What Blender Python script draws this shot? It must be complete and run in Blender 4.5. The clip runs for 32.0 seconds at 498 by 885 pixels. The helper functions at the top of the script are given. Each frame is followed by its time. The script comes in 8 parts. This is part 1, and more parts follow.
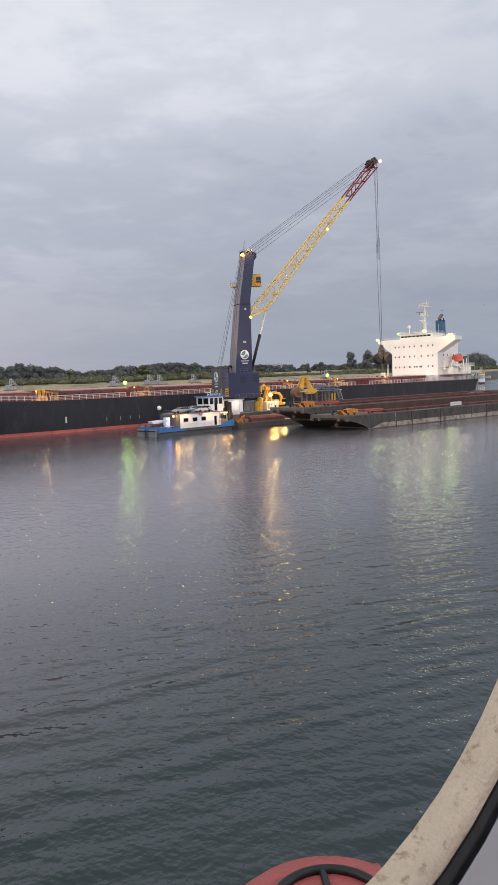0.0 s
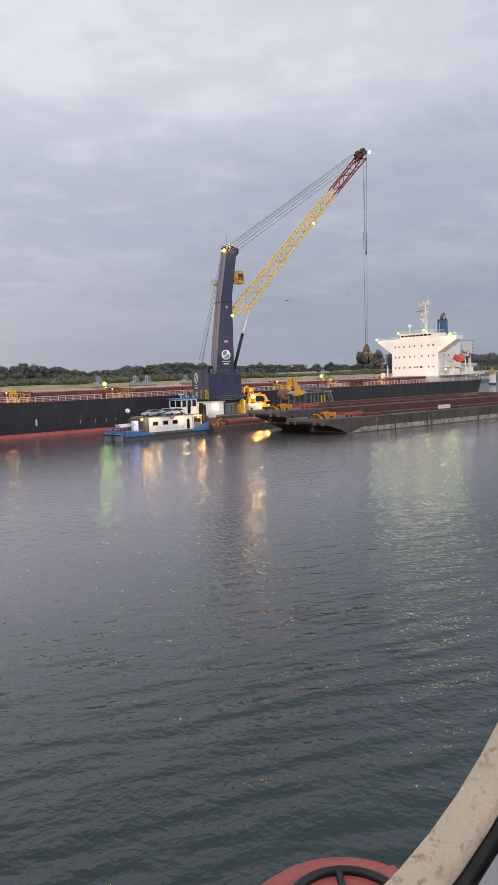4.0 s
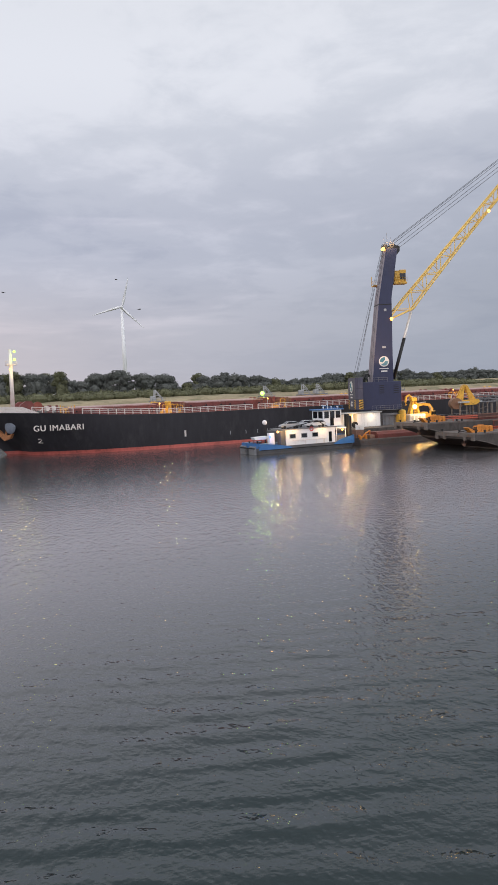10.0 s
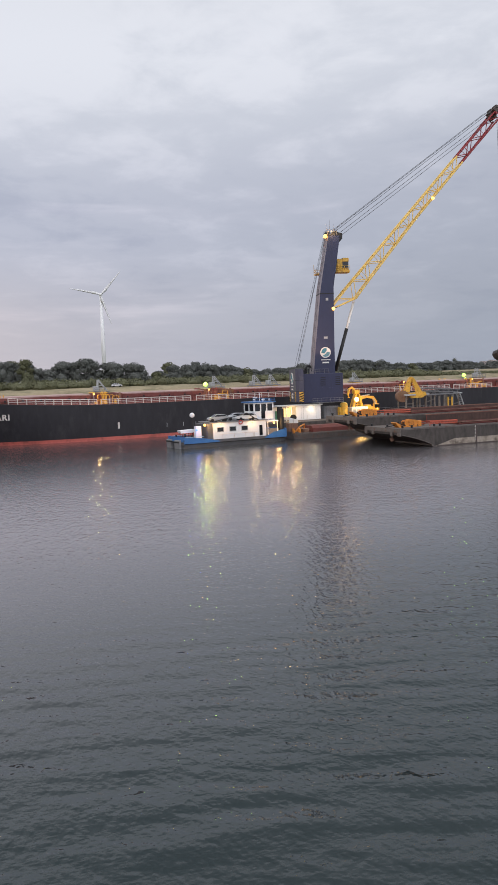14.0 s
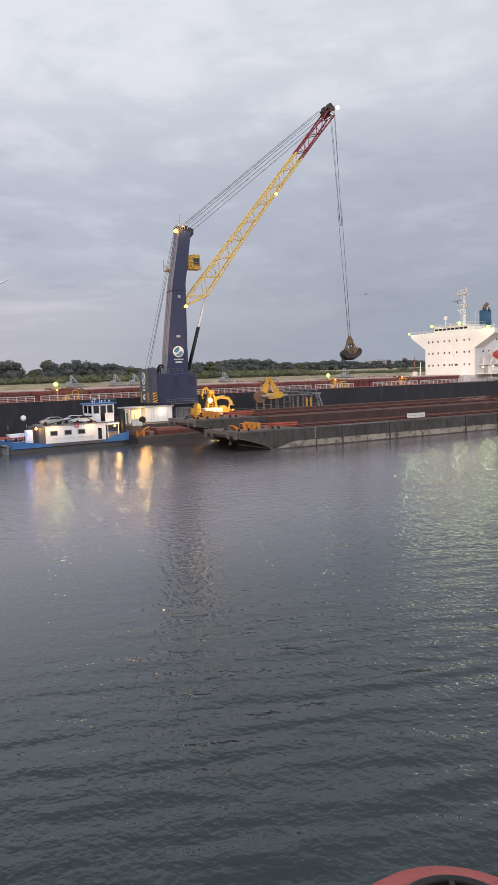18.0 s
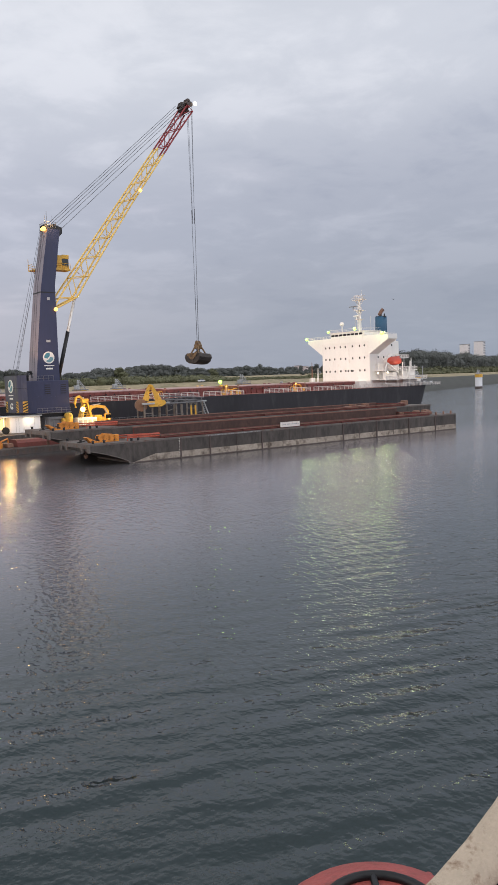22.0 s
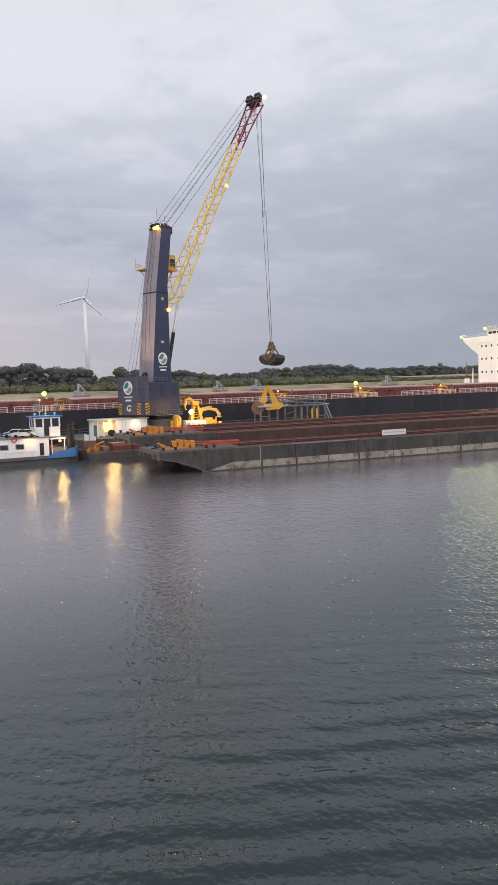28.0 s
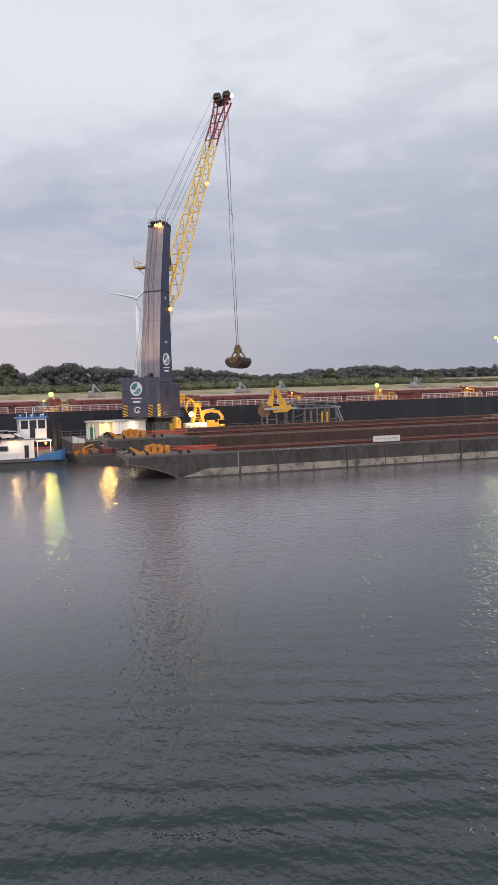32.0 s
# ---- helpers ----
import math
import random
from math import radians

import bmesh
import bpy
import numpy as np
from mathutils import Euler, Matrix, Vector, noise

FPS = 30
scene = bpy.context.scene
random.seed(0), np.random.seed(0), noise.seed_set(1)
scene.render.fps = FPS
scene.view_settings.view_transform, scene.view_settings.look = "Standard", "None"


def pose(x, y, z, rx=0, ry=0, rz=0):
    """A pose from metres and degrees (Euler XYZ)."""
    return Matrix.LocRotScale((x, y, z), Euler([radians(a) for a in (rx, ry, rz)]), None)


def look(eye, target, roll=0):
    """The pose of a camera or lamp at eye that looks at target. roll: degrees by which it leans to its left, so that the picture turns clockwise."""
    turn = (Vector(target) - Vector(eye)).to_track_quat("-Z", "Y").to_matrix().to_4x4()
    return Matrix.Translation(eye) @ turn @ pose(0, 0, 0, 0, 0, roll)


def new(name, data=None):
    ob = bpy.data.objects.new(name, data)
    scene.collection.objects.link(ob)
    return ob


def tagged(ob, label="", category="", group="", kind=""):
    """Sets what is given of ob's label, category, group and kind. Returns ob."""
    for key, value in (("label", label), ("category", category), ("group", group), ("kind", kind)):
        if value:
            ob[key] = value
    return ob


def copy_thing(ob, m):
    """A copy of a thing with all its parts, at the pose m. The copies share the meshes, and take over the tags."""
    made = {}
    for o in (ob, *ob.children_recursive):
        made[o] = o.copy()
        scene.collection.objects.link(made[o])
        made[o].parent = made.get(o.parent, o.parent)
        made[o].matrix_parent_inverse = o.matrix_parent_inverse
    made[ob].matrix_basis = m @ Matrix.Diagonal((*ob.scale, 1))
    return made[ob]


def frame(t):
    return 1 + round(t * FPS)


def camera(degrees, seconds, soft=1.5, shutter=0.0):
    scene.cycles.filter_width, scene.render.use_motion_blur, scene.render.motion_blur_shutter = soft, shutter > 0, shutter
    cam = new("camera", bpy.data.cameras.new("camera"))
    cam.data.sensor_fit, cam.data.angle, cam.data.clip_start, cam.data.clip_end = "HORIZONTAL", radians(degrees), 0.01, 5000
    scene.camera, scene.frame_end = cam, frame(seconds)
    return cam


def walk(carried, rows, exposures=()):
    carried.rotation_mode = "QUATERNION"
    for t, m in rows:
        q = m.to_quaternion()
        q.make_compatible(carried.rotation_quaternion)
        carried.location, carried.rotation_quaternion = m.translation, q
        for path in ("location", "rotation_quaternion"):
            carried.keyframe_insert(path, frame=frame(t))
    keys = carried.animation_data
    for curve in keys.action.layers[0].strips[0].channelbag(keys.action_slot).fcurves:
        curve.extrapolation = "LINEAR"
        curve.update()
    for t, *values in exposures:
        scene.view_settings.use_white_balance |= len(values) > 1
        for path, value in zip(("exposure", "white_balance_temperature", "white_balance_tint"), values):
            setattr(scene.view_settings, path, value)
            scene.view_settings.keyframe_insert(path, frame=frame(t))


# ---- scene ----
# Camera: on a vessel that passes along the channel (x), looking across it (y).
cam = camera(37.62, 32.0, soft=1.25)
EYE = 12.0
# seconds, x, y, yaw, pitch, lean to the right
ROWS = [
    (0.0, 0.00, 0.00, -42.17, -5.00, 2.11),
    (0.5, 1.62, -0.00, -41.91, -4.96, 2.07),
    (1.0, 3.23, -0.01, -41.63, -4.95, 2.03),
    (1.5, 4.85, -0.01, -41.36, -4.92, 2.03),
    (2.0, 6.46, -0.01, -41.16, -4.92, 2.03),
    (2.5, 8.07, -0.01, -41.05, -4.94, 2.02),
    (3.0, 9.68, -0.00, -40.99, -4.96, 2.03),
    (3.5, 11.29, 0.01, -40.77, -4.95, 2.05),
    (5.5, 17.72, 0.05, -41.11, -5.00, 2.03),
    (6.0, 19.32, 0.06, -41.04, -4.95, 2.11),
    (6.5, 20.92, 0.08, -40.98, -4.91, 2.21),
    (7.0, 22.52, 0.10, -39.77, -4.80, 2.36),
    (7.5, 24.12, 0.12, -35.27, -4.46, 2.56),
    (8.0, 25.72, 0.15, -31.31, -4.14, 2.69),
    (8.5, 27.32, 0.17, -27.91, -3.88, 2.73),
    (9.0, 28.91, 0.20, -25.86, -3.74, 2.71),
    (9.5, 30.51, 0.23, -24.75, -3.75, 2.64),
    (10.0, 32.10, 0.26, -23.97, -3.76, 2.53),
    (10.5, 33.69, 0.29, -23.09, -3.74, 2.33),
    (11.0, 35.28, 0.32, -22.33, -3.87, 2.14),
    (11.5, 36.87, 0.36, -21.83, -3.97, 2.16),
    (12.0, 38.46, 0.40, -21.72, -4.05, 2.23),
    (12.5, 40.05, 0.44, -22.34, -4.27, 2.21),
    (13.0, 41.63, 0.48, -23.00, -4.38, 2.18),
    (13.5, 43.22, 0.52, -23.66, -4.48, 2.12),
    (14.0, 44.80, 0.57, -25.13, -4.64, 2.08),
    (14.5, 46.38, 0.61, -26.53, -4.73, 2.06),
    (16.5, 52.70, 0.82, -30.00, -4.92, 1.96),
    (17.0, 54.27, 0.88, -31.12, -4.98, 1.98),
    (17.5, 55.85, 0.94, -32.33, -5.01, 1.93),
    (18.0, 57.42, 1.00, -33.08, -5.02, 1.91),
    (18.5, 58.99, 1.06, -34.34, -5.09, 1.90),
    (19.0, 60.56, 1.12, -35.33, -5.06, 1.94),
    (19.5, 62.13, 1.19, -36.24, -5.08, 2.08),
    (20.0, 63.70, 1.25, -37.16, -5.03, 2.13),
    (20.5, 65.26, 1.32, -37.69, -5.04, 2.11),
    (21.0, 66.83, 1.39, -38.52, -4.98, 2.12),
    (21.5, 68.39, 1.47, -39.12, -4.91, 2.09),
    (22.0, 69.96, 1.54, -39.15, -4.79, 2.08),
    (22.5, 71.52, 1.62, -37.18, -4.63, 2.15),
    (23.0, 73.08, 1.70, -35.82, -4.53, 2.22),
    (23.5, 74.64, 1.78, -34.67, -4.46, 2.20),
    (24.0, 76.19, 1.86, -33.19, -4.40, 2.17),
    (24.5, 77.75, 1.95, -31.69, -4.34, 2.19),
    (25.0, 79.30, 2.03, -30.77, -4.31, 2.21),
    (25.5, 80.86, 2.12, -29.08, -4.26, 2.20),
    (26.0, 82.41, 2.21, -27.69, -4.27, 2.19),
    (26.5, 83.96, 2.30, -26.79, -4.29, 2.26),
    (28.5, 90.16, 2.69, -24.36, -4.32, 1.88),
    (29.0, 91.70, 2.79, -23.84, -4.29, 1.85),
    (29.5, 93.24, 2.89, -23.32, -4.25, 1.81),
    (30.0, 94.79, 2.99, -22.86, -4.26, 1.78),
    (30.5, 96.33, 3.10, -22.40, -4.22, 1.76),
    (31.0, 97.87, 3.21, -21.66, -4.22, 1.74),
    (31.5, 99.41, 3.32, -21.15, -4.14, 1.69),
    (32.0, 100.94, 3.43, -20.62, -4.17, 1.61),
]
walk(cam, [(t, pose(x, y, EYE, 90 + pitch, 0, yaw) @ pose(0, 0, 0, 0, 0, -lean)) for t, x, y, yaw, pitch, lean in ROWS])

# ---- sky and sun: overcast evening ----
world = bpy.data.worlds.new("evening_sky")
scene.world = world
world.use_nodes = True
wn, wl = world.node_tree.nodes, world.node_tree.links
wn.clear()


def wnode(kind, **values):
    n = wn.new(kind)
    for key, value in values.items():
        n.inputs[key].default_value = value
    return n


def wramp(source, stops, mode="EASE"):
    n = wn.new("ShaderNodeValToRGB")
    n.color_ramp.interpolation = mode
    while len(n.color_ramp.elements) < len(stops):
        n.color_ramp.elements.new(0.5)
    for e, (at, col) in zip(n.color_ramp.elements, stops):
        e.position, e.color = at, (*col, 1) if not isinstance(col, float) else (col, col, col, 1)
    wl.new(source, n.inputs[0])
    return n.outputs[0]


def wmix(fac, a, b, blend="MIX"):
    n = wn.new("ShaderNodeMix")
    n.data_type, n.blend_type = "RGBA", blend
    for sock, v in ((n.inputs[0], fac), (n.inputs[6], a), (n.inputs[7], b)):
        if isinstance(v, (float, int)):
            sock.default_value = v
        elif isinstance(v, tuple):
            sock.default_value = (*v, 1)
        else:
            wl.new(v, sock)
    return n.outputs[2]


def wmath(op, a, b=0.0):
    n = wn.new("ShaderNodeMath")
    n.operation = op
    for sock, v in ((n.inputs[0], a), (n.inputs[1], b)):
        if isinstance(v, (float, int)):
            sock.default_value = v
        else:
            wl.new(v, sock)
    return n.outputs[0]


SUN_ELEVATION, SUN_AZIMUTH = radians(14), radians(150)
sky = wn.new("ShaderNodeTexSky")
sky.sky_type, sky.sun_disc = "NISHITA", False
sky.sun_elevation, sky.sun_rotation = SUN_ELEVATION, radians(90) - SUN_AZIMUTH
sky.air_density, sky.dust_density = 1.2, 3.0
coord = wn.new("ShaderNodeTexCoord")
split = wn.new("ShaderNodeSeparateXYZ")
wl.new(coord.outputs["Generated"], split.inputs[0])
up = wmath("MAXIMUM", split.outputs[2], 0.0)
# the cloud deck: directions laid out on a flat sheet overhead, so that clouds crowd together towards the horizon
flat = wmath("DIVIDE", 1.0, wmath("ADD", up, 0.16))
sheet = wn.new("ShaderNodeCombineXYZ")
wl.new(wmath("MULTIPLY", split.outputs[0], flat), sheet.inputs[0])
wl.new(wmath("MULTIPLY", split.outputs[1], flat), sheet.inputs[1])
wl.new(wmath("MULTIPLY", up, 2.0), sheet.inputs[2])
big = wnode("ShaderNodeTexNoise", Scale=0.85, Detail=5.0, Roughness=0.55, Distortion=0.35)
small = wnode("ShaderNodeTexNoise", Scale=4.2, Detail=6.0, Roughness=0.6, Distortion=0.3)
for n in (big, small):
    wl.new(sheet.outputs[0], n.inputs["Vector"])
cloud = wmath("ADD", wmath("MULTIPLY", big.outputs[0], 0.68), wmath("MULTIPLY", small.outputs[0], 0.32))
clear_grey = wramp(up, [(0.0, (0.52, 0.50, 0.555)), (0.05, (0.525, 0.525, 0.60)), (0.2, (0.535, 0.565, 0.675)), (0.40, (0.695, 0.73, 0.815)), (0.46, (0.68, 0.715, 0.795)), (0.80, (0.54, 0.565, 0.62)), (1.0, (0.80, 0.82, 0.86))])
across = wmath("ADD", wmath("MULTIPLY", split.outputs[0], 0.5), 0.5)
# the last warm light, low in the west
west = wramp(across, [(0.42, 1.0), (0.70, 0.0)])
warm = wramp(up, [(0.0, 1.0), (0.22, 0.0)])
clear_grey = wmix(wmath("MULTIPLY", west, warm), clear_grey, (0.70, 0.625, 0.65))
east = wramp(across, [(0.55, 0.0), (0.93, 1.0)])
low = wramp(up, [(0.0, 1.0), (0.45, 0.0)])
clear_grey = wmix(wmath("MULTIPLY", east, low), clear_grey, (0.36, 0.40, 0.485))
shade = wramp(cloud, [(0.36, (0.845, 0.855, 0.885)), (0.48, (0.99, 0.985, 0.985)), (0.60, (1.17, 1.145, 1.12))])
shade = wmix(wramp(up, [(0.02, 0.75), (0.24, 0.0)]), shade, (0.97, 0.975, 0.985))
deck_sky = wmix(1.0, clear_grey, shade, "MULTIPLY")
# thin pale streaks low over the land
streak_map = wn.new("ShaderNodeMapping")
streak_map.inputs["Scale"].default_value = (2.2, 2.2, 17.0)
wl.new(coord.outputs["Generated"], streak_map.inputs[0])
streak_noise = wnode("ShaderNodeTexNoise", Scale=1.0, Detail=4.0, Roughness=0.55, Distortion=0.4)
wl.new(streak_map.outputs[0], streak_noise.inputs["Vector"])
streaks = wmath("MULTIPLY", wramp(streak_noise.outputs[0], [(0.52, 0.0), (0.70, 1.0)]), wramp(up, [(0.02, 0.0), (0.10, 0.8), (0.20, 0.6), (0.33, 0.0)]))
# brighter sky added to the south, unseen behind the ship, to light near sides
south = wramp(wmath("ADD", wmath("MULTIPLY", split.outputs[1], -0.5), 0.5), [(0.45, 0.0), (0.85, 1.0)])
deck_sky = wmix(wmath("MULTIPLY", south, 0.9), deck_sky, wmix(1.0, deck_sky, (2.4, 2.35, 2.25), "MULTIPLY"))
deck_sky = wmix(streaks, deck_sky, wmix(1.0, deck_sky, (1.26, 1.21, 1.18), "MULTIPLY"))
scaled = wmix(1.0, sky.outputs[0], (0.05, 0.05, 0.05), "MULTIPLY")
ground_tone = wmix(wramp(wmath("ADD", split.outputs[2], 0.02), [(0.0, 0.0), (0.02, 1.0)]), (0.12, 0.12, 0.12), wmix(0.06, deck_sky, scaled))
bg = wn.new("ShaderNodeBackground")
wl.new(ground_tone, bg.inputs[0])
bg.inputs[1].default_value = 1.0
wout = wn.new("ShaderNodeOutputWorld")
wl.new(bg.outputs[0], wout.inputs[0])

sun = new("sun", bpy.data.lights.new("sun", "SUN"))
sun.data.energy, sun.data.angle, sun.data.color = 0.5, radians(40), (1.0, 0.93, 0.85)
sun.matrix_basis = look((0, 0, 0), (-math.cos(SUN_AZIMUTH) * math.cos(SUN_ELEVATION + 0.5), -math.sin(SUN_AZIMUTH) * math.cos(SUN_ELEVATION + 0.5), -math.sin(SUN_ELEVATION + 0.5)))


def lamp(place, watts, colour, size=0.25):
    """A working lamp of the place: a point light."""
    ob = new("lamp_light", bpy.data.lights.new("lamp_light", "POINT"))
    ob.data.energy, ob.data.color, ob.data.shadow_soft_size = watts, colour, size
    ob.location = place
    return ob


def spot(place, target, watts, colour, degrees=110, size=0.3):
    """A floodlight of the place."""
    ob = new("flood_light", bpy.data.lights.new("flood_light", "SPOT"))
    ob.data.energy, ob.data.color, ob.data.shadow_soft_size = watts, colour, size
    ob.data.spot_size, ob.data.spot_blend = radians(degrees), 0.5
    ob.matrix_basis = look(place, target)
    return ob


# ---- materials ----
MATS = {}


def mat(name, colour, rough=0.6, metal=0.0, vary=0.18, scale=0.6, dirt=None, dirt_amount=0.35, bump=0.15, streak=0.0, fine=9.0, glow=0.0):
    """A painted or bare surface: colour that varies at two scales, dirt in patches or streaks, fine relief."""
    if name in MATS:
        return MATS[name]
    m = MATS[name] = bpy.data.materials.new(name)
    m.use_nodes = True
    n, l = m.node_tree.nodes, m.node_tree.links
    p = n["Principled BSDF"]
    tc = n.new("ShaderNodeTexCoord")
    mp = n.new("ShaderNodeMapping")
    mp.inputs["Scale"].default_value = (1, 1, 1 - streak)
    l.new(tc.outputs["Object"], mp.inputs[0])
    a, b = n.new("ShaderNodeTexNoise"), n.new("ShaderNodeTexNoise")
    a.inputs["Scale"].default_value, a.inputs["Detail"].default_value = scale, 4
    b.inputs["Scale"].default_value, b.inputs["Detail"].default_value = scale * fine, 5
    info = n.new("ShaderNodeObjectInfo")
    for t in (a, b):
        l.new(mp.outputs[0], t.inputs["Vector"])
    mixed = n.new("ShaderNodeMath")
    mixed.operation = "ADD"
    l.new(a.outputs[0], mixed.inputs[0])
    l.new(b.outputs[0], mixed.inputs[1])
    rnd = n.new("ShaderNodeMath")
    rnd.operation, rnd.inputs[1].default_value, rnd.inputs[2].default_value = "MULTIPLY_ADD", 0.25, -0.12
    l.new(info.outputs["Random"], rnd.inputs[0])
    tot = n.new("ShaderNodeMath")
    tot.operation = "ADD"
    l.new(mixed.outputs[0], tot.inputs[0])
    l.new(rnd.outputs[0], tot.inputs[1])
    ramp = n.new("ShaderNodeValToRGB")
    ramp.color_ramp.elements[0].position, ramp.color_ramp.elements[1].position = 0.35, 0.72
    half = n.new("ShaderNodeMath")
    half.operation, half.inputs[1].default_value = "MULTIPLY", 0.5
    l.new(tot.outputs[0], half.inputs[0])
    l.new(half.outputs[0], ramp.inputs[0])
    ramp.color_ramp.elements[0].color = (*[c * (1 - vary) for c in colour], 1)
    ramp.color_ramp.elements[1].color = (*[min(1, c * (1 + vary)) for c in colour], 1)
    col = ramp.outputs[0]
    if dirt:
        d = n.new("ShaderNodeTexNoise")
        d.inputs["Scale"].default_value, d.inputs["Detail"].default_value, d.inputs["Roughness"].default_value = scale * 2.3, 7, 0.65
        mp2 = n.new("ShaderNodeMapping")
        mp2.inputs["Scale"].default_value, mp2.inputs["Location"].default_value = (1, 1, 1 - streak), (3.1, 7.7, 1.3)
        l.new(tc.outputs["Object"], mp2.inputs[0])
        l.new(mp2.outputs[0], d.inputs["Vector"])
        r2 = n.new("ShaderNodeValToRGB")
        r2.color_ramp.elements[0].position, r2.color_ramp.elements[1].position = 0.66 - dirt_amount * 0.4, 0.78 - dirt_amount * 0.25
        l.new(d.outputs[0], r2.inputs[0])
        mx = n.new("ShaderNodeMix")
        mx.data_type = "RGBA"
        l.new(r2.outputs[0], mx.inputs[0])
        l.new(col, mx.inputs[6])
        mx.inputs[7].default_value = (*dirt, 1)
        col = mx.outputs[2]
    l.new(col, p.inputs["Base Color"])
    p.inputs["Roughness"].default_value, p.inputs["Metallic"].default_value = rough, metal
    if bump:
        bp = n.new("ShaderNodeBump")
        bp.inputs["Strength"].default_value, bp.inputs["Distance"].default_value = bump, 0.05
        l.new(b.outputs[0], bp.inputs["Height"])
        l.new(bp.outputs[0], p.inputs["Normal"])
    if glow:
        p.inputs["Emission Color"].default_value, p.inputs["Emission Strength"].default_value = (*colour, 1), glow
    return m


def glowing(name, colour, strength):
    m = bpy.data.materials.new(name)
    m.use_nodes = True
    p = m.node_tree.nodes["Principled BSDF"]
    p.inputs["Base Color"].default_value = (*colour, 1)
    p.inputs["Emission Color"].default_value, p.inputs["Emission Strength"].default_value = (*colour, 1), strength
    return m


RUST = (0.16, 0.07, 0.035)
HULL_BLACK = mat("hull_black_paint", (0.024, 0.022, 0.027), 0.72, vary=0.3, scale=0.12, dirt=(0.045, 0.041, 0.045), dirt_amount=0.3, streak=0.7)
BOOT_RED = mat("boot_topping_red", (0.52, 0.125, 0.10), 0.6, vary=0.2, scale=0.2, dirt=(0.16, 0.05, 0.04), streak=0.5)
DECK_RED = mat("deck_red_paint", (0.27, 0.075, 0.05), 0.7, vary=0.25, scale=0.2, dirt=(0.1, 0.05, 0.04))
HATCH_RED = mat("hatch_red_paint", (0.21, 0.056, 0.048), 0.55, vary=0.25, scale=0.25, dirt=(0.1, 0.035, 0.03), streak=0.6)
HATCH_TOP = mat("hatch_top_pale", (0.46, 0.30, 0.28), 0.65, vary=0.15, scale=0.2, dirt=(0.28, 0.15, 0.13))
WHITE = mat("white_ship_paint", (0.80, 0.77, 0.73), 0.45, vary=0.05, scale=0.3, dirt=(0.6, 0.52, 0.44), dirt_amount=0.12, streak=0.7, bump=0.05)
CABIN_WHITE = mat("cabin_white", (0.82, 0.82, 0.84), 0.45, vary=0.04, scale=0.4, dirt=(0.62, 0.58, 0.54), dirt_amount=0.1, streak=0.6, bump=0.05)
RAIL_WHITE = mat("railing_white", (0.72, 0.66, 0.62), 0.5, vary=0.15, scale=1.5, dirt=(0.45, 0.22, 0.14), dirt_amount=0.25)
GLASS_DARK = mat("dark_window_glass", (0.012, 0.015, 0.02), 0.08, vary=0.3, scale=2, bump=0)
YELLOW = mat("machine_yellow", (0.74, 0.42, 0.055), 0.45, vary=0.18, scale=0.8, dirt=(0.25, 0.12, 0.03), dirt_amount=0.3)
BOOM_YELLOW = mat("boom_yellow", (0.95, 0.63, 0.17), 0.45, vary=0.12, scale=0.8, dirt=(0.4, 0.24, 0.08), dirt_amount=0.2)
BOOM_RED = mat("boom_tip_red", (0.30, 0.035, 0.04), 0.5, vary=0.2, scale=0.8)
CRANE_BLUE = mat("crane_blue", (0.029, 0.034, 0.084), 0.48, vary=0.12, scale=0.25, dirt=(0.03, 0.032, 0.07), dirt_amount=0.3, streak=0.7)
COUNTER_BLUE = mat("counterweight_blue", (0.082, 0.078, 0.118), 0.55, vary=0.2, scale=0.3, dirt=(0.15, 0.13, 0.14), dirt_amount=0.3, streak=0.7)
# tower back: the floodlight on it is put into this paler colour
TOWER_BACK_LIT = mat("tower_back_floodlit", (0.30, 0.265, 0.30), 0.5, vary=0.15, scale=0.3, dirt=(0.20, 0.17, 0.19), streak=0.8)
BLACK = mat("black_steel", (0.012, 0.012, 0.014), 0.5, vary=0.3, scale=1.5)
ROPE = mat("steel_rope", (0.10, 0.105, 0.12), 0.5, 0.3, vary=0.2, scale=3)
GREY = mat("grey_steel", (0.22, 0.22, 0.23), 0.55, 0.1, vary=0.2, scale=0.5, dirt=RUST, dirt_amount=0.2)
PALE_GREY = mat("pale_grey_steel", (0.42, 0.43, 0.44), 0.5, 0.1, vary=0.12, scale=0.6, dirt=(0.25, 0.18, 0.14), dirt_amount=0.2)
BARGE_GREY = mat("barge_side_grey", (0.085, 0.072, 0.064), 0.75, vary=0.3, scale=0.25, dirt=(0.035, 0.028, 0.026), dirt_amount=0.45, streak=0.6)
BARGE_LOW = mat("barge_waterline_pale", (0.36, 0.305, 0.25), 0.8, vary=0.35, scale=0.3, dirt=(0.09, 0.065, 0.05), dirt_amount=0.42)
BARGE_DARK = mat("barge_rake_dark", (0.085, 0.062, 0.055), 0.7, vary=0.3, scale=0.4, dirt=(0.08, 0.05, 0.04), dirt_amount=0.3)
GULL = mat("gull_grey", (0.07, 0.068, 0.066), 0.8, vary=0.2, scale=4.0, bump=0)
SHELL_RUST = mat("shell_rust", (0.24, 0.135, 0.085), 0.75, vary=0.25, scale=0.8, dirt=RUST, dirt_amount=0.35)
APRON = mat("barge_apron_brown", (0.16, 0.135, 0.12), 0.7, vary=0.25, scale=0.5, dirt=RUST, dirt_amount=0.3)
RAIL_RED = mat("handrail_red", (0.45, 0.08, 0.04), 0.5, vary=0.15, scale=0.8, dirt=RUST, dirt_amount=0.2)
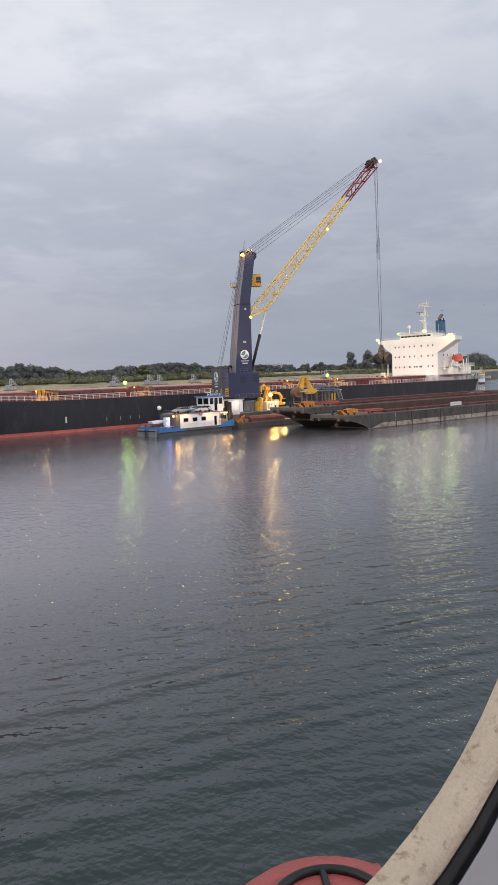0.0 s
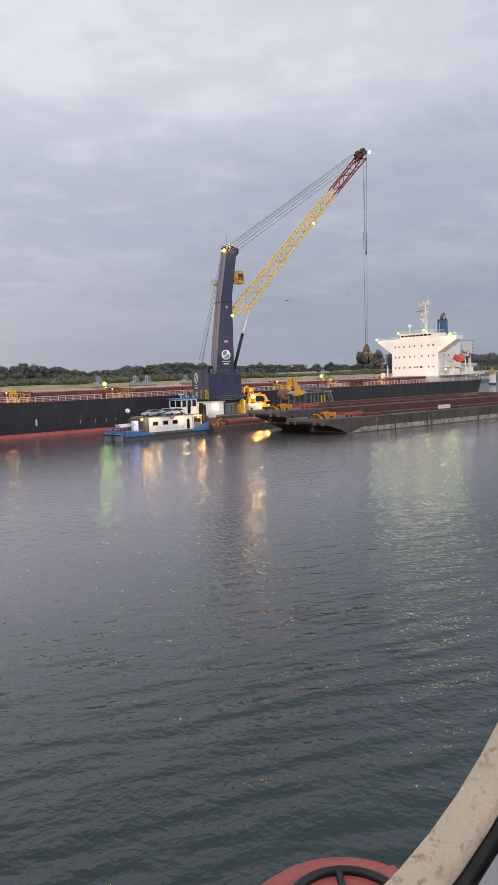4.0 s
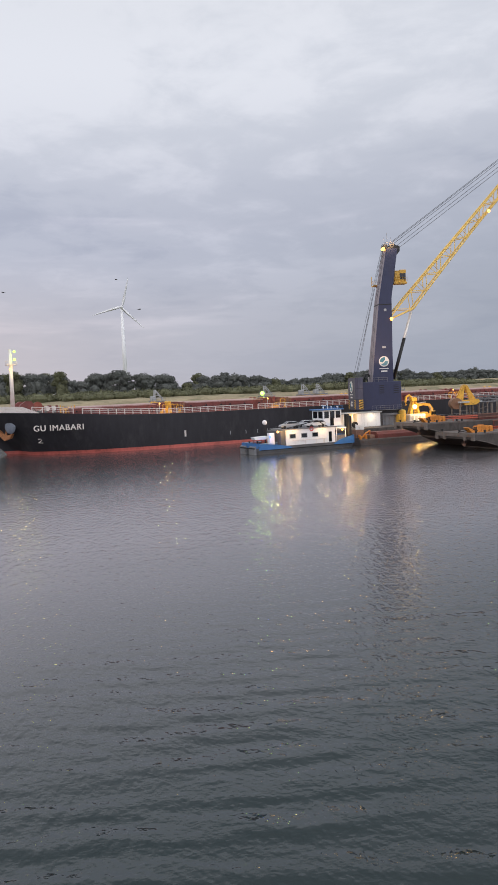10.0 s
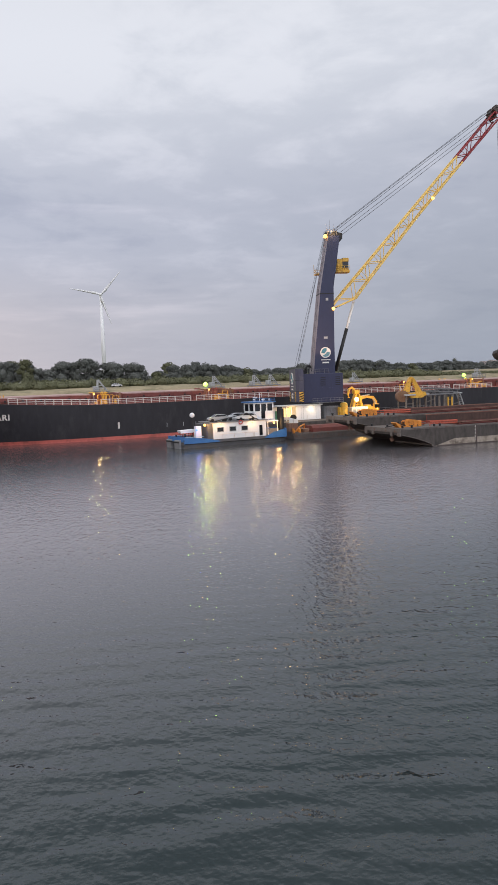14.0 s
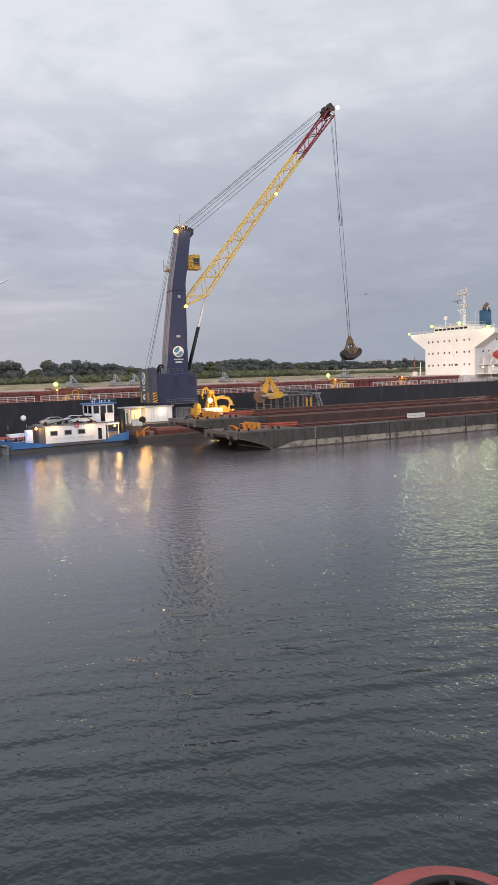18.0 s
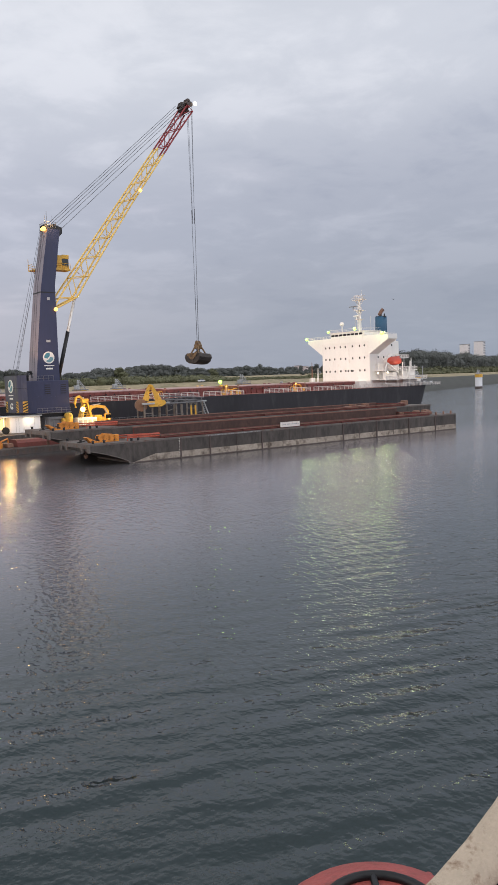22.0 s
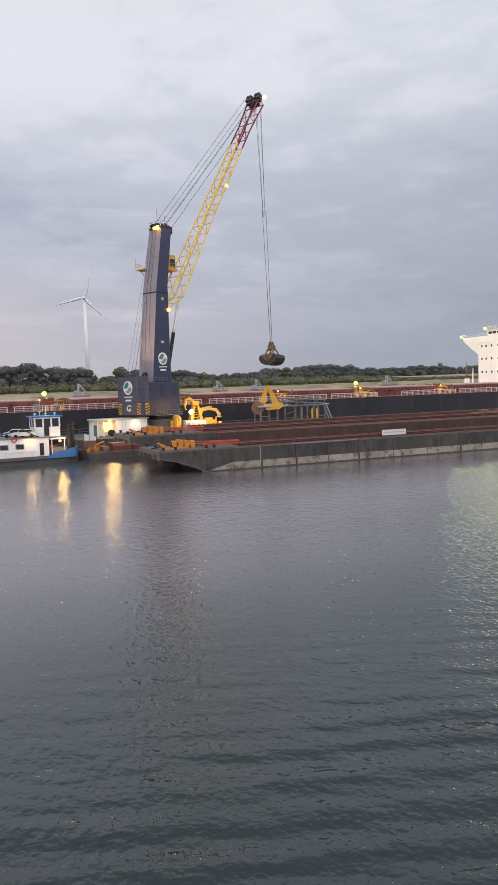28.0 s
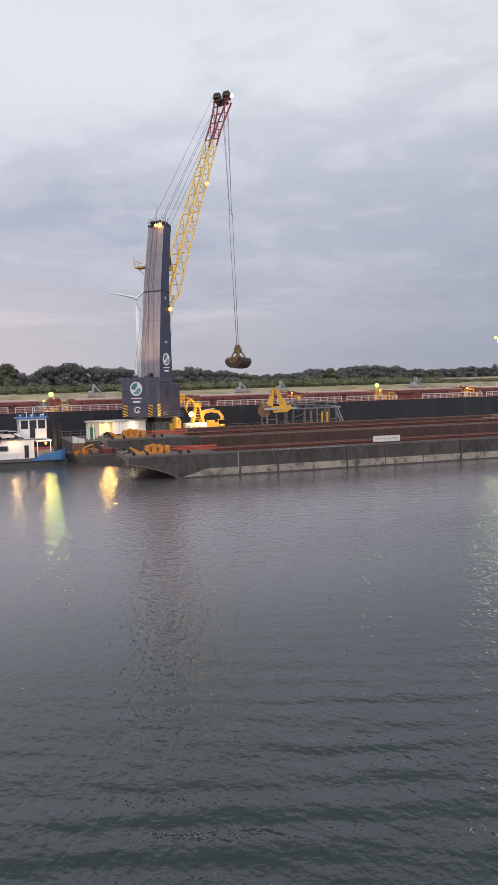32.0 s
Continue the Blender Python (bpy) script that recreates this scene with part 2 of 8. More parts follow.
BARGE_DECK = mat("barge_deck_grey", (0.135, 0.119, 0.110), 0.75, vary=0.25, scale=0.4, dirt=(0.12, 0.06, 0.04), dirt_amount=0.4)
HOLD_RUST = mat("hold_rust_brown", (0.082, 0.043, 0.034), 0.8, vary=0.35, scale=0.3, dirt=(0.055, 0.03, 0.025), dirt_amount=0.5, streak=0.5)
COAM_RED = mat("coaming_red", (0.16, 0.042, 0.034), 0.6, vary=0.25, scale=0.5, dirt=(0.09, 0.04, 0.03), dirt_amount=0.35)
PILE_RUST = mat("rusty_edge_brown", (0.24, 0.13, 0.09), 0.75, vary=0.3, scale=0.5, dirt=(0.09, 0.05, 0.04))
TUG_BLUE = mat("tug_blue", (0.05, 0.17, 0.42), 0.45, vary=0.15, scale=0.6, dirt=(0.04, 0.08, 0.16), dirt_amount=0.25)
TUG_HULL = mat("tug_hull_dark", (0.10, 0.10, 0.105), 0.6, vary=0.3, scale=0.5, dirt=(0.12, 0.09, 0.07))
GRAB_RUST = mat("grab_bucket_steel", (0.075, 0.060, 0.052), 0.6, 0.3, vary=0.35, scale=0.8, dirt=(0.03, 0.025, 0.025), dirt_amount=0.5)
FUNNEL_BLUE = mat("funnel_blue", (0.022, 0.095, 0.175), 0.5, vary=0.15, scale=0.4)
ORANGE = mat("lifeboat_orange", (0.50, 0.06, 0.03), 0.45, vary=0.12, scale=0.7)
CAR_WHITE = mat("car_paint_white", (0.62, 0.63, 0.66), 0.25, vary=0.04, scale=1.0, bump=0)
CAR_GREY = mat("car_paint_grey", (0.34, 0.36, 0.38), 0.25, 0.2, vary=0.05, scale=1.0, bump=0)
RUBBER = mat("black_rubber", (0.014, 0.014, 0.014), 0.75, vary=0.3, scale=3)
WINCH_ORANGE = mat("winch_orange", (0.66, 0.24, 0.03), 0.5, vary=0.2, scale=0.9, dirt=(0.2, 0.08, 0.03), dirt_amount=0.3)
LAMP_GREEN = glowing("lamp_yellow_green", (0.50, 1.0, 0.14), 1.9)
LAMP_WARM = glowing("lamp_warm", (1.0, 0.50, 0.11), 3.4)
LAMP_WHITE = glowing("lamp_warm_white", (1.0, 0.82, 0.55), 3.0)
LAMP_BLUE = glowing("lamp_blue", (0.10, 0.25, 1.0), 2.0)
LIT_WINDOW = glowing("lit_room_window", (1.0, 0.66, 0.24), 1.6)


# ---- builders ----
def thing(name, label, category, m=None, group="", kind=""):
    ob = new(name)
    ob.empty_display_size = 0.5
    if m is not None:
        ob.matrix_basis = m
    return tagged(ob, label, category, group, kind)


def mesh_of(name, bm, material, smooth=False):
    me = bpy.data.meshes.new(name)
    bm.normal_update()
    bm.to_mesh(me)
    bm.free()
    for x in material if isinstance(material, (list, tuple)) else [material]:
        me.materials.append(x)
    if smooth:
        for poly in me.polygons:
            poly.use_smooth = True
    return me


def part(name, bm, material, parent=None, label="", smooth=False):
    """Links a bmesh (or a mesh that is shared) as one mesh object under a thing or part."""
    me = bm if isinstance(bm, bpy.types.Mesh) else mesh_of(name, bm, material, smooth)
    ob = new(name, me)
    if parent is not None:
        ob.parent = parent
    return tagged(ob, label)


def B():
    return bmesh.new()


def box(bm, x0, x1, y0, y1, z0, z1, bevel=0.0, mi=0):
    m = Matrix.LocRotScale(((x0 + x1) / 2, (y0 + y1) / 2, (z0 + z1) / 2), None, (abs(x1 - x0), abs(y1 - y0), abs(z1 - z0)))
    vs = bmesh.ops.create_cube(bm, size=1.0, matrix=m)["verts"]
    faces = {f for v in vs for f in v.link_faces}
    for f in faces:
        f.material_index = mi
    if bevel:
        es = {e for v in vs for e in v.link_edges}
        bmesh.ops.bevel(bm, geom=list(es), offset=bevel, segments=2, affect="EDGES", profile=0.5)
    return bm


def rod(bm, a, b, r, r2=None, seg=8, mi=0):
    """A round bar from a to b."""
    a, b = Vector(a), Vector(b)
    d = b - a
    m = Matrix.Translation((a + b) / 2) @ d.to_track_quat("Z", "Y").to_matrix().to_4x4()
    vs = bmesh.ops.create_cone(bm, cap_ends=True, segments=seg, radius1=r, radius2=r if r2 is None else r2, depth=d.length, matrix=m)["verts"]
    for f in {f for v in vs for f in v.link_faces}:
        f.material_index = mi
    return bm


def ball(bm, c, r, sub=2, squash=(1, 1, 1)):
    bmesh.ops.create_icosphere(bm, subdivisions=sub, radius=r, matrix=Matrix.LocRotScale(c, None, squash))
    return bm


def prism(bm, outline, axis, lo, hi, mi=0):
    """Pushes an outline (2D points) along an axis: 'x' takes (y, z), 'y' takes (x, z), 'z' takes (x, y)."""
    def at(p, d):
        return {"x": (d, p[0], p[1]), "y": (p[0], d, p[1]), "z": (p[0], p[1], d)}[axis]
    lower = [bm.verts.new(at(p, lo)) for p in outline]
    upper = [bm.verts.new(at(p, hi)) for p in outline]
    n = len(outline)
    faces = [bm.faces.new(lower), bm.faces.new(list(reversed(upper)))]
    faces += [bm.faces.new((lower[i], upper[i], upper[(i + 1) % n], lower[(i + 1) % n])) for i in range(n)]
    for f in faces:
        f.material_index = mi
    bmesh.ops.recalc_face_normals(bm, faces=faces)
    return bm


def loft(bm, rings, close=True, mi=0):
    """Skins a row of rings of equal size; close joins each ring's ends."""
    vs = [[bm.verts.new(p) for p in ring] for ring in rings]
    for a, b in zip(vs, vs[1:]):
        n = len(a)
        for i in range(n if close else n - 1):
            f = bm.faces.new((a[i], a[(i + 1) % n], b[(i + 1) % n], b[i]))
            f.material_index = mi
    return vs


def sweep(bm, pts, r, seg=8, closed=False):
    """A round pipe along points."""
    pts = [Vector(p) for p in pts]
    rings = []
    for i, p in enumerate(pts):
        a = pts[i - 1] if i or closed else p
        b = pts[(i + 1) % len(pts)] if i + 1 < len(pts) or closed else p
        q = (b - a).to_track_quat("Z", "Y")
        rings.append([p + q @ Vector((r * math.cos(t), r * math.sin(t), 0)) for t in [2 * math.pi * k / seg for k in range(seg)]])
    if closed:
        rings.append(rings[0])
    vs = loft(bm, rings)
    if not closed:
        bm.faces.new(list(reversed(vs[0])))
        bm.faces.new(vs[-1])
    bmesh.ops.recalc_face_normals(bm, faces=bm.faces[:])
    return bm


def place(ob, x, y, z, rx=0, ry=0, rz=0):
    ob.matrix_basis = pose(x, y, z, rx, ry, rz)
    return ob


def shared(name, bm, material):
    return mesh_of(name, bm, material)


def lettering(name, words, height, material, parent, m, label=""):
    """Words in Blender's own font, cut as thin plates."""
    cu = bpy.data.curves.new(name, "FONT")
    cu.body, cu.size, cu.extrude, cu.align_x = words, height * 1.3, 0.02, "CENTER"
    cu.space_character = 1.12
    tmp = bpy.data.objects.new(name, cu)
    scene.collection.objects.link(tmp)
    dg = bpy.context.evaluated_depsgraph_get()
    me = bpy.data.meshes.new_from_object(tmp.evaluated_get(dg))
    bpy.data.objects.remove(tmp)
    # a second pass of the brush, a little to the side
    bold = bmesh.new()
    bold.from_mesh(me)
    bmesh.ops.translate(bold, verts=bold.verts[:], vec=(0.055 * height, 0.0, 0.004))
    bold.from_mesh(me)
    bold.to_mesh(me)
    bold.free()
    me.materials.clear()
    me.materials.append(material)
    ob = new(name, me)
    ob.parent = parent
    ob.matrix_basis = m
    return tagged(ob, label)


def work_lamp(parent, place_, r, material, label="glowing work lamp"):
    bm = B()
    ball(bm, place_, r)
    return part("lamp_glass", bm, material, parent, label, True)


# ---- water ----
def build_water():
    bm = B()
    # fine near the path, wide beyond; a single sheet
    xs = [-4500, -1500, -400, 0, 200, 500, 1500, 4500]
    ys = [-4500, -1500, -300, 0, 60, 140, 300, 1500, 4500]
    grid = [[bm.verts.new((x, y, 0)) for y in ys] for x in xs]
    for i in range(len(xs) - 1):
        for j in range(len(ys) - 1):
            bm.faces.new((grid[i][j], grid[i + 1][j], grid[i + 1][j + 1], grid[i][j + 1]))
    m = bpy.data.materials.new("harbour_water")
    m.use_nodes = True
    n, l = m.node_tree.nodes, m.node_tree.links
    p = n["Principled BSDF"]
    p.inputs["Roughness"].default_value, p.inputs["IOR"].default_value = 0.085, 1.45
    tc = n.new("ShaderNodeTexCoord")

    def wave(rot, sx, sy, scale, detail, rough=0.5):
        mp = n.new("ShaderNodeMapping")
        mp.vector_type = "TEXTURE"
        mp.inputs["Rotation"].default_value, mp.inputs["Scale"].default_value = (0, 0, radians(rot)), (1 / sx, 1 / sy, 1)
        l.new(tc.outputs["Object"], mp.inputs[0])
        t = n.new("ShaderNodeTexNoise")
        t.inputs["Scale"].default_value, t.inputs["Detail"].default_value, t.inputs["Roughness"].default_value = scale, detail, rough
        l.new(mp.outputs[0], t.inputs["Vector"])
        return t.outputs[0]

    def add(a, b, k):
        q = n.new("ShaderNodeMath")
        q.operation = "MULTIPLY_ADD"
        l.new(b, q.inputs[0])
        q.inputs[1].default_value = k
        if isinstance(a, float):
            q.inputs[2].default_value = a
        else:
            l.new(a, q.inputs[2])
        return q.outputs[0]

    # the wash of the passing ship: long low waves that die out across the channel
    apart = n.new("ShaderNodeSeparateXYZ")
    l.new(tc.outputs["Object"], apart.inputs[0])
    fade = n.new("ShaderNodeMapRange")
    fade.interpolation_type = "SMOOTHSTEP"
    for k, v in (("From Min", 12.0), ("From Max", 46.0), ("To Min", 1.0), ("To Max", 0.03)):
        fade.inputs[k].default_value = v
    l.new(apart.outputs[1], fade.inputs[0])
    def train(rot, length, warp):
        mp = n.new("ShaderNodeMapping")
        mp.inputs["Rotation"].default_value = (0, 0, radians(rot))
        l.new(tc.outputs["Object"], mp.inputs[0])
        t = n.new("ShaderNodeTexWave")
        t.wave_type, t.bands_direction, t.wave_profile = "BANDS", "Y", "SIN"
        for k, v in (("Scale", 2 * math.pi / 20 / length), ("Distortion", warp), ("Detail", 0.0), ("Detail Scale", 0.4), ("Detail Roughness", 0.5)):
            t.inputs[k].default_value = v
        l.new(mp.outputs[0], t.inputs["Vector"])
        return t.outputs["Fac"]

    def times(a, b):
        q = n.new("ShaderNodeMath")
        q.operation = "MULTIPLY"
        l.new(a, q.inputs[0])
        if isinstance(b, float):
            q.inputs[1].default_value = b
        else:
            l.new(b, q.inputs[1])
        return q.outputs[0]

    # long-crested wash, in groups that come and go
    groups = wave(40, 0.6, 1.0, 0.06, 1.0)
    swell = n.new("ShaderNodeMapRange")
    for k, v in (("From Min", 0.36), ("From Max", 0.62), ("To Min", 0.75), ("To Max", 1.0)):
        swell.inputs[k].default_value = v
    l.new(groups, swell.inputs[0])
    wash = add(add(add(0.0, wave(-18, 0.22, 1.0, 0.80, 0.3), 0.27), wave(-36, 0.3, 1.0, 1.5, 0.3), 0.11), train(22, 1.9, 2.6), 0.055)
    slick = n.new("ShaderNodeMapRange")
    slick.interpolation_type = "SMOOTHSTEP"
    for k, v in (("From Min", 8.0), ("From Max", 26.0), ("To Min", 0.6), ("To Max", 1.0)):
        slick.inputs[k].default_value = v
    l.new(apart.outputs[1], slick.inputs[0])
    near = times(fade.outputs[0], slick.outputs[0])
    low = times(times(wash, swell.outputs[0]), near)
    # gusts rough up the surface in broad patches
    gusts = wave(10, 0.35, 1.0, 0.045, 3.0)
    calm = n.new("ShaderNodeMapRange")
    for k, v in (("From Min", 0.32), ("From Max", 0.68), ("To Min", 0.75), ("To Max", 1.2)):
        calm.inputs[k].default_value = v
    l.new(gusts, calm.inputs[0])
    # wind waves run along the channel, so their crests lie across it
    wind = add(add(0.0, wave(70, 0.45, 1.0, 2.3, 2.0, 0.5), 0.062), wave(112, 0.5, 1.0, 4.2, 1.0, 0.5), 0.030)
    chop = wave(-32, 0.6, 1.0, 1.1, 2.0, 0.5)
    lap = wave(-18, 0.55, 1.0, 2.6, 2.0, 0.5)
    ripple = wave(-10, 0.7, 1.0, 6.0, 2.0, 0.5)
    fine = times(add(add(add(wind, chop, 0.020), lap, 0.014), ripple, 0.005), calm.outputs[0])
    stir = times(add(add(add(0.0, chop, 0.030), lap, 0.030), ripple, 0.017), near)
    h = add(add(fine, low, 1.0), stir, 1.0)
    bp = n.new("ShaderNodeBump")
    bp.inputs["Strength"].default_value, bp.inputs["Distance"].default_value = 1.0, 1.0
    l.new(h, bp.inputs["Height"])
    l.new(bp.outputs[0], p.inputs["Normal"])
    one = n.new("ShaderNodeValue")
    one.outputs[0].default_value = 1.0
    # reflected sky painted into the base colour: pale mid-channel, dark near the path
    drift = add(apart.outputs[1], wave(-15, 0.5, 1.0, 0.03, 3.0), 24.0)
    sky_sheen = n.new("ShaderNodeMapRange")
    sky_sheen.interpolation_type = "SMOOTHSTEP"
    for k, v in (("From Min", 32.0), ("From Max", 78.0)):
        sky_sheen.inputs[k].default_value = v
    # the painted sheen starts nearer the path at low x
    l.new(add(add(drift, apart.outputs[0], -0.18), one.outputs[0], 7.0), sky_sheen.inputs[0])
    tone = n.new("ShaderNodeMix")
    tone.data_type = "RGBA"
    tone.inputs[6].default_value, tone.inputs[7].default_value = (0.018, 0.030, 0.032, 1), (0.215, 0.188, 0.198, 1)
    # dimmed along the moored hulls: their dark reflection put into the colour
    hull_dim = n.new("ShaderNodeMapRange")
    hull_dim.interpolation_type = "SMOOTHSTEP"
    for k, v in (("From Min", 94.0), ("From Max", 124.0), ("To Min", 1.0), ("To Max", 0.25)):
        hull_dim.inputs[k].default_value = v
    l.new(drift, hull_dim.inputs[0])
    l.new(times(sky_sheen.outputs[0], hull_dim.outputs[0]), tone.inputs[0])
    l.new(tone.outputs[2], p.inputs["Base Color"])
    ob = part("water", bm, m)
    return tagged(ob, "dark grey-green harbour water with small waves", "water", kind="structure")


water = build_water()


# ---- the bulk carrier: along x, bow at 46, stern at 292, near side at y 167.5 ----
BX, BY, HALF, DECK = 46.0, 186.5, 19.0, 8.2


def hull_half(x, z):
    """Half breadth of the hull at x metres from the stem and height z."""
    flare = max(0.0, min(1.0, z / 9.0))
    start = 4.5 - 9.0 * flare
    run = 40 - 9 * flare
    t = max(0.0, min(1.0, (x - start) / run))
    w = HALF * (1 - (1 - t) ** 2.4) ** 0.62 if t > 0 else 0.0
    aft = max(0.0, min(1.0, (258 - x) / 34))
    w *= (0.80 + 0.2 * flare) * (1 - (1 - aft) ** 2.2) ** 0.5 * (1 - 0.2 * flare) + 0.2 * flare * (0.85 + 0.15 * aft) + 0.2 * (1 - flare) * aft if aft < 1 else 1.0
    return max(w, 0.02)


SHEER = [(-5, 10.45), (2, 10.4), (9.4, 10.02), (14.9, 9.62), (20, 9.24), (27, 8.75), (40, 8.25), (250, 8.2)]


def deck_height(x):
    return float(np.interp(x, [p[0] for p in SHEER], [p[1] for p in SHEER]))


def build_carrier():
    ship = thing("bulk_carrier", "large black-hulled bulk carrier with red boot topping and red hatches", "ship", pose(BX, BY, 0))
    xs = [-4.4, -4, -3, -1.5, 0, 1, 2, 3.5, 5, 7, 9, 12, 15, 18, 22, 26, 30, 36, 45] + list(range(60, 212, 12)) + [214, 224, 232, 238, 243, 248, 252, 255, 257]
    bm = B()
    levels = [-3.0, 0.0, 0.78, 0.8, 3.5, 5.5, 7.0]
    for side in (-1, 1):
        rings = []
        for x in xs:
            top = deck_height(x)
            rake = lambda z: max(0.0, 4.5 - 9.0 * z / 9 + 4.5) * max(0, 1 - (x + 4.4) / 14) * 0.98
            ring = [(x + rake(z), side * hull_half(x, z), z) for z in levels]
            ring.append((x, side * hull_half(x, 9), top))
            rings.append(ring)
        vs = [[bm.verts.new(p) for p in r] for r in rings]
        for a, b in zip(vs, vs[1:]):
            for k in range(len(a) - 1):
                f = bm.faces.new((a[k], b[k], b[k + 1], a[k + 1]) if side > 0 else (a[k], a[k + 1], b[k + 1], b[k]))
                f.material_index = 1 if k < 2 else 0
                f.smooth = True
        if side < 0:
            near_end = vs[-1]
        else:
            for k in range(len(near_end) - 1):
                f = bm.faces.new((near_end[k], vs[-1][k], vs[-1][k + 1], near_end[k + 1]))
                f.material_index = 1 if k < 2 else 0
    bmesh.ops.recalc_face_normals(bm, faces=bm.faces[:])
    part("hull", bm, [HULL_BLACK, BOOT_RED], ship, "black hull with a red band at the waterline")
    # decks
    bm = B()
    row = []
    for x in xs:
        w, z = hull_half(x, 9) - 0.12, deck_height(x)
        row.append((bm.verts.new((x, -max(w, .01), z)), bm.verts.new((x, max(w, .01), z))))
    for a, b in zip(row, row[1:]):
        bm.faces.new((a[0], b[0], b[1], a[1]))
    part("main_deck", bm, DECK_RED, ship)
    # pale bulwark strip round the bow
    bm = B()
    for side in (-1, 1):
        rings = []
        for x in [-4.4, -4, -3, -1.5, 0, 1, 2, 3.5, 5, 6.8, 8, 9.2, 10.1]:
            w, z = hull_half(x, 9), deck_height(x)
            hi = z + (1.3 if x < 6.9 else max(0.05, 1.3 - 0.39 * (x - 6.8)))
            rings.append([(x, side * (w + 0.04), z - 0.1), (x, side * (w + 0.04), hi), (x, side * (w - 0.2), hi), (x, side * (w - 0.2), z - 0.1)])
        loft(bm, rings)
    bmesh.ops.recalc_face_normals(bm, faces=bm.faces[:])
    part("bow_bulwark", bm, RAIL_WHITE, ship, "pale painted bulwark round the bow")
    # forecastle gear
    for y in (-6.5, 6.5):
        bm = prism(B(), [(6.6, 10.1), (7.4, 11.9), (8.6, 12.7), (10.0, 12.6), (10.4, 10.1)], "y", y - 1.2, y + 1.2)
        gear = part("anchor_windlass", bm, HATCH_RED, ship, "dark red windlass housing")
        part("windlass_gear", rod(B(), (11.3, y - 1.0, 11.4), (11.3, y + 1.0, 11.4), 1.05, seg=18), DECK_RED, gear)
        for x in (13.6, 15.0):
            bm = rod(B(), (x, y - 0.9, 10.75), (x, y + 0.9, 10.75), 0.55, seg=14)
            part("rope_drum", bm, RAIL_WHITE, gear, "drum wound with pale rope")
        for x in (12.6, 14.3, 15.8):
            part("drum_frame", box(B(), x - 0.12, x + 0.12, y - 1.1, y + 1.1, 9.5, 11.5, 0.05), HATCH_RED, gear)
    rnd = random.Random(8)
    for i in range(7):
        x, y = 16.6 + i * 0.55, -6 + rnd.uniform(-2, 2)
        bm = rod(B(), (x, y, 9.2), (x, y, 10.6 + rnd.uniform(0, 0.8)), 0.16, seg=8)
        rod(bm, (x - 0.3, y, 10.4), (x + 0.3, y, 10.4), 0.2, seg=8)
        part("valve_stand", bm, YELLOW, ship)
    # foremast
    mast = part("foremast", rod(B(), (6.4, 0, 9.9), (6.6, 0, 25.5), 0.55, 0.38, 12), WHITE, ship, "pale foremast with a glowing light", True)
    bm = B()
    box(bm, 5.3, 7.9, -1.0, 1.0, 21.6, 21.75)
    for y in (-1, 1):
        for z in (22.1, 22.6):
            rod(bm, (5.4, y, z), (7.8, y, z), 0.04, seg=5)
        for x in (5.4, 6.6, 7.8):
            rod(bm, (x, y, 21.7), (x, y, 22.6), 0.04, seg=5)
    part("mast_platform", bm, RAIL_WHITE, mast)
    for k, (dx, y, z) in enumerate(((0.8, -1.1, 24.8), (0.8, -0.7, 22.9), (-0.4, -1.1, 20.6))):
        work_lamp(mast, (6.6 + dx, y, z), 0.34 if k < 2 else 0.24, LAMP_GREEN if k < 2 else LAMP_WARM)
    lamp((BX + 7.6, BY - 2.0, 24.0), 120, (0.85, 1.0, 0.25), 0.3)
    lamp((BX + 7.0, BY - 2.2, 20.4), 160, (1.0, 0.66, 0.22), 0.3)
    # hatches
    spans = [(65, 85.5), (94, 115), (124, 146), (154, 177), (182.5, 203), (209.5, 231.5), (237.5, 261.5)]
    proto_stay = shared("coaming_stay", prism(B(), [(-9.0, 8.2), (-9.65, 8.2), (-9.05, 9.65), (-9.0, 9.65)], "x", -0.05, 0.05), HATCH_RED)
    rib_mesh = shared("cover_rib", box(B(), -0.06, 0.06, -0.12, 0.0, 0.0, 0.68), HATCH_RED)
    wheel_mesh = shared("hatch_wheel", rod(B(), (0, -0.09, 0), (0, 0.09, 0), 0.22, seg=10), BLACK)
    for k, (a, b) in enumerate(spans):
        a, b = a - BX, b - BX
        co = B()
        for y0, y1 in ((-9, -8.7), (8.7, 9)):
            box(co, a, b, y0, y1, DECK - 0.05, 9.7)
        for x0 in (a, b - 0.3):
            box(co, x0, x0 + 0.3, -8.7, 8.7, DECK - 0.05, 9.7)
        box(co, a - 0.1, b + 0.1, -9.3, -9.0, 9.4, 9.55)
        coaming = part("hatch_coaming", co, HATCH_RED, ship)
        n = int((b - a) / 2.3)
        for i in range(n + 1):
            part("coaming_stay", proto_stay, None, coaming).location = (a + 0.6 + i * (b - a - 1.2) / n, 0, 0)
        for s, (x0, x1) in enumerate(((a - 0.3, (a + b) / 2 - 0.06), ((a + b) / 2 + 0.06, b + 0.3))):
            cv = B()
            prism(cv, [(-9.35, 9.72), (-9.35, 10.55), (-9.2, 10.65), (0.0, 10.95), (9.2, 10.65), (9.35, 10.55), (9.35, 9.72)], "x", x0, x1)
            # upward faces take the paler material
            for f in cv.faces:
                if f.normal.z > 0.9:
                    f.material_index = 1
            cover = part("hatch_cover", cv, [HATCH_RED, HATCH_TOP], ship, "dark red hatch cover with a pale top")
            for i in range(int((x1 - x0) / 1.6)):
                part("cover_rib", rib_mesh, None, cover).location = (x0 + 0.9 + i * 1.6, -9.35, 9.8)
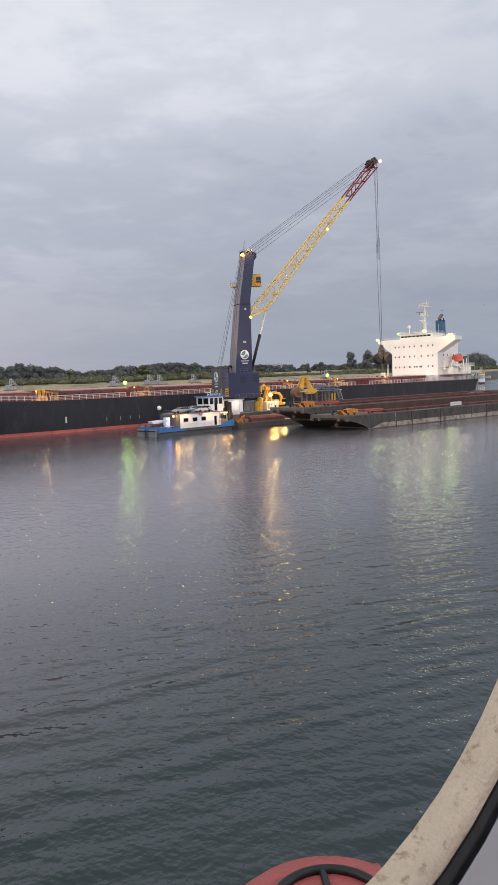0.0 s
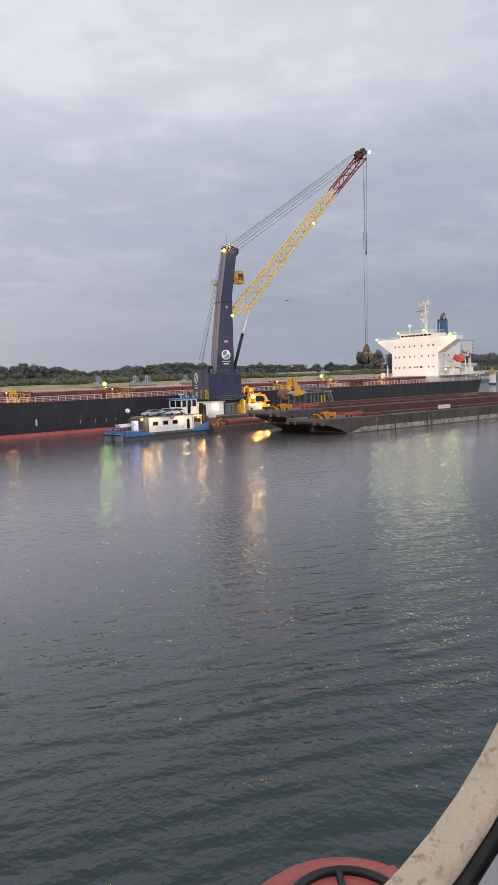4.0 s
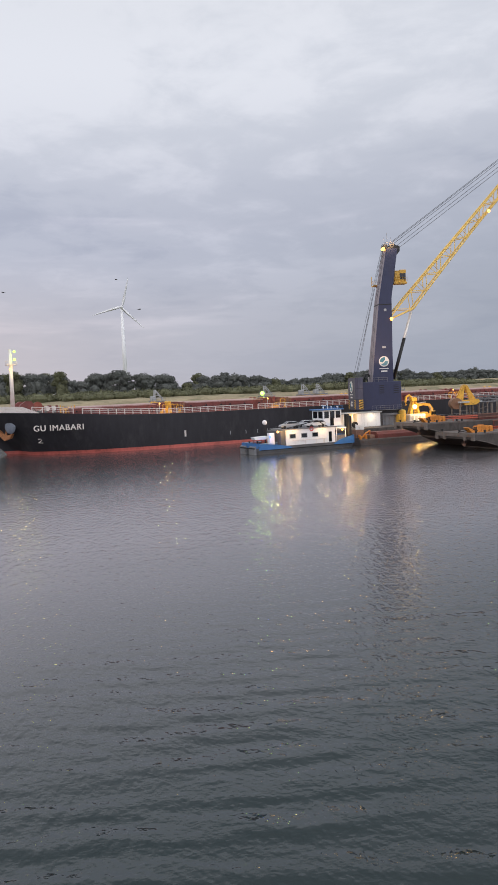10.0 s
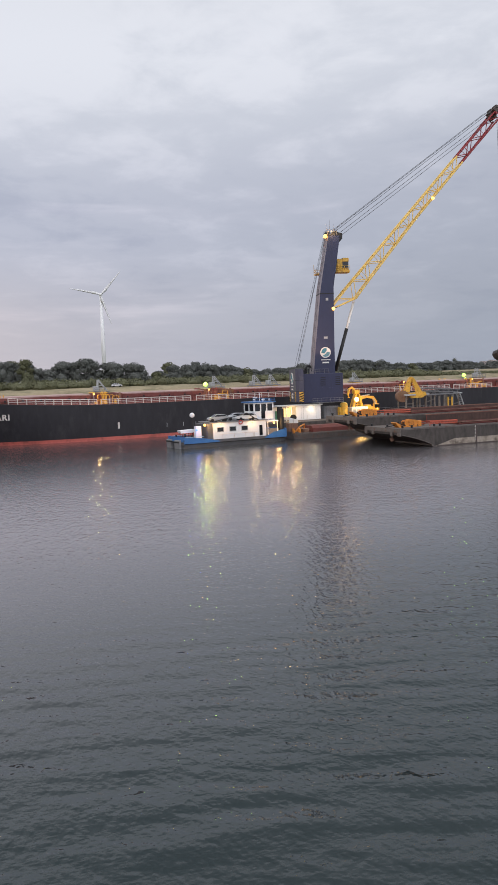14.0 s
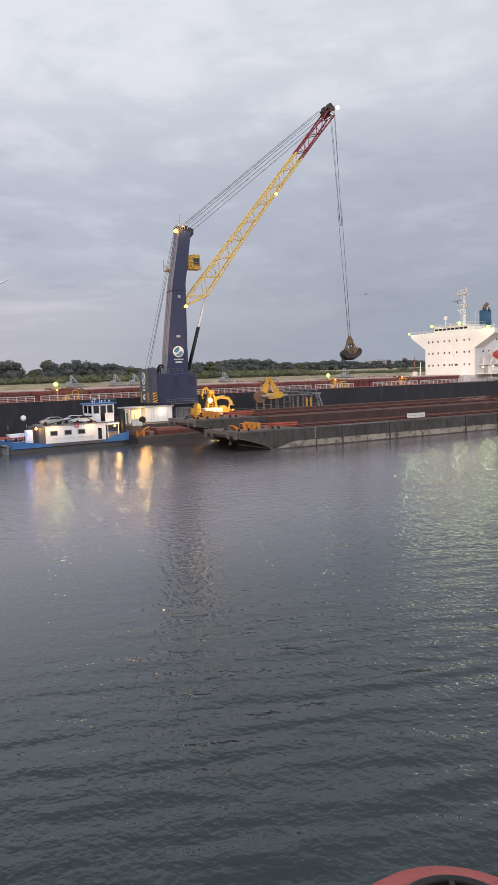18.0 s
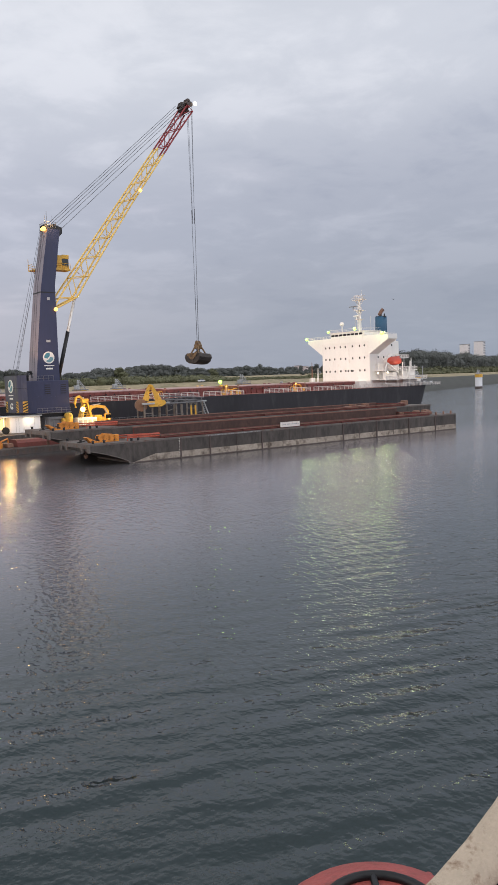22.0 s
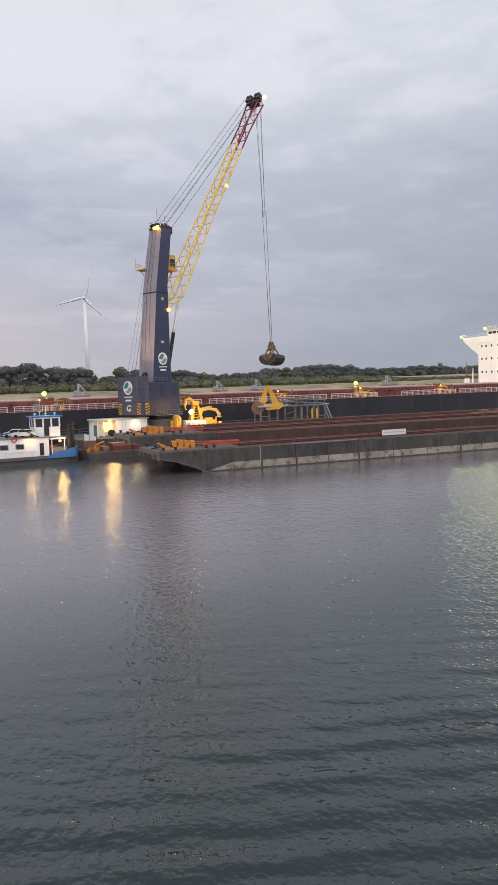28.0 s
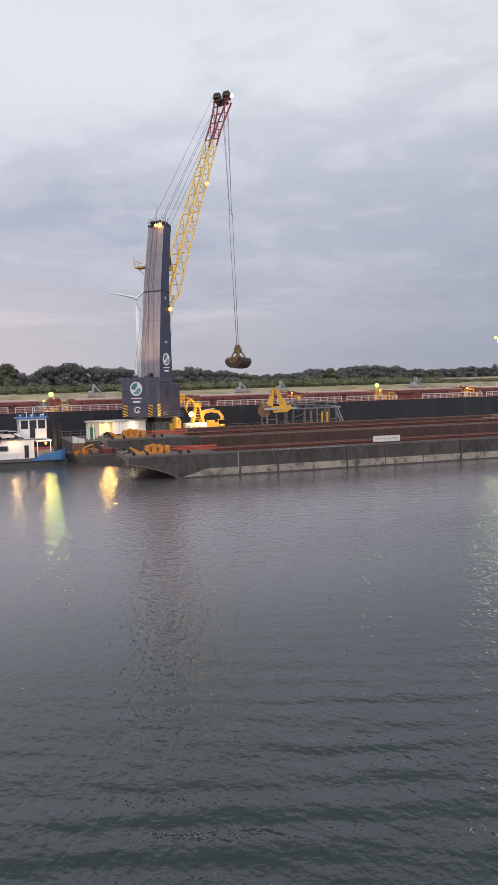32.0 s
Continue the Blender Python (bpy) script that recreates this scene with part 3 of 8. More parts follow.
            part("cover_edge", box(B(), x0 - 0.03, x1 + 0.03, -9.45, -9.35, 10.44, 10.58, 0.02), HATCH_TOP, cover)
            for i in range(3):
                part("hatch_wheel", wheel_mesh, None, cover).location = (x0 + 1.2 + i * (x1 - x0 - 2.4) / 2, -9.5, 9.75)
    # gear between the hatches
    gaps = [(85.5, 94), (115, 124), (146, 154), (177, 182.5), (203, 209.5), (231.5, 237.5)]
    rnd = random.Random(5)
    for k, (a, b) in enumerate(gaps):
        mid = (a + b) / 2 - BX
        for y in (-7.5, -5, 5, 7.5):
            bm = rod(B(), (mid + rnd.uniform(-1, 1), y, DECK), (mid, y, 10.9), 0.38, seg=10)
            ball(bm, (mid, y, 10.9), 0.62, 1, (1, 1, 0.6))
            part("deck_ventilator", bm, YELLOW if k % 2 == 0 else HATCH_RED, ship)
        part("mast_house", box(B(), mid - 1.3, mid + 1.3, -3.5, 3.5, DECK, 10.9, 0.08), HATCH_RED, ship)
        # hydraulic gear: pumps, valve blocks and bent pipes, painted yellow
        for i in range(6):
            x, y = mid - 3.0 + i * 1.15 + rnd.uniform(-.2, .2), rnd.uniform(-10.9, -9.9)
            h = rnd.uniform(0.5, 1.25)
            bm = box(B(), x - 0.3, x + 0.3, y - 0.3, y + 0.3, DECK, DECK + h * 0.7, 0.07)
            rod(bm, (x, y, DECK), (x, y, DECK + h), 0.16, seg=8)
            rod(bm, (x - 0.35, y, DECK + h), (x + 0.35, y, DECK + h), 0.13, seg=8)
            part("hydraulic_pump", bm, YELLOW if rnd.random() < 0.7 else HATCH_RED, ship)
        for j in range(4):
            x, y, z = mid + rnd.uniform(-3.4, 1.5), -9.5 + rnd.uniform(-.3, .3), DECK + rnd.uniform(0.9, 2.3)
            w = rnd.uniform(1.2, 3.2)
            bm = sweep(B(), [(x, y, DECK), (x, y, z - 0.2), (x + 0.15, y, z), (x + w - 0.15, y, z), (x + w, y, z - 0.2), (x + w, y, DECK)], rnd.uniform(0.06, 0.11), 6)
            part("yellow_pipe", bm, YELLOW, ship, "bent yellow pipe beside the hatch")
        for i in range(5):
            part("gap_post", box(B(), mid - 3.6 + i * 1.5, mid - 3.45 + i * 1.5, -9.2, -8.95, DECK, 9.5 + rnd.uniform(0, 1.4)), PILE_RUST, ship)
        bm = sweep(B(), [(mid - 3.6, -9.05, DECK), (mid - 3.6, -9.05, 10.2), (mid + 2.6, -9.05, 10.2), (mid + 2.6, -9.05, DECK)], 0.05, 5)
        part("gap_railing", bm, PILE_RUST, ship)
        # fittings that stand out against the hatch sides
        part("access_ladder", box(B(), mid + 3.0, mid + 3.5, -9.4, -9.1, DECK, 10.9, 0.04), PILE_RUST, ship)
    for x, y, watts in ((118.96 - BX, 184.87 - BY, 750), (208.39 - BX, 184.82 - BY, 450)):
        bm = rod(B(), (x + 0.35, y, DECK), (x + 0.35, y, 12.4), 0.14, seg=8)
        box(bm, x - 0.05, x + 0.5, y - 0.5, y + 0.5, 11.85, 12.45, 0.05)
        post = part("lamp_post", bm, PALE_GREY, ship)
        work_lamp(post, (x - 0.2, y - 0.3, 12.1), 0.6, LAMP_GREEN, "glaring yellow-green deck floodlight")
        lamp((BX + x - 1.1, BY + y - 1.2, 12.3), watts, (0.55, 1.0, 0.2), 0.5)
    # small warm deck lamps on the hatch ends
    for x in (86.3, 116.2, 147.0, 178.0, 204.0, 232.4):
        post = part("deck_lamp_post", rod(B(), (x - BX, -10.4, DECK), (x - BX, -10.4, 10.6), 0.07, seg=6), PALE_GREY, ship)
        work_lamp(post, (x - BX, -10.55, 10.7), 0.2, LAMP_WARM, "small warm deck lamp")
        lamp((x + 0.8, BY - 11.4, 10.8), 260, (1.0, 0.56, 0.2), 0.2)
    # deck edge railing, near side, in lengths with gaps
    post_mesh = shared("rail_post", box(B(), -0.085, 0.085, -0.06, 0.06, 0, 1.25), RAIL_WHITE)
    for a, b in ((8.8, 17.5), (19.5, 39), (40, 62), (63.5, 107), (109, 142), (143.5, 158), (166, 185), (186.5, 232), (233, 255)):
        bm = B()
        n = int((b - a) / 1.9)
        pts = [(a + i * (b - a) / n) for i in range(n + 1)]
        def edge(x):
            return -(hull_half(x, 9) - 0.25)
        for z, r in ((0.42, 0.045), (0.8, 0.05), (1.22, 0.085)):
            for p, q in zip(pts[::2], pts[2::2] + ([pts[-1]] if n % 2 else [])):
                rod(bm, (p, edge(p), deck_height(p) + z), (q, edge(q), deck_height(q) + z), r, seg=5)
        rail = part("deck_railing", bm, RAIL_WHITE, ship, "white painted deck-edge railing")
        for x in pts:
            part("rail_post", post_mesh, None, rail).location = (x, edge(x), deck_height(x))
    bm = B()
    for z in (0.5, 1.15):
        rod(bm, (30, 18.7, DECK + z), (215, 18.7, DECK + z), 0.05, seg=5)
    for i in range(90):
        box(bm, 30 + i * 2.05, 30.1 + i * 2.05, 18.65, 18.75, DECK, DECK + 1.2)
    part("far_railing", bm, RAIL_WHITE, ship)
    # marks on the hull
    ang = math.degrees(math.atan2(-(hull_half(21, 6.5) - hull_half(8, 6.5)), 13))
    mid = 14.2
    w = (hull_half(9, 6.8) + hull_half(19.5, 6.8)) / 2
    w = max(w, hull_half(14.2, 6.8))
    lettering("ship_name", "GU IMABARI", 1.45, RAIL_WHITE, ship, pose(mid, -w - 0.55, 5.75, 90, 0, ang), "white painted ship's name")
    bm = B()
    box(bm, -0.22, 0.22, -0.03, 0.03, -0.75, 0.75)
    place(part("hull_mark", bm, RAIL_WHITE, ship, "white mark on the hull"), 89.77 - BX, -HALF - 0.05, 3.3)
    bm = B()
    for x in (0, 4.2, 7.4, 10.2):
        box(bm, x, x + 0.12, -0.02, 0.02, 0, 0.9)
    place(part("load_marks", bm, PALE_GREY, ship), 101.5 - BX, -HALF - 0.04, 2.3)
    bm = B()
    sweep(bm, [(-0.5, 0, 0.9), (0.1, 0, 0.95), (0.35, 0, 0.6), (-0.1, 0, 0.25), (-0.45, 0, 0.1), (0.6, 0, 0.0)], 0.09, 6)
    place(part("bulbous_bow_mark", bm, RAIL_WHITE, ship), 10.6, -hull_half(10.6, 3.5) - 0.12, 2.9, 0, 0, ang * 1.6)
    # anchor
    bm = B()
    rod(bm, (0, 0, -1.2), (0, 0, 1.1), 0.22)
    prism(bm, [(-2.0, 0.1), (-1.5, -1.2), (0, -2.0), (1.5, -1.2), (2.0, 0.1), (0.9, -0.5), (-0.9, -0.5)], "y", -0.4, 0.4)
    place(part("anchor", bm, mat("anchor_rust", (0.36, 0.15, 0.06), 0.8, vary=0.3, scale=1.2, dirt=(0.15, 0.07, 0.04)), ship, "rusty bow anchor"), 3.6, -hull_half(3.6, 5.6) - 0.45, 5.7, 0, 12, -48)
    bm = B()
    ball(bm, (0, 0, 0), 1.5, 2, (1, 0.35, 1.1))
    place(part("anchor_pocket", bm, mat("pocket_grey", (0.16, 0.18, 0.22), 0.6, vary=0.2, scale=0.8), ship), 4.4, -hull_half(4.4, 6.5) + 0.1, 6.9, 0, 0, -45)

    # ---- superstructure ----
    fx = 268 - BX
    bm = B()
    box(bm, fx, fx + 16, -11.0, 12.5, DECK, 24.6, 0.12)
    house = part("accommodation_block", bm, WHITE, ship, "white accommodation block with rows of small windows")
    # bridge deck with flared wings
    bm = B()
    prism(bm, [(-19.7, 24.9), (-19.7, 26.6), (19.6, 26.6), (19.6, 25.4), (12.4, 20.6), (12.4, 24.5), (-10.9, 24.5), (-10.9, 20.0)], "x", fx - 0.25, fx + 4.6)
    part("bridge_wing_deck", bm, WHITE, house)
    bm = B()
    box(bm, fx + 0.4, fx + 9, -8.3, 8.4, 26.6, 28.35, 0.15)
    wheel = part("wheelhouse", bm, WHITE, ship, "white wheelhouse with a band of dark windows")
    pane = shared("bridge_window", box(B(), -0.05, 0.05, -0.8, 0.8, -0.36, 0.36, 0.03), GLASS_DARK)
    for i in range(8):
        place(part("bridge_window", pane, None, wheel), fx + 0.38, -6.6 + i * 1.95, 27.55)
    bm = B()
    box(bm, fx - 0.1, fx + 9.4, -8.6, 8.7, 28.35, 28.6, 0.05)
    for y in (-8.2, 8.4):
        for z in (29.1, 29.6):
            rod(bm, (fx, y, z), (fx + 9.3, y, z), 0.04, seg=5)
    for y in (-8.2, -4.1, 0.0, 4.2, 8.4):
        rod(bm, (fx, y, 28.5), (fx, y, 29.6), 0.05, seg=5)
    for z in (29.1, 29.6):
        rod(bm, (fx, -8.2, z), (fx, 8.4, z), 0.04, seg=5)
    part("monkey_island", bm, RAIL_WHITE, wheel)
    for y0, y1 in ((-19.7, -8), (8.2, 19.6)):
        bm = B()
        for z in (27.0, 27.5):
            rod(bm, (fx - 0.2, y0, z), (fx - 0.2, y1, z), 0.05, seg=5)
        for k in range(8):
            y = y0 + (y1 - y0) * k / 7
            rod(bm, (fx - 0.2, y, 26.5), (fx - 0.2, y, 27.5), 0.05, seg=5)
        part("wing_rail", bm, RAIL_WHITE, house)
    win = shared("cabin_window", box(B(), -0.05, 0.05, -0.28, 0.28, -0.36, 0.36, 0.03), GLASS_DARK)
    for z in (23.2, 18.9, 14.4):
        for y in (-8.6, -6.3, -2.9, 0.6, 3.0, 6.0, 8.6, 10.6):
            place(part("cabin_window", win, None, house), fx - 0.03, y, z)
    for y in (-2.2, -0.6, 3.2):
        place(part("cabin_window", win, None, house), fx - 0.03, y, 14.4)
    for z in (23.2, 18.9):
        for x in (4.5, 7.5, 12):
            place(part("cabin_window", win, None, house), fx + x, -11.03, z, 0, 0, 90)
    # galleries on the side and aft
    for z, x0, x1, y0 in ((14.2, 2, 21, -15.5), (10.9, 1, 24, -17.5), (18.6, 10, 19, -13.2)):
        bm = B()
        box(bm, fx + x0, fx + x1, y0, -10.3, z - 0.22, z, 0.04)
        for dz in (0.45, 0.95):
            rod(bm, (fx + x0, y0 + 0.1, z + dz), (fx + x1, y0 + 0.1, z + dz), 0.045, seg=5)
        for i in range(int((x1 - x0) / 1.6) + 1):
            x = fx + x0 + 0.1 + i * 1.6
            rod(bm, (x, y0 + 0.1, z), (x, y0 + 0.1, z + 1.0), 0.05, seg=5)
            if i % 4 == 0:
                rod(bm, (x, y0 + 0.3, z - 3.2 if z > 11 else DECK), (x, y0 + 0.3, z), 0.12, seg=6)
        part("side_gallery", bm, WHITE, house)
    part("deck_house", box(B(), fx + 5, fx + 12, -13.4, -10.3, 10.9, 13.5, 0.05), WHITE, house)
    part("deck_house", box(B(), fx + 13.5, fx + 20, -14.6, -10.4, DECK, 13.9, 0.08), WHITE, house)
    part("deck_house", box(B(), fx + 3.0, fx + 9.5, -12.6, -10.35, 14.2, 16.6, 0.06), WHITE, house)
    rail_post_mesh = shared("gallery_post", rod(B(), (0, 0, 0), (0, 0, 1.05), 0.055, seg=5), RAIL_WHITE)
    for z, x0, x1, y in ((14.2, 2, 21, -15.6), (10.9, 1, 24, -17.6), (DECK, 21, 33, -16.6), (18.6, 10, 19, -13.3), (26.6, 5, 15, -10.2)):
        bm = B()
        for dz in (0.35, 0.7, 1.05):
            rod(bm, (fx + x0, y, z + dz), (fx + x1, y, z + dz), 0.06, seg=5)
        rails = part("gallery_rail", bm, RAIL_WHITE, house)
        for k in range(int((x1 - x0) / 1.5) + 1):
            part("gallery_post", rail_post_mesh, None, rails).location = (fx + x0 + k * 1.5, y, z)
    for x, y, z0, z1, r in ((22.5, -11, DECK, 17.5, 0.35), (26.0, -10, DECK, 14.2, 0.22), (11.0, -16.6, 10.9, 16.9, 0.2), (16.0, -15.6, 10.9, 15.2, 0.28), (20.5, -13, 13.9, 18.6, 0.18), (29.0, -8, DECK, 16.0, 0.14)):
        part("vent_post", rod(B(), (fx + x, y, z0), (fx + x, y, z1), r, r * 0.8, 8), WHITE, house)
    bm = sweep(B(), [(fx + 1.5, -16.5, 10.9), (fx + 1.5, -16.8, 15.0), (fx + 2.6, -16.8, 16.6), (fx + 8.5, -16.8, 13.2)], 0.22, 6)
    part("stores_crane", bm, WHITE, house, "white stores crane with its jib lowered")
    for x, y, h in ((22, -13, 2.6), (24.5, -9, 2.2), (27, -13.5, 1.8)):
        part("aft_locker", box(B(), fx + x, fx + x + 1.8, y, y + 1.6, DECK, DECK + h, 0.08), WHITE if h > 2 else GREY, house)
    part("paint_store", box(B(), fx - 3.5, fx, -9, -4, DECK, 10.6, 0.08), WHITE, house)
    bm = box(B(), fx - 3, fx, 12.5, 17, 10.6, 10.85)
    rod(bm, (fx - 1.2, 14, 10.8), (fx - 1.0, 14, 16.0), 0.3, 0.12)
    part("provision_davit", bm, WHITE, house)
    bm = box(B(), fx - 2.6, fx - 1.4, 15.2, 16.6, 10.85, 12.4, 0.1)
    part("liferaft_canister", bm, WHITE, house)
    bm = rod(B(), (fx - 2.0, 16.2, 10.85), (fx - 2.0, 16.2, 18.2), 0.3, 0.1, 8)
    part("signal_post", bm, PILE_RUST, house, "rust-red post on the side platform")
    for k in range(6):
        part("platform_post", rod(B(), (fx - 2.9 + 0.56 * k, 16.9, 10.85), (fx - 2.9 + 0.56 * k, 16.9, 11.9), 0.06, seg=5), RAIL_WHITE, house)
    part("platform_leg", rod(B(), (fx - 1.5, 15.5, DECK), (fx - 1.5, 15.5, 10.7), 0.25, seg=8), WHITE, house)
    # stair
    bm = B()
    for s in (-0.4, 0.4):
        rod(bm, (fx + 3, -14 + s, 18.6), (fx + 8.4, -14 + s, 14.3), 0.1, seg=5)
    for i in range(12):
        box(bm, fx + 3 + i * .45, fx + 3.25 + i * .45, -14.4, -13.6, 18.55 - i * .358, 18.6 - i * .358)
    part("outside_stair", bm, WHITE, house)
    # lifeboat on davits
    boat = B()
    rings = []
    for i in range(9):
        t = i / 8 * 2 - 1
        s = (1 - abs(t) ** 2.6) ** 0.5 * 0.96 + 0.05
        rings.append([(t * 3.8, 1.4 * s * math.cos(a) * (1.0 if math.sin(a) < 0 else 0.9), 1.5 * s * math.sin(a)) for a in [2 * math.pi * k / 12 for k in range(12)]])
    vs = loft(boat, rings)
    boat.faces.new(vs[0]), boat.faces.new(vs[-1])
    bmesh.ops.recalc_face_normals(boat, faces=boat.faces[:])
    lb = thing("lifeboat", "orange-red enclosed lifeboat hung in white davits", "lifeboat", pose(276.2, 171.2, 17.4))
    part("boat_hull", boat, ORANGE, lb, smooth=True)
    part("boat_canopy", box(B(), 0.8, 2.3, -0.55, 0.55, 0.9, 1.6, 0.12), ORANGE, lb)
    for x in (-2.2, 2.2):
        part("davit", sweep(B(), [(x, 2.2, -3.0), (x, 1.9, 1.4), (x, 0.9, 2.3), (x, 0, 2.2)], 0.16, 6), WHITE, lb, "white davit arm")
    # funnel, masts, dome
    bm = B()
    rings = []
    for z, s in ((24.6, 1.05), (30, 1.0), (34.6, 0.97)):
        rings.append([((fx + 19.4) + 2.3 * s * math.copysign(abs(math.cos(a)) ** 0.85, math.cos(a)), 2.0 * s * math.copysign(abs(math.sin(a)) ** 0.85, math.sin(a)), z) for a in [2 * math.pi * k / 20 for k in range(20)]])
    vs = loft(bm, rings)
    bm.faces.new(vs[-1])
    funnel = part("funnel", bm, FUNNEL_BLUE, ship, "blue funnel with dark exhaust pipes", True)
    part("exhaust_pipe", sweep(B(), [(fx + 19.2, 0.5, 34), (fx + 19.2, 0.5, 35.4), (fx + 19.6, 0.1, 36.5), (fx + 20.2, -0.5, 37.4)], 0.72, 10), PILE_RUST, funnel, "rusty bent exhaust uptake", True)
    for x, y, h in ((0.6, -1.2, 35.7), (-0.9, -0.9, 35.3)):
        part("exhaust_pipe", rod(B(), (fx + 19.4 + x, y, 34), (fx + 19.4 + x, y, h), 0.26, 0.24, 10), BLACK, funnel)
    part("funnel_rim", rod(B(), (fx + 19.4, 0, 34.3), (fx + 19.4, 0, 34.75), 2.05, seg=20), BLACK, funnel)
    part("funnel_casing", box(B(), fx + 15.5, fx + 22.5, -4.5, 4.5, DECK, 26.5, 0.1), WHITE, ship)
    bm = B()
    rod(bm, (fx + 7.5, 0, 28.5), (fx + 7.5, 0, 40.6), 0.62, 0.42, 12)
    rod(bm, (fx + 7.5, -1.0, 40.4), (fx + 7.5, -1.0, 43.6), 0.14, 0.08, 8)
    rod(bm, (fx + 7.5, 1.3, 40.4), (fx + 7.5, 1.3, 42.4), 0.12, 0.08, 8)
    for k in range(9):
        z = 30.4 + k
        rod(bm, (fx + 6.75, -0.45, z), (fx + 6.75, 0.45, z), 0.07, seg=5)
    for y in (-0.5, 0.5):
        rod(bm, (fx + 6.75, y, 29.6), (fx + 6.75, y, 39.4), 0.06, seg=5)
    mast = part("radar_mast", bm, WHITE, ship, "white tapered radar mast with platforms and scanners")
    for z, w in ((33.4, 1.3), (36.6, 2.0), (40.4, 2.7)):
        bm = box(B(), fx + 6.2, fx + 8.6, -w, w, z - 0.16, z)
        for dz in (0.5, 1.0):
            rod(bm, (fx + 6.3, -w, z + dz), (fx + 6.3, w, z + dz), 0.06, seg=5)
        for k in range(5):
            y = -w + 0.5 * k * w
            rod(bm, (fx + 6.3, y, z), (fx + 6.3, y, z + 1.0), 0.06, seg=5)
        for y in (-w * 0.8, w * 0.8):
            rod(bm, (fx + 7.5, y * 0.3, z - 1.6), (fx + 7.5, y, z - 0.1), 0.1, seg=6)
        part("mast_platform", bm, RAIL_WHITE, mast)
    for z, y, w in ((34.4, 0.4, 1.5), (37.9, 1.9, 1.9)):
        bm = box(B(), fx + 5.9, fx + 6.2, y - w, y + w, z, z + 0.34, 0.06)
        rod(bm, (fx + 6.05, y, z - 0.9), (fx + 6.05, y, z), 0.18, seg=6)
        part("radar_scanner", bm, GREY if w > 1.6 else WHITE, mast)
    for z in (40.9, 41.9):
        part("mast_hoop", sweep(B(), [(fx + 7.5 + 1.5 * math.cos(a), 2.5 * math.sin(a), z) for a in [2 * math.pi * k / 14 for k in range(15)]], 0.09, 5), RAIL_WHITE, mast)
    for y in (-2.2, 0.2, 2.2):
        part("mast_lamp", ball(B(), (fx + 6.4, y, 41.0), 0.22, 1), WHITE, mast)
    bm = ball(B(), (fx + 4.5, 6.2, 32.0), 0.85)
    rod(bm, (fx + 4.5, 6.2, 28.5), (fx + 4.5, 6.2, 31.3), 0.2)
    part("satellite_dome", bm, WHITE, ship, "white satellite dome", True)
    for y, h in ((-4.4, 34.0), (-6, 32.5), (3.2, 33.2)):
        part("whip_aerial", rod(B(), (fx + 8.5, y, 28.5), (fx + 8.5, y, h), 0.07, seg=5), RAIL_WHITE, ship)
    for y, z, r in ((20.2, 27.0, 0.5), (8.6, 29.1, 0.5), (-4.6, 29.3, 0.58), (-17.2, 26.9, 0.6)):
        work_lamp(house, (fx - 0.5, y, z), r, LAMP_GREEN, "glaring yellow-green floodlight")
    for y, z, w in ((20.2, 27.6, 1100), (8.6, 29.9, 900), (-4.6, 30.2, 1200), (-17.2, 27.6, 1500)):
        lamp((BX + fx - 1.6, BY + y, z), w * 0.35, (0.92, 1.0, 0.5), 0.6)
        spot((BX + fx - 1.8, BY + y - 0.5, z), (130, 40, 0), w * 0.8, (0.75, 1.0, 0.38), 110, 2.0)
    for x, y, z in ((2, -13, 13.2), (6, -14, 13.4), (10, -13, 17.8), (14, -12, 13.3), (18, -14, 10.4), (20, -12, 13)):
        work_lamp(house, (fx + x, y, z), 0.32, LAMP_WHITE)
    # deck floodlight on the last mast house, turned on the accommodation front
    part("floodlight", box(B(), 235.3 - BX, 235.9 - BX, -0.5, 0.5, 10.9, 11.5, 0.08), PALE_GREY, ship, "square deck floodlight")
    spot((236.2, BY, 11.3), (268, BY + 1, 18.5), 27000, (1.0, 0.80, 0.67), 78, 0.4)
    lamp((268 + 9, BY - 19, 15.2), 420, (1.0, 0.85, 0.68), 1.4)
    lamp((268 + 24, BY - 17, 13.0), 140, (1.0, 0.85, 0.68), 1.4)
    # aft mooring deck clutter
    for x in range(240, 256, 3):
        part("mooring_bollard", rod(B(), (x, -13, DECK), (x, -13, DECK + 1.1), 0.3, seg=8), PALE_GREY, ship)
    for x in range(238, 254, 4):
        bm = rod(B(), (x, -15.2, DECK + 0.9), (x + 1.6, -15.2, DECK + 0.9), 0.5, seg=12)
        box(bm, x - 0.2, x + 0.1, -15.8, -14.6, DECK, DECK + 1.5, 0.05)
        box(bm, x + 1.5, x + 1.8, -15.8, -14.6, DECK, DECK + 1.5, 0.05)
        part("mooring_winch", bm, PALE_GREY, ship)
    part("aft_store", box(B(), 246, 251, -11, -6, DECK, 10.4, 0.1), WHITE, ship)
    part("stern_light_mast", rod(B(), (253, -10, DECK), (253, -10, 15.5), 0.12, seg=6), PALE_GREY, ship)
    return ship


build_carrier()


# ---- pontoon with the crane ----
PX, PY = 137.7, 152.6     # slewing axis
FOOT = 5.9                # height of the slewing ring


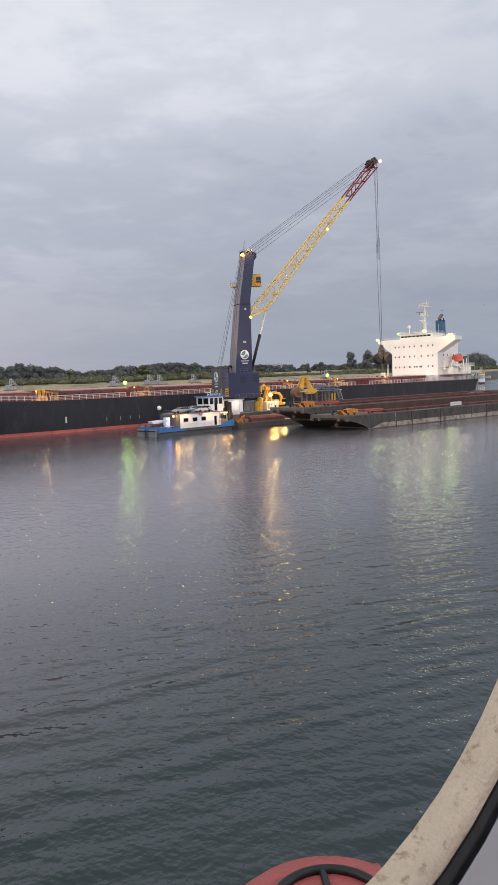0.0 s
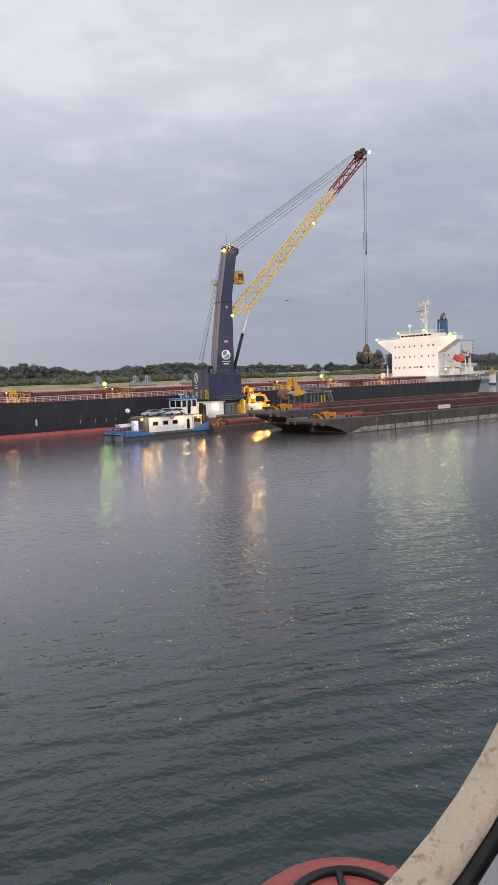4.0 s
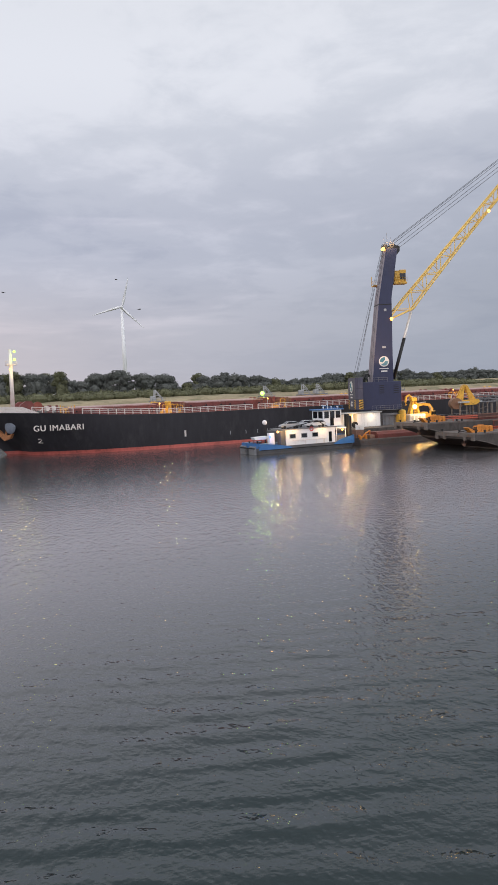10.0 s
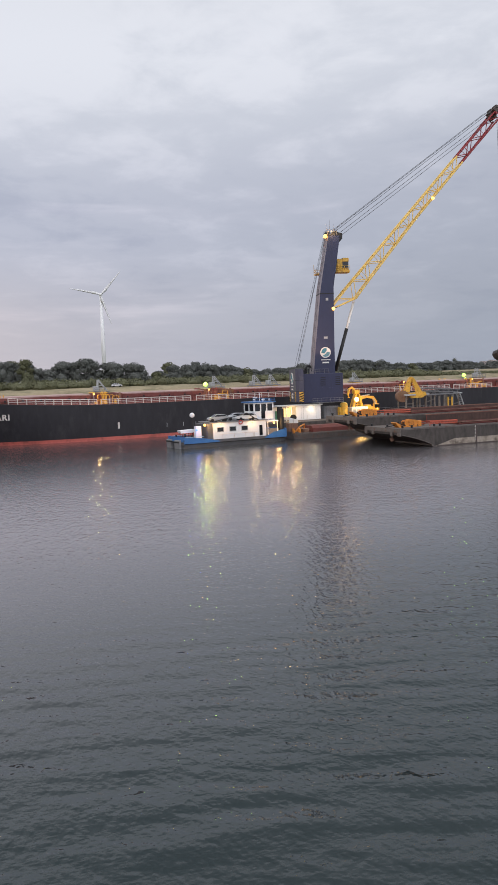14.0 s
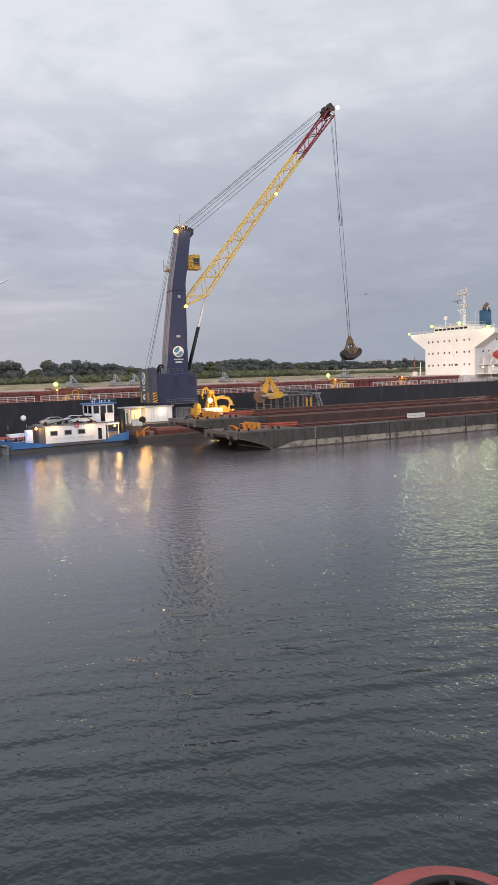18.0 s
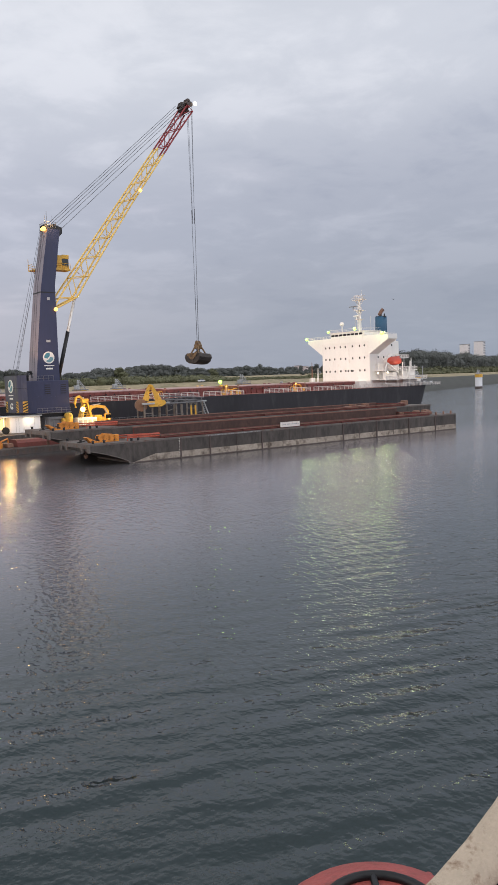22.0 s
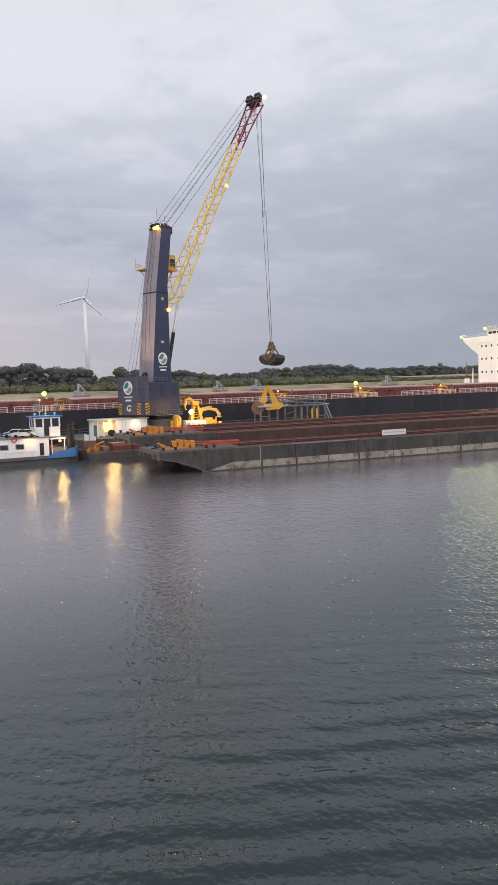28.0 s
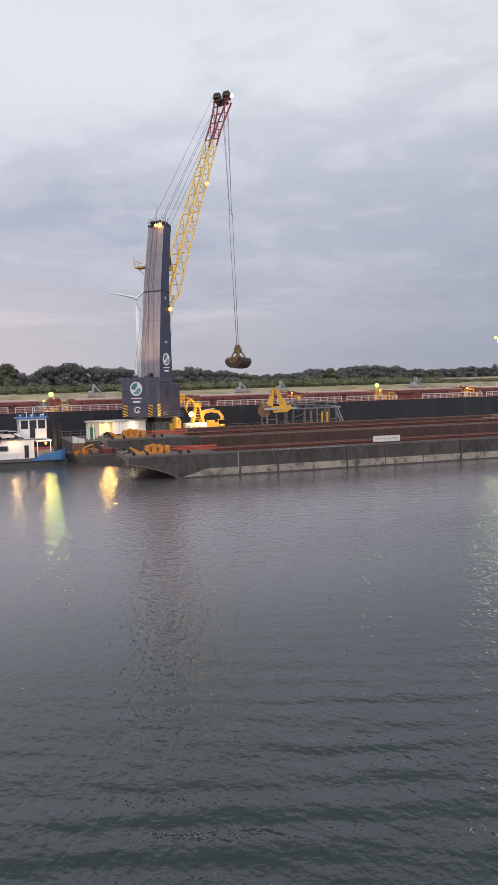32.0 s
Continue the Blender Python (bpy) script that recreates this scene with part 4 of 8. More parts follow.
def build_pontoon():
    p = thing("crane_pontoon", "grey steel work pontoon carrying the crane", "pontoon", pose(118, 143.5, 0))
    bm = B()
    prism(bm, [(0, 0.4), (0, 2.9), (64, 2.9), (64, 0.4), (61, -1.5), (3, -1.5)], "y", 0, 22)
    part("pontoon_hull", bm, BARGE_GREY, p)
    part("pontoon_deck", box(B(), 0.1, 63.9, 0.1, 21.9, 2.9, 2.95), BARGE_DECK, p)
    bm = B()
    rod(bm, (19.7, 9.1, 2.9), (19.7, 9.1, FOOT - 0.5), 2.7, seg=28)
    rod(bm, (19.7, 9.1, FOOT - 0.5), (19.7, 9.1, FOOT), 3.1, seg=28)
    for k in range(10):
        a = 2 * math.pi * k / 10
        box(bm, 19.7 + 2.9 * math.cos(a) - .1, 19.7 + 2.9 * math.cos(a) + .1, 9.1 + 2.9 * math.sin(a) - .1, 9.1 + 2.9 * math.sin(a) + .1, 2.9, FOOT - .5)
    part("crane_pedestal", bm, GREY, p, "dark grey steel pedestal under the crane")
    for x, y in ((21.6, 5.2),):
        bm = rod(B(), (x, y, 2.9), (x, y, 6.2), 0.55, seg=12)
        rod(bm, (x, y, 6.2), (x, y, 6.5), 0.65, seg=12)
        part("yellow_post", bm, YELLOW, p)
    bm = B()
    for i in range(30):
        rod(bm, (0.4 + i * 2.15, 21.7, 2.9), (0.4 + i * 2.15, 21.7, 4.0), 0.04, seg=5)
    for z in (3.4, 4.0):
        rod(bm, (0.4, 21.7, z), (62.8, 21.7, z), 0.04, seg=5)
    part("pontoon_railing", bm, GREY, p)
    return p


build_pontoon()


def build_crane():
    c = thing("harbour_crane", "blue slewing harbour crane with a yellow lattice boom and red tip", "crane", pose(PX, PY, FOOT))
    # machinery house
    bm = B()
    box(bm, -6.9, 3.0, -2.9, 2.9, 0.9, 7.8, 0.15)
    house = part("machinery_house", bm, CRANE_BLUE, c, "dark blue machinery house")
    bm = B()
    box(bm, -3.2, 2.6, -2.4, 2.4, 0.0, 0.92)
    part("slewing_frame", bm, BLACK, house)
    bm = box(B(), -4.8, 2.9, -2.94, -2.9, 4.3, 4.38)
    part("panel_seam", bm, CRANE_BLUE, house)
    for x0, x1, z0, z1 in ((-6.4, -5.4, 1.3, 3.6), (-2.6, -1.2, 4.7, 7.2), (1.0, 2.4, 4.7, 7.2)):
        panel = part("house_door" if z0 < 2 else "vent_panel", box(B(), x0, x1, -2.945, -2.9, z0, z1, 0.015), CRANE_BLUE, house)
        if z0 > 2:
            for k in range(5):
                z = z0 + 0.25 + k * 0.45
                part("vent_slat", box(B(), x0 + 0.1, x1 - 0.1, -2.985, -2.945, z, z + 0.16), BLACK, panel)
    walk_ = part("side_walkway", box(B(), -4.8, 2.9, -3.7, -2.95, 0.85, 0.95), GREY, house)
    for i in range(8):
        part("walkway_post", rod(B(), (-4.7 + i * 1.07, -3.65, 0.95), (-4.7 + i * 1.07, -3.65, 1.95), 0.03, seg=5), GREY, walk_)
    for z in (1.45, 1.95):
        part("walkway_rail", rod(B(), (-4.7, -3.65, z), (2.8, -3.65, z), 0.03, seg=5), GREY, walk_)
    # roof rail
    bm = B()
    part("exhaust_bend", sweep(B(), [(-5.6, -0.9, 7.7), (-5.6, -0.9, 9.0), (-5.2, -0.9, 9.7), (-4.6, -0.9, 9.7), (-4.4, -0.9, 9.2)], 0.28, 8), BLACK, house)
    part("roof_cooler", box(B(), -6.6, -5.0, 0.3, 2.4, 7.8, 8.7, 0.06), BLACK, house)
    for x in [-4.8 + 1.1 * i for i in range(5)]:
        rod(bm, (x, -2.8, 7.8), (x, -2.8, 8.8), 0.035, seg=5)
    for z in (8.3, 8.8):
        rod(bm, (-4.8, -2.8, z), (-0.4, -2.8, z), 0.035, seg=5)
    part("roof_rail", bm, GREY, house)
    # counterweight
    bm = B()
    prism(bm, [(-6.9, -4.1), (-8.1, -4.1), (-8.7, -3.5), (-8.7, 3.5), (-8.1, 4.1), (-6.9, 4.1)], "z", 1.2, 9.0)
    cw = part("counterweight", bm, COUNTER_BLUE, c, "blue counterweight with a round white logo")
    for z in (3.7, 6.3):
        part("counterweight_seam", prism(B(), [(-6.88, -4.13), (-8.12, -4.13), (-8.73, -3.52), (-8.73, 3.52), (-8.12, 4.13), (-6.88, 4.13)], "z", z, z + 0.06), BLACK, cw)
    # hazard stripes at the two rear corners
    for y0, y1 in ((-3.45, -2.4), (2.4, 3.45)):
        stripe = part("hazard_panel", box(B(), -8.76, -8.7, y0, y1, 1.3, 3.6), YELLOW, cw, "yellow and black hazard stripes")
        for k in range(4):
            z = 1.35 + k * 0.58
            part("black_stripe", prism(B(), [(y0, z), (y1, z + 0.42), (y1, z + 0.15), (y0, max(1.3, z - 0.27))], "x", -8.78, -8.755), BLACK, stripe)
    stripe = part("hazard_panel", box(B(), -8.0, -6.95, -4.16, -4.1, 1.3, 3.6), YELLOW, cw)
    for k in range(4):
        z = 1.35 + k * 0.58
        part("black_stripe", prism(B(), [(-8.0, z), (-6.95, z + 0.4), (-6.95, z + 0.12), (-8.0, max(1.3, z - 0.27))], "y", -4.18, -4.155), BLACK, stripe)

    teal = mat("logo_teal", (0.05, 0.20, 0.26), 0.5, vary=0.05, scale=1)
    navy = mat("logo_pale_teal", (0.16, 0.32, 0.36), 0.5, vary=0.05, scale=1)

    def logo(parent, m, s):
        disc = part("logo_disc", rod(B(), (0, 0, -0.03), (0, 0, 0.03), s, seg=32), WHITE, parent, "round white logo with a teal and blue sweep")
        disc.matrix_basis = m
        arc = [(math.cos(a) * s * 0.8, math.sin(a) * s * 0.8) for a in [radians(75 + 12 * k) for k in range(10)]]
        part("logo_sweep", prism(B(), arc + [(-0.25 * s, -0.18 * s), (0.2 * s, 0.3 * s)], "z", 0.03, 0.045), teal, disc)
        arc = [(math.cos(a) * s * 0.8, math.sin(a) * s * 0.8) for a in [radians(225 + 15 * k) for k in range(10)]]
        part("logo_wave", prism(B(), arc + [(0.3 * s, 0.1 * s), (-0.1 * s, -0.35 * s)], "z", 0.03, 0.045), navy, disc)
        for y0, y1, w in ((-1.42, -1.28, 0.9), (-1.98, -1.72, 0.62)):
            part("writing_bar", box(B(), -w * s, w * s, y0 * s, y1 * s, -0.02, 0.03), WHITE, disc)

    back = pose(0, 0, 0, 90, 0, -90)
    logo(cw, pose(-8.74, 0.2, 6.8) @ back, 1.4)
    bm = B()
    sweep(bm, [(0.7 * math.cos(a), 0.55 * math.sin(a), 0) for a in [0.5 + k * 0.55 for k in range(10)]] + [(0.1, -0.1, 0)], 0.13, 6)
    part("letter_mark", bm, WHITE, cw).matrix_basis = pose(-8.76, 0.0, 2.6) @ back

    # tower, tapered and leaning forward
    def tower_ring(z, x0, x1, w):
        return [(x0, -w, z), (x1, -w, z), (x1, w, z), (x0, w, z)]
    bm = B()
    vs = loft(bm, [tower_ring(7.8, -3.9, 1.3, 2.25), tower_ring(14, -3.3, 1.3, 2.2), tower_ring(28, -1.6, 1.5, 2.05), tower_ring(40.0, 0.6, 3.4, 1.85)])
    bm.faces.new(vs[-1])
    bmesh.ops.recalc_face_normals(bm, faces=bm.faces[:])
    # rearward faces get the colour that holds the floodlight
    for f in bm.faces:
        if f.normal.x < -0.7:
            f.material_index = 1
    tower = part("tower", bm, [CRANE_BLUE, TOWER_BACK_LIT], c, "tall tapered blue tower with a back coloured as floodlit")
    bm = B()
    loft(bm, [tower_ring(26.4, -1.84, 1.53, 2.11), tower_ring(26.65, -1.82, 1.53, 2.11)])
    part("tower_flange", bm, BLACK, tower)
    part("tower_seam", prism(B(), [(-3.34, -2.21), (-3.34, 2.21), (-3.30, 2.21), (-3.30, -2.21)], "z", 14.0, 14.07), GREY, tower)
    bm = B()
    box(bm, 0.4, 2.6, -1.8, 1.8, 40.0, 40.35, 0.05)
    prism(bm, [(1.8, 38.0), (3.2, 38.4), (4.1, 39.4), (4.1, 40.6), (2.5, 41.0), (1.7, 40.2)], "y", -1.5, 1.5)
    for y in (-1.0, -0.35, 0.35, 1.0):
        rod(bm, (2.5, y - 0.09, 40.6), (2.5, y + 0.09, 40.6), 0.75, seg=16)
        rod(bm, (0.7, y - 0.09, 40.7), (0.7, y + 0.09, 40.7), 0.5, seg=14)
    part("tower_head", bm, BLACK, tower, "dark sheave head on the tower")
    bm = B()
    for z in (40.9, 41.5):
        for y in (-1.75, 1.75):
            rod(bm, (0.5, y, z), (2.6, y, z), 0.04, seg=5)
        rod(bm, (0.5, -1.75, z), (0.5, 1.75, z), 0.04, seg=5)
    for x, y in ((0.5, -1.75), (1.5, -1.75), (2.6, -1.75), (0.5, 0.0), (0.5, 1.75), (2.6, 1.75)):
        rod(bm, (x, y, 40.3), (x, y, 41.5), 0.04, seg=5)
    part("head_rail", bm, GREY, tower)
    for x, y, z in ((0.2, -1.6, 42.8), (1.9, -1.6, 42.8), (1.5, 0.3, 44.2)):
        part("lightning_rod", rod(B(), (x, y, 40.3), (x, y, z), 0.045, seg=5), GREY, tower)
    work_lamp(tower, (0.05, -1.2, 40.0), 0.5, LAMP_WARM)
    work_lamp(tower, (0.05, -0.3, 40.05), 0.34, LAMP_WARM)
    # cable ducts and ladder on the back
    bm = B()
    sweep(bm, [(-3.9, 0.3, 9), (-3.35, 0.5, 14), (-1.65, 0.9, 28), (0.55, 0.6, 39.8)], 0.03, 5)
    sweep(bm, [(-3.9, -0.9, 9), (-3.35, -0.7, 14), (-1.65, -0.2, 28), (0.55, -0.4, 39.8)], 0.03, 5)
    sweep(bm, [(-4.2, 1.5, 7.9), (-4.5, 1.2, 8.9), (-4.0, 0.6, 9.5), (-3.9, 0.2, 8.5)], 0.16, 6)
    part("cable_duct", bm, ROPE, tower)
    logo(tower, pose(-0.95, -2.25, 12.7, 90, 0, 0), 1.28)
    bm = B()
    box(bm, -0.45, 0.45, -0.25, 0.25, 0, 0.05)
    part("small_plate", bm, PALE_GREY, tower).matrix_basis = pose(-0.8, -2.22, 16.2, 90, 0, 0)
    part("small_plate", box(B(), -0.3, 0.3, -0.3, 0.3, 0, 0.05), PALE_GREY, tower).matrix_basis = pose(-0.2, -2.1, 25.2, 90, 0, 0)
    for z in (20.5, 34.0):
        k = (z - 14) / 14 if z < 28 else (z - 28) / 12
        x0 = -3.3 + 1.7 * k if z < 28 else -1.6 + 2.2 * k
        w = 2.2 - 0.15 * k if z < 28 else 2.05 - 0.2 * k
        part("tower_seam", prism(B(), [(x0 - 0.02, -w - 0.01), (x0 - 0.02, w + 0.01), (x0 + 0.02, w + 0.01), (x0 + 0.02, -w - 0.01)], "z", z, z + 0.06), GREY, tower)
    # driver's cab on the front, platform on the far side
    bm = B()
    box(bm, 2.0, 5.3, -0.4, 2.0, 31.0, 31.4)
    box(bm, 2.2, 3.5, -0.3, 1.9, 31.4, 34.2, 0.1)
    box(bm, 3.5, 5.1, -0.3, 1.9, 33.5, 34.4, 0.1)
    box(bm, 3.5, 5.1, -0.3, 1.9, 31.4, 31.9, 0.05)
    cab = part("drivers_cab", bm, YELLOW, c, "yellow driver's cab with dark glass")
    part("cab_glass", box(B(), 3.45, 5.02, -0.25, 1.85, 31.85, 33.6, 0.05), GLASS_DARK, cab)
    bm = B()
    for z in (32.0, 32.5):
        rod(bm, (2.0, -0.4, z), (5.3, -0.4, z), 0.04, seg=5)
    for x in (2.0, 3.0, 4.0, 5.3):
        rod(bm, (x, -0.4, 31.4), (x, -0.4, 32.5), 0.04, seg=5)
    part("cab_rail", bm, YELLOW, cab)
    cab.location = (0.8, 0, 0.7)
    bm = B()
    box(bm, -1.6, 0.6, 1.9, 4.2, 31.6, 31.85)
    for z in (32.4, 32.9):
        for a, b in (((-1.6, 4.2, z), (0.6, 4.2, z)), ((-1.6, 1.9, z), (-1.6, 4.2, z))):
            rod(bm, a, b, 0.04, seg=5)
    rod(bm, (-1.6, 4.2, 31.7), (-1.6, 4.2, 34.2), 0.07, seg=5)
    rod(bm, (-0.5, 4.0, 31.6), (-0.5, 2.0, 29.8), 0.08, seg=5)
    part("service_platform", bm, YELLOW, tower)
    # back stays and hoist ropes behind the tower
    bm = B()
    for y in (-0.9, -0.4, 0.4, 0.9):
        rod(bm, (0.3, y, 40.6), (-7.2 - abs(y), y * 1.3, 8.4), 0.035, seg=4)
    part("back_ropes", bm, ROPE, c)

    # boom, built along +x from its foot pin
    boom = new("boom")
    boom.parent = c
    tagged(boom, "yellow lattice boom with a dark red tip")
    n = 20
    LEN = 62.3

    def sect(u):
        """Half breadth, top and bottom of the boom's section at u metres."""
        if u < 6:
            k = u / 6
            return 1.75 - 0.35 * k, 0.12 + 0.15 * k, -0.12 - 2.9 * k
        k = (u - 6) / (LEN - 6)
        return 1.4 - 0.5 * k + (0.9 * (k - 0.86) / 0.14 if k > 0.86 else 0), 0.27 + 0.1 * k, -3.02 + 1.25 * min(1, k * 2.2) ** 0.8 + 0.5 * max(0, k - 0.45)
    us = [0, 3, 6] + [6 + (LEN - 6) * (i + 1) / n for i in range(n)]
    for name, material, lo, hi in (("boom_lattice", BOOM_YELLOW, 0, len(us) - 6), ("boom_tip_lattice", BOOM_RED, len(us) - 6, len(us) - 1)):
        bm = B()
        for i in range(lo, hi):
            a, b = us[i], us[i + 1]
            (wa, ta, ba_), (wb, tb, bb) = sect(a), sect(b)
            for s in (-1, 1):
                rod(bm, (a, s * wa, ta), (b, s * wb, tb), 0.2, seg=6)
                rod(bm, (a, s * wa, ba_), (b, s * wb, bb), 0.2, seg=6)
                if i % 2:
                    rod(bm, (a, s * wa, ta), (b, s * wb, bb), 0.1, seg=5)
                else:
                    rod(bm, (a, s * wa, ba_), (b, s * wb, tb), 0.1, seg=5)
            rod(bm, (b, -wb, bb), (b, wb, bb), 0.08, seg=5)
            rod(bm, (b, -wb, tb), (b, wb, tb), 0.08, seg=5)
            if i > 1 and i % 2:
                for s in (-1, 1):
                    rod(bm, (b, s * wb, tb), (b, s * wb, bb), 0.07, seg=5)
        if lo == 0:
            for s in (-1, 1):
                rod(bm, (0, s * 1.75, 0), (0, s * 1.45, 0), 0.4, seg=12)
        part(name, bm, material, boom)
    bm = B()
    for y in (-1.25, 1.25):
        box(bm, LEN - 0.1, LEN + 1.25, y - 0.85, y + 0.85, 0.0, 1.1, 0.06)
        for dy in (-0.45, 0.0, 0.45):
            rod(bm, (LEN + 0.9, y + dy - 0.1, 0.7), (LEN + 0.9, y + dy + 0.1, 0.7), 0.68, seg=14)
        rod(bm, (LEN + 0.9, y - 0.95, 0.7), (LEN + 0.9, y + 0.95, 0.7), 0.16, seg=8)
        rod(bm, (LEN + 1.3, y - 0.12, -0.3), (LEN + 1.3, y + 0.12, -0.3), 0.6, seg=14)
    box(bm, LEN - 0.8, LEN - 0.4, -1.5, 1.5, -0.9, 0.6)
    part("head_crossbeam", box(B(), LEN - 0.45, LEN - 0.05, -2.3, 2.3, -0.3, 0.3, 0.03), BOOM_RED, boom)
    part("boom_head", bm, mat("head_brown_steel", (0.07, 0.055, 0.05), 0.6, vary=0.35, scale=1.2, dirt=(0.16, 0.10, 0.08), dirt_amount=0.4), boom, "dark sheave head at the boom tip")
    for p, r, mtl in (((LEN + 2.1, -1.7, -1.0), 0.48, LAMP_WHITE), ((36.5, -1.3, -1.7), 0.42, LAMP_WARM), ((0.2, -2.35, -0.3), 0.42, LAMP_WARM)):
        work_lamp(boom, p, r, mtl)
    bm = B()
    for x in (35.4, 36.6, 37.8):
        rod(bm, (x, -1.35, -0.2), (x, -1.35, -1.9), 0.06, seg=5)
    box(bm, 35.2, 38.0, -1.6, -0.9, -1.75, -1.6)
    part("lamp_bracket", bm, BOOM_YELLOW, boom)
    # ropes between tower head and boom tip: a length on each, one sliding past the other
    ropes = []
    for name, length, flip in (("luffing_ropes_lower", 25.0, 1), ("luffing_ropes_upper", 25.0, -1)):
        bm = B()
        for y, z in ((-1.7, 0.1), (-1.3, -1.5), (-0.3, 0.5), (0.5, -0.8), (1.6, 0.7)):
            rod(bm, (0, y * flip, z), (length, y * flip, z), 0.05, seg=4)
        ropes.append(part(name, bm, ROPE, c))
    # luffing cylinder
    cyl = part("luffing_cylinder", rod(B(), (0, 0, 0), (10.5, 0, 0), 0.42, seg=12), BLACK, c, "dark hydraulic cylinder", True)
    piston = part("piston_rod", rod(B(), (0, 0, 0), (14.0, 0, 0), 0.33, seg=12), mat("chrome_rod", (0.75, 0.72, 0.68), 0.3, 0.3, vary=0.05, scale=1), c, "bright piston rod", True)
    return c, boom, ropes, cyl, piston


CRANE, BOOM, LUFF_ROPES, CYLINDER, PISTON = build_crane()
spot((PX - 10, PY - 11, 17.0), (PX - 2.2, PY - 1, 24), 5000, (1.0, 0.60, 0.34), 52, 0.4)
lamp((PX + 0.8, PY - 3.2, 46.9), 380, (1.0, 0.62, 0.30), 0.5)
spot((PX + 1.8, PY - 4.2, 28.2), (PX - 40, PY - 90, 8), 230, (1.0, 0.60, 0.26), 120, 0.6)


def build_grab(name, label, shell_material, frame_material):
    """A two-shell clamshell grab, its head at the origin; the shells are angular drums, 4.9 m long, that swing about the hinge pin."""
    g = thing(name, label, "grab")
    bm = B()
    prism(bm, [(-0.55, -1.0), (0.55, -1.0), (0.75, -0.2), (0.35, 0.45), (-0.35, 0.45), (-0.75, -0.2)], "y", -0.5, 0.5)
    for y in (-0.35, 0.35):
        rod(bm, (0, y - 0.1, 0.45), (0, y + 0.1, 0.45), 0.42, seg=12)
    part("grab_head", bm, frame_material, g)
    half = 2.0
    shells = []
    for s in (-1, 1):
        for y in (-1, 1):
            bm = rod(B(), (s * 0.45, y * 0.4, -0.4), (s * 1.15, y * (half - 0.75), -2.15), 0.19, 0.16, 6)
            part("grab_arm", bm, frame_material, g)
        prof = [(0.02, -2.35), (1.5, -2.0), (2.0, -2.25), (2.15, -2.9), (1.75, -3.65), (0.95, -4.15), (0.02, -4.2)]
        sh = B()
        prism(sh, [(s * x, z) for x, z in prof], "y", -half, half)
        bmesh.ops.translate(sh, verts=sh.verts[:], vec=(0, 0, 2.2))
        shell = part("grab_shell", sh, shell_material, g)
        shell.location = (0, 0, -2.2 * 1.12)
        shells.append((s, shell))
        for y in (-half - 0.05, half + 0.05):
            rib = B()
            prism(rib, [(s * 0.05, -2.0), (s * 1.5, -1.95), (s * 1.55, -2.2), (s * 0.3, -3.4), (s * 0.05, -3.4)], "y", y - 0.05, y + 0.05)
            bmesh.ops.translate(rib, verts=rib.verts[:], vec=(0, 0, 2.2))
            part("shell_rib", rib, frame_material, shell)
    for y in (-.5, .5):
        part("closing_rope", rod(B(), (0, y, -0.8), (0, y, -2.4), 0.09, seg=6), ROPE, g)
    part("hinge_pin", rod(B(), (0, -half - 0.2, -2.2), (0, half + 0.2, -2.2), 0.26, seg=10), frame_material, g)
    part("lower_sheave", rod(B(), (0, -0.7, -2.0), (0, 0.7, -2.0), 0.5, seg=12), frame_material, g)
    for ob in g.children_recursive:
        ob.data.transform(Matrix.Scale(1.12, 4))
    return g, shells


GRAB, SHELLS = build_grab("clamshell_grab", "dark clamshell grab with yellow arms hanging on ropes", GRAB_RUST, mat("grab_yellow_worn", (0.24, 0.14, 0.06), 0.55, vary=0.3, scale=1, dirt=(0.06, 0.04, 0.03), dirt_amount=0.5))
bm = B()
for x in (-1, 1):
    rod(bm, (x * 0.2, 0, -1.1), (x * 0.34, 0, 14), 0.07, seg=5)
    rod(bm, (x * 0.34, 0, 14), (x * 0.5, 0, 33), 0.05, seg=5)
GRAB_ROPES = part("grab_ropes", bm, ROPE)
tagged(GRAB_ROPES, "thick dark steel ropes above the hanging grab", "rope")
bm = B()
for y in (-0.8, 0.8):
    rod(bm, (0, y, 0), (0, y * 0.3, -29), 0.045, seg=5)
    rod(bm, (0.1, y * 0.6, 0), (0.1, y * 0.3, -29), 0.04, seg=5)
HOIST = part("hoist_ropes", bm, ROPE)
tagged(HOIST, "steel hoist ropes hanging from the boom tip", "rope")


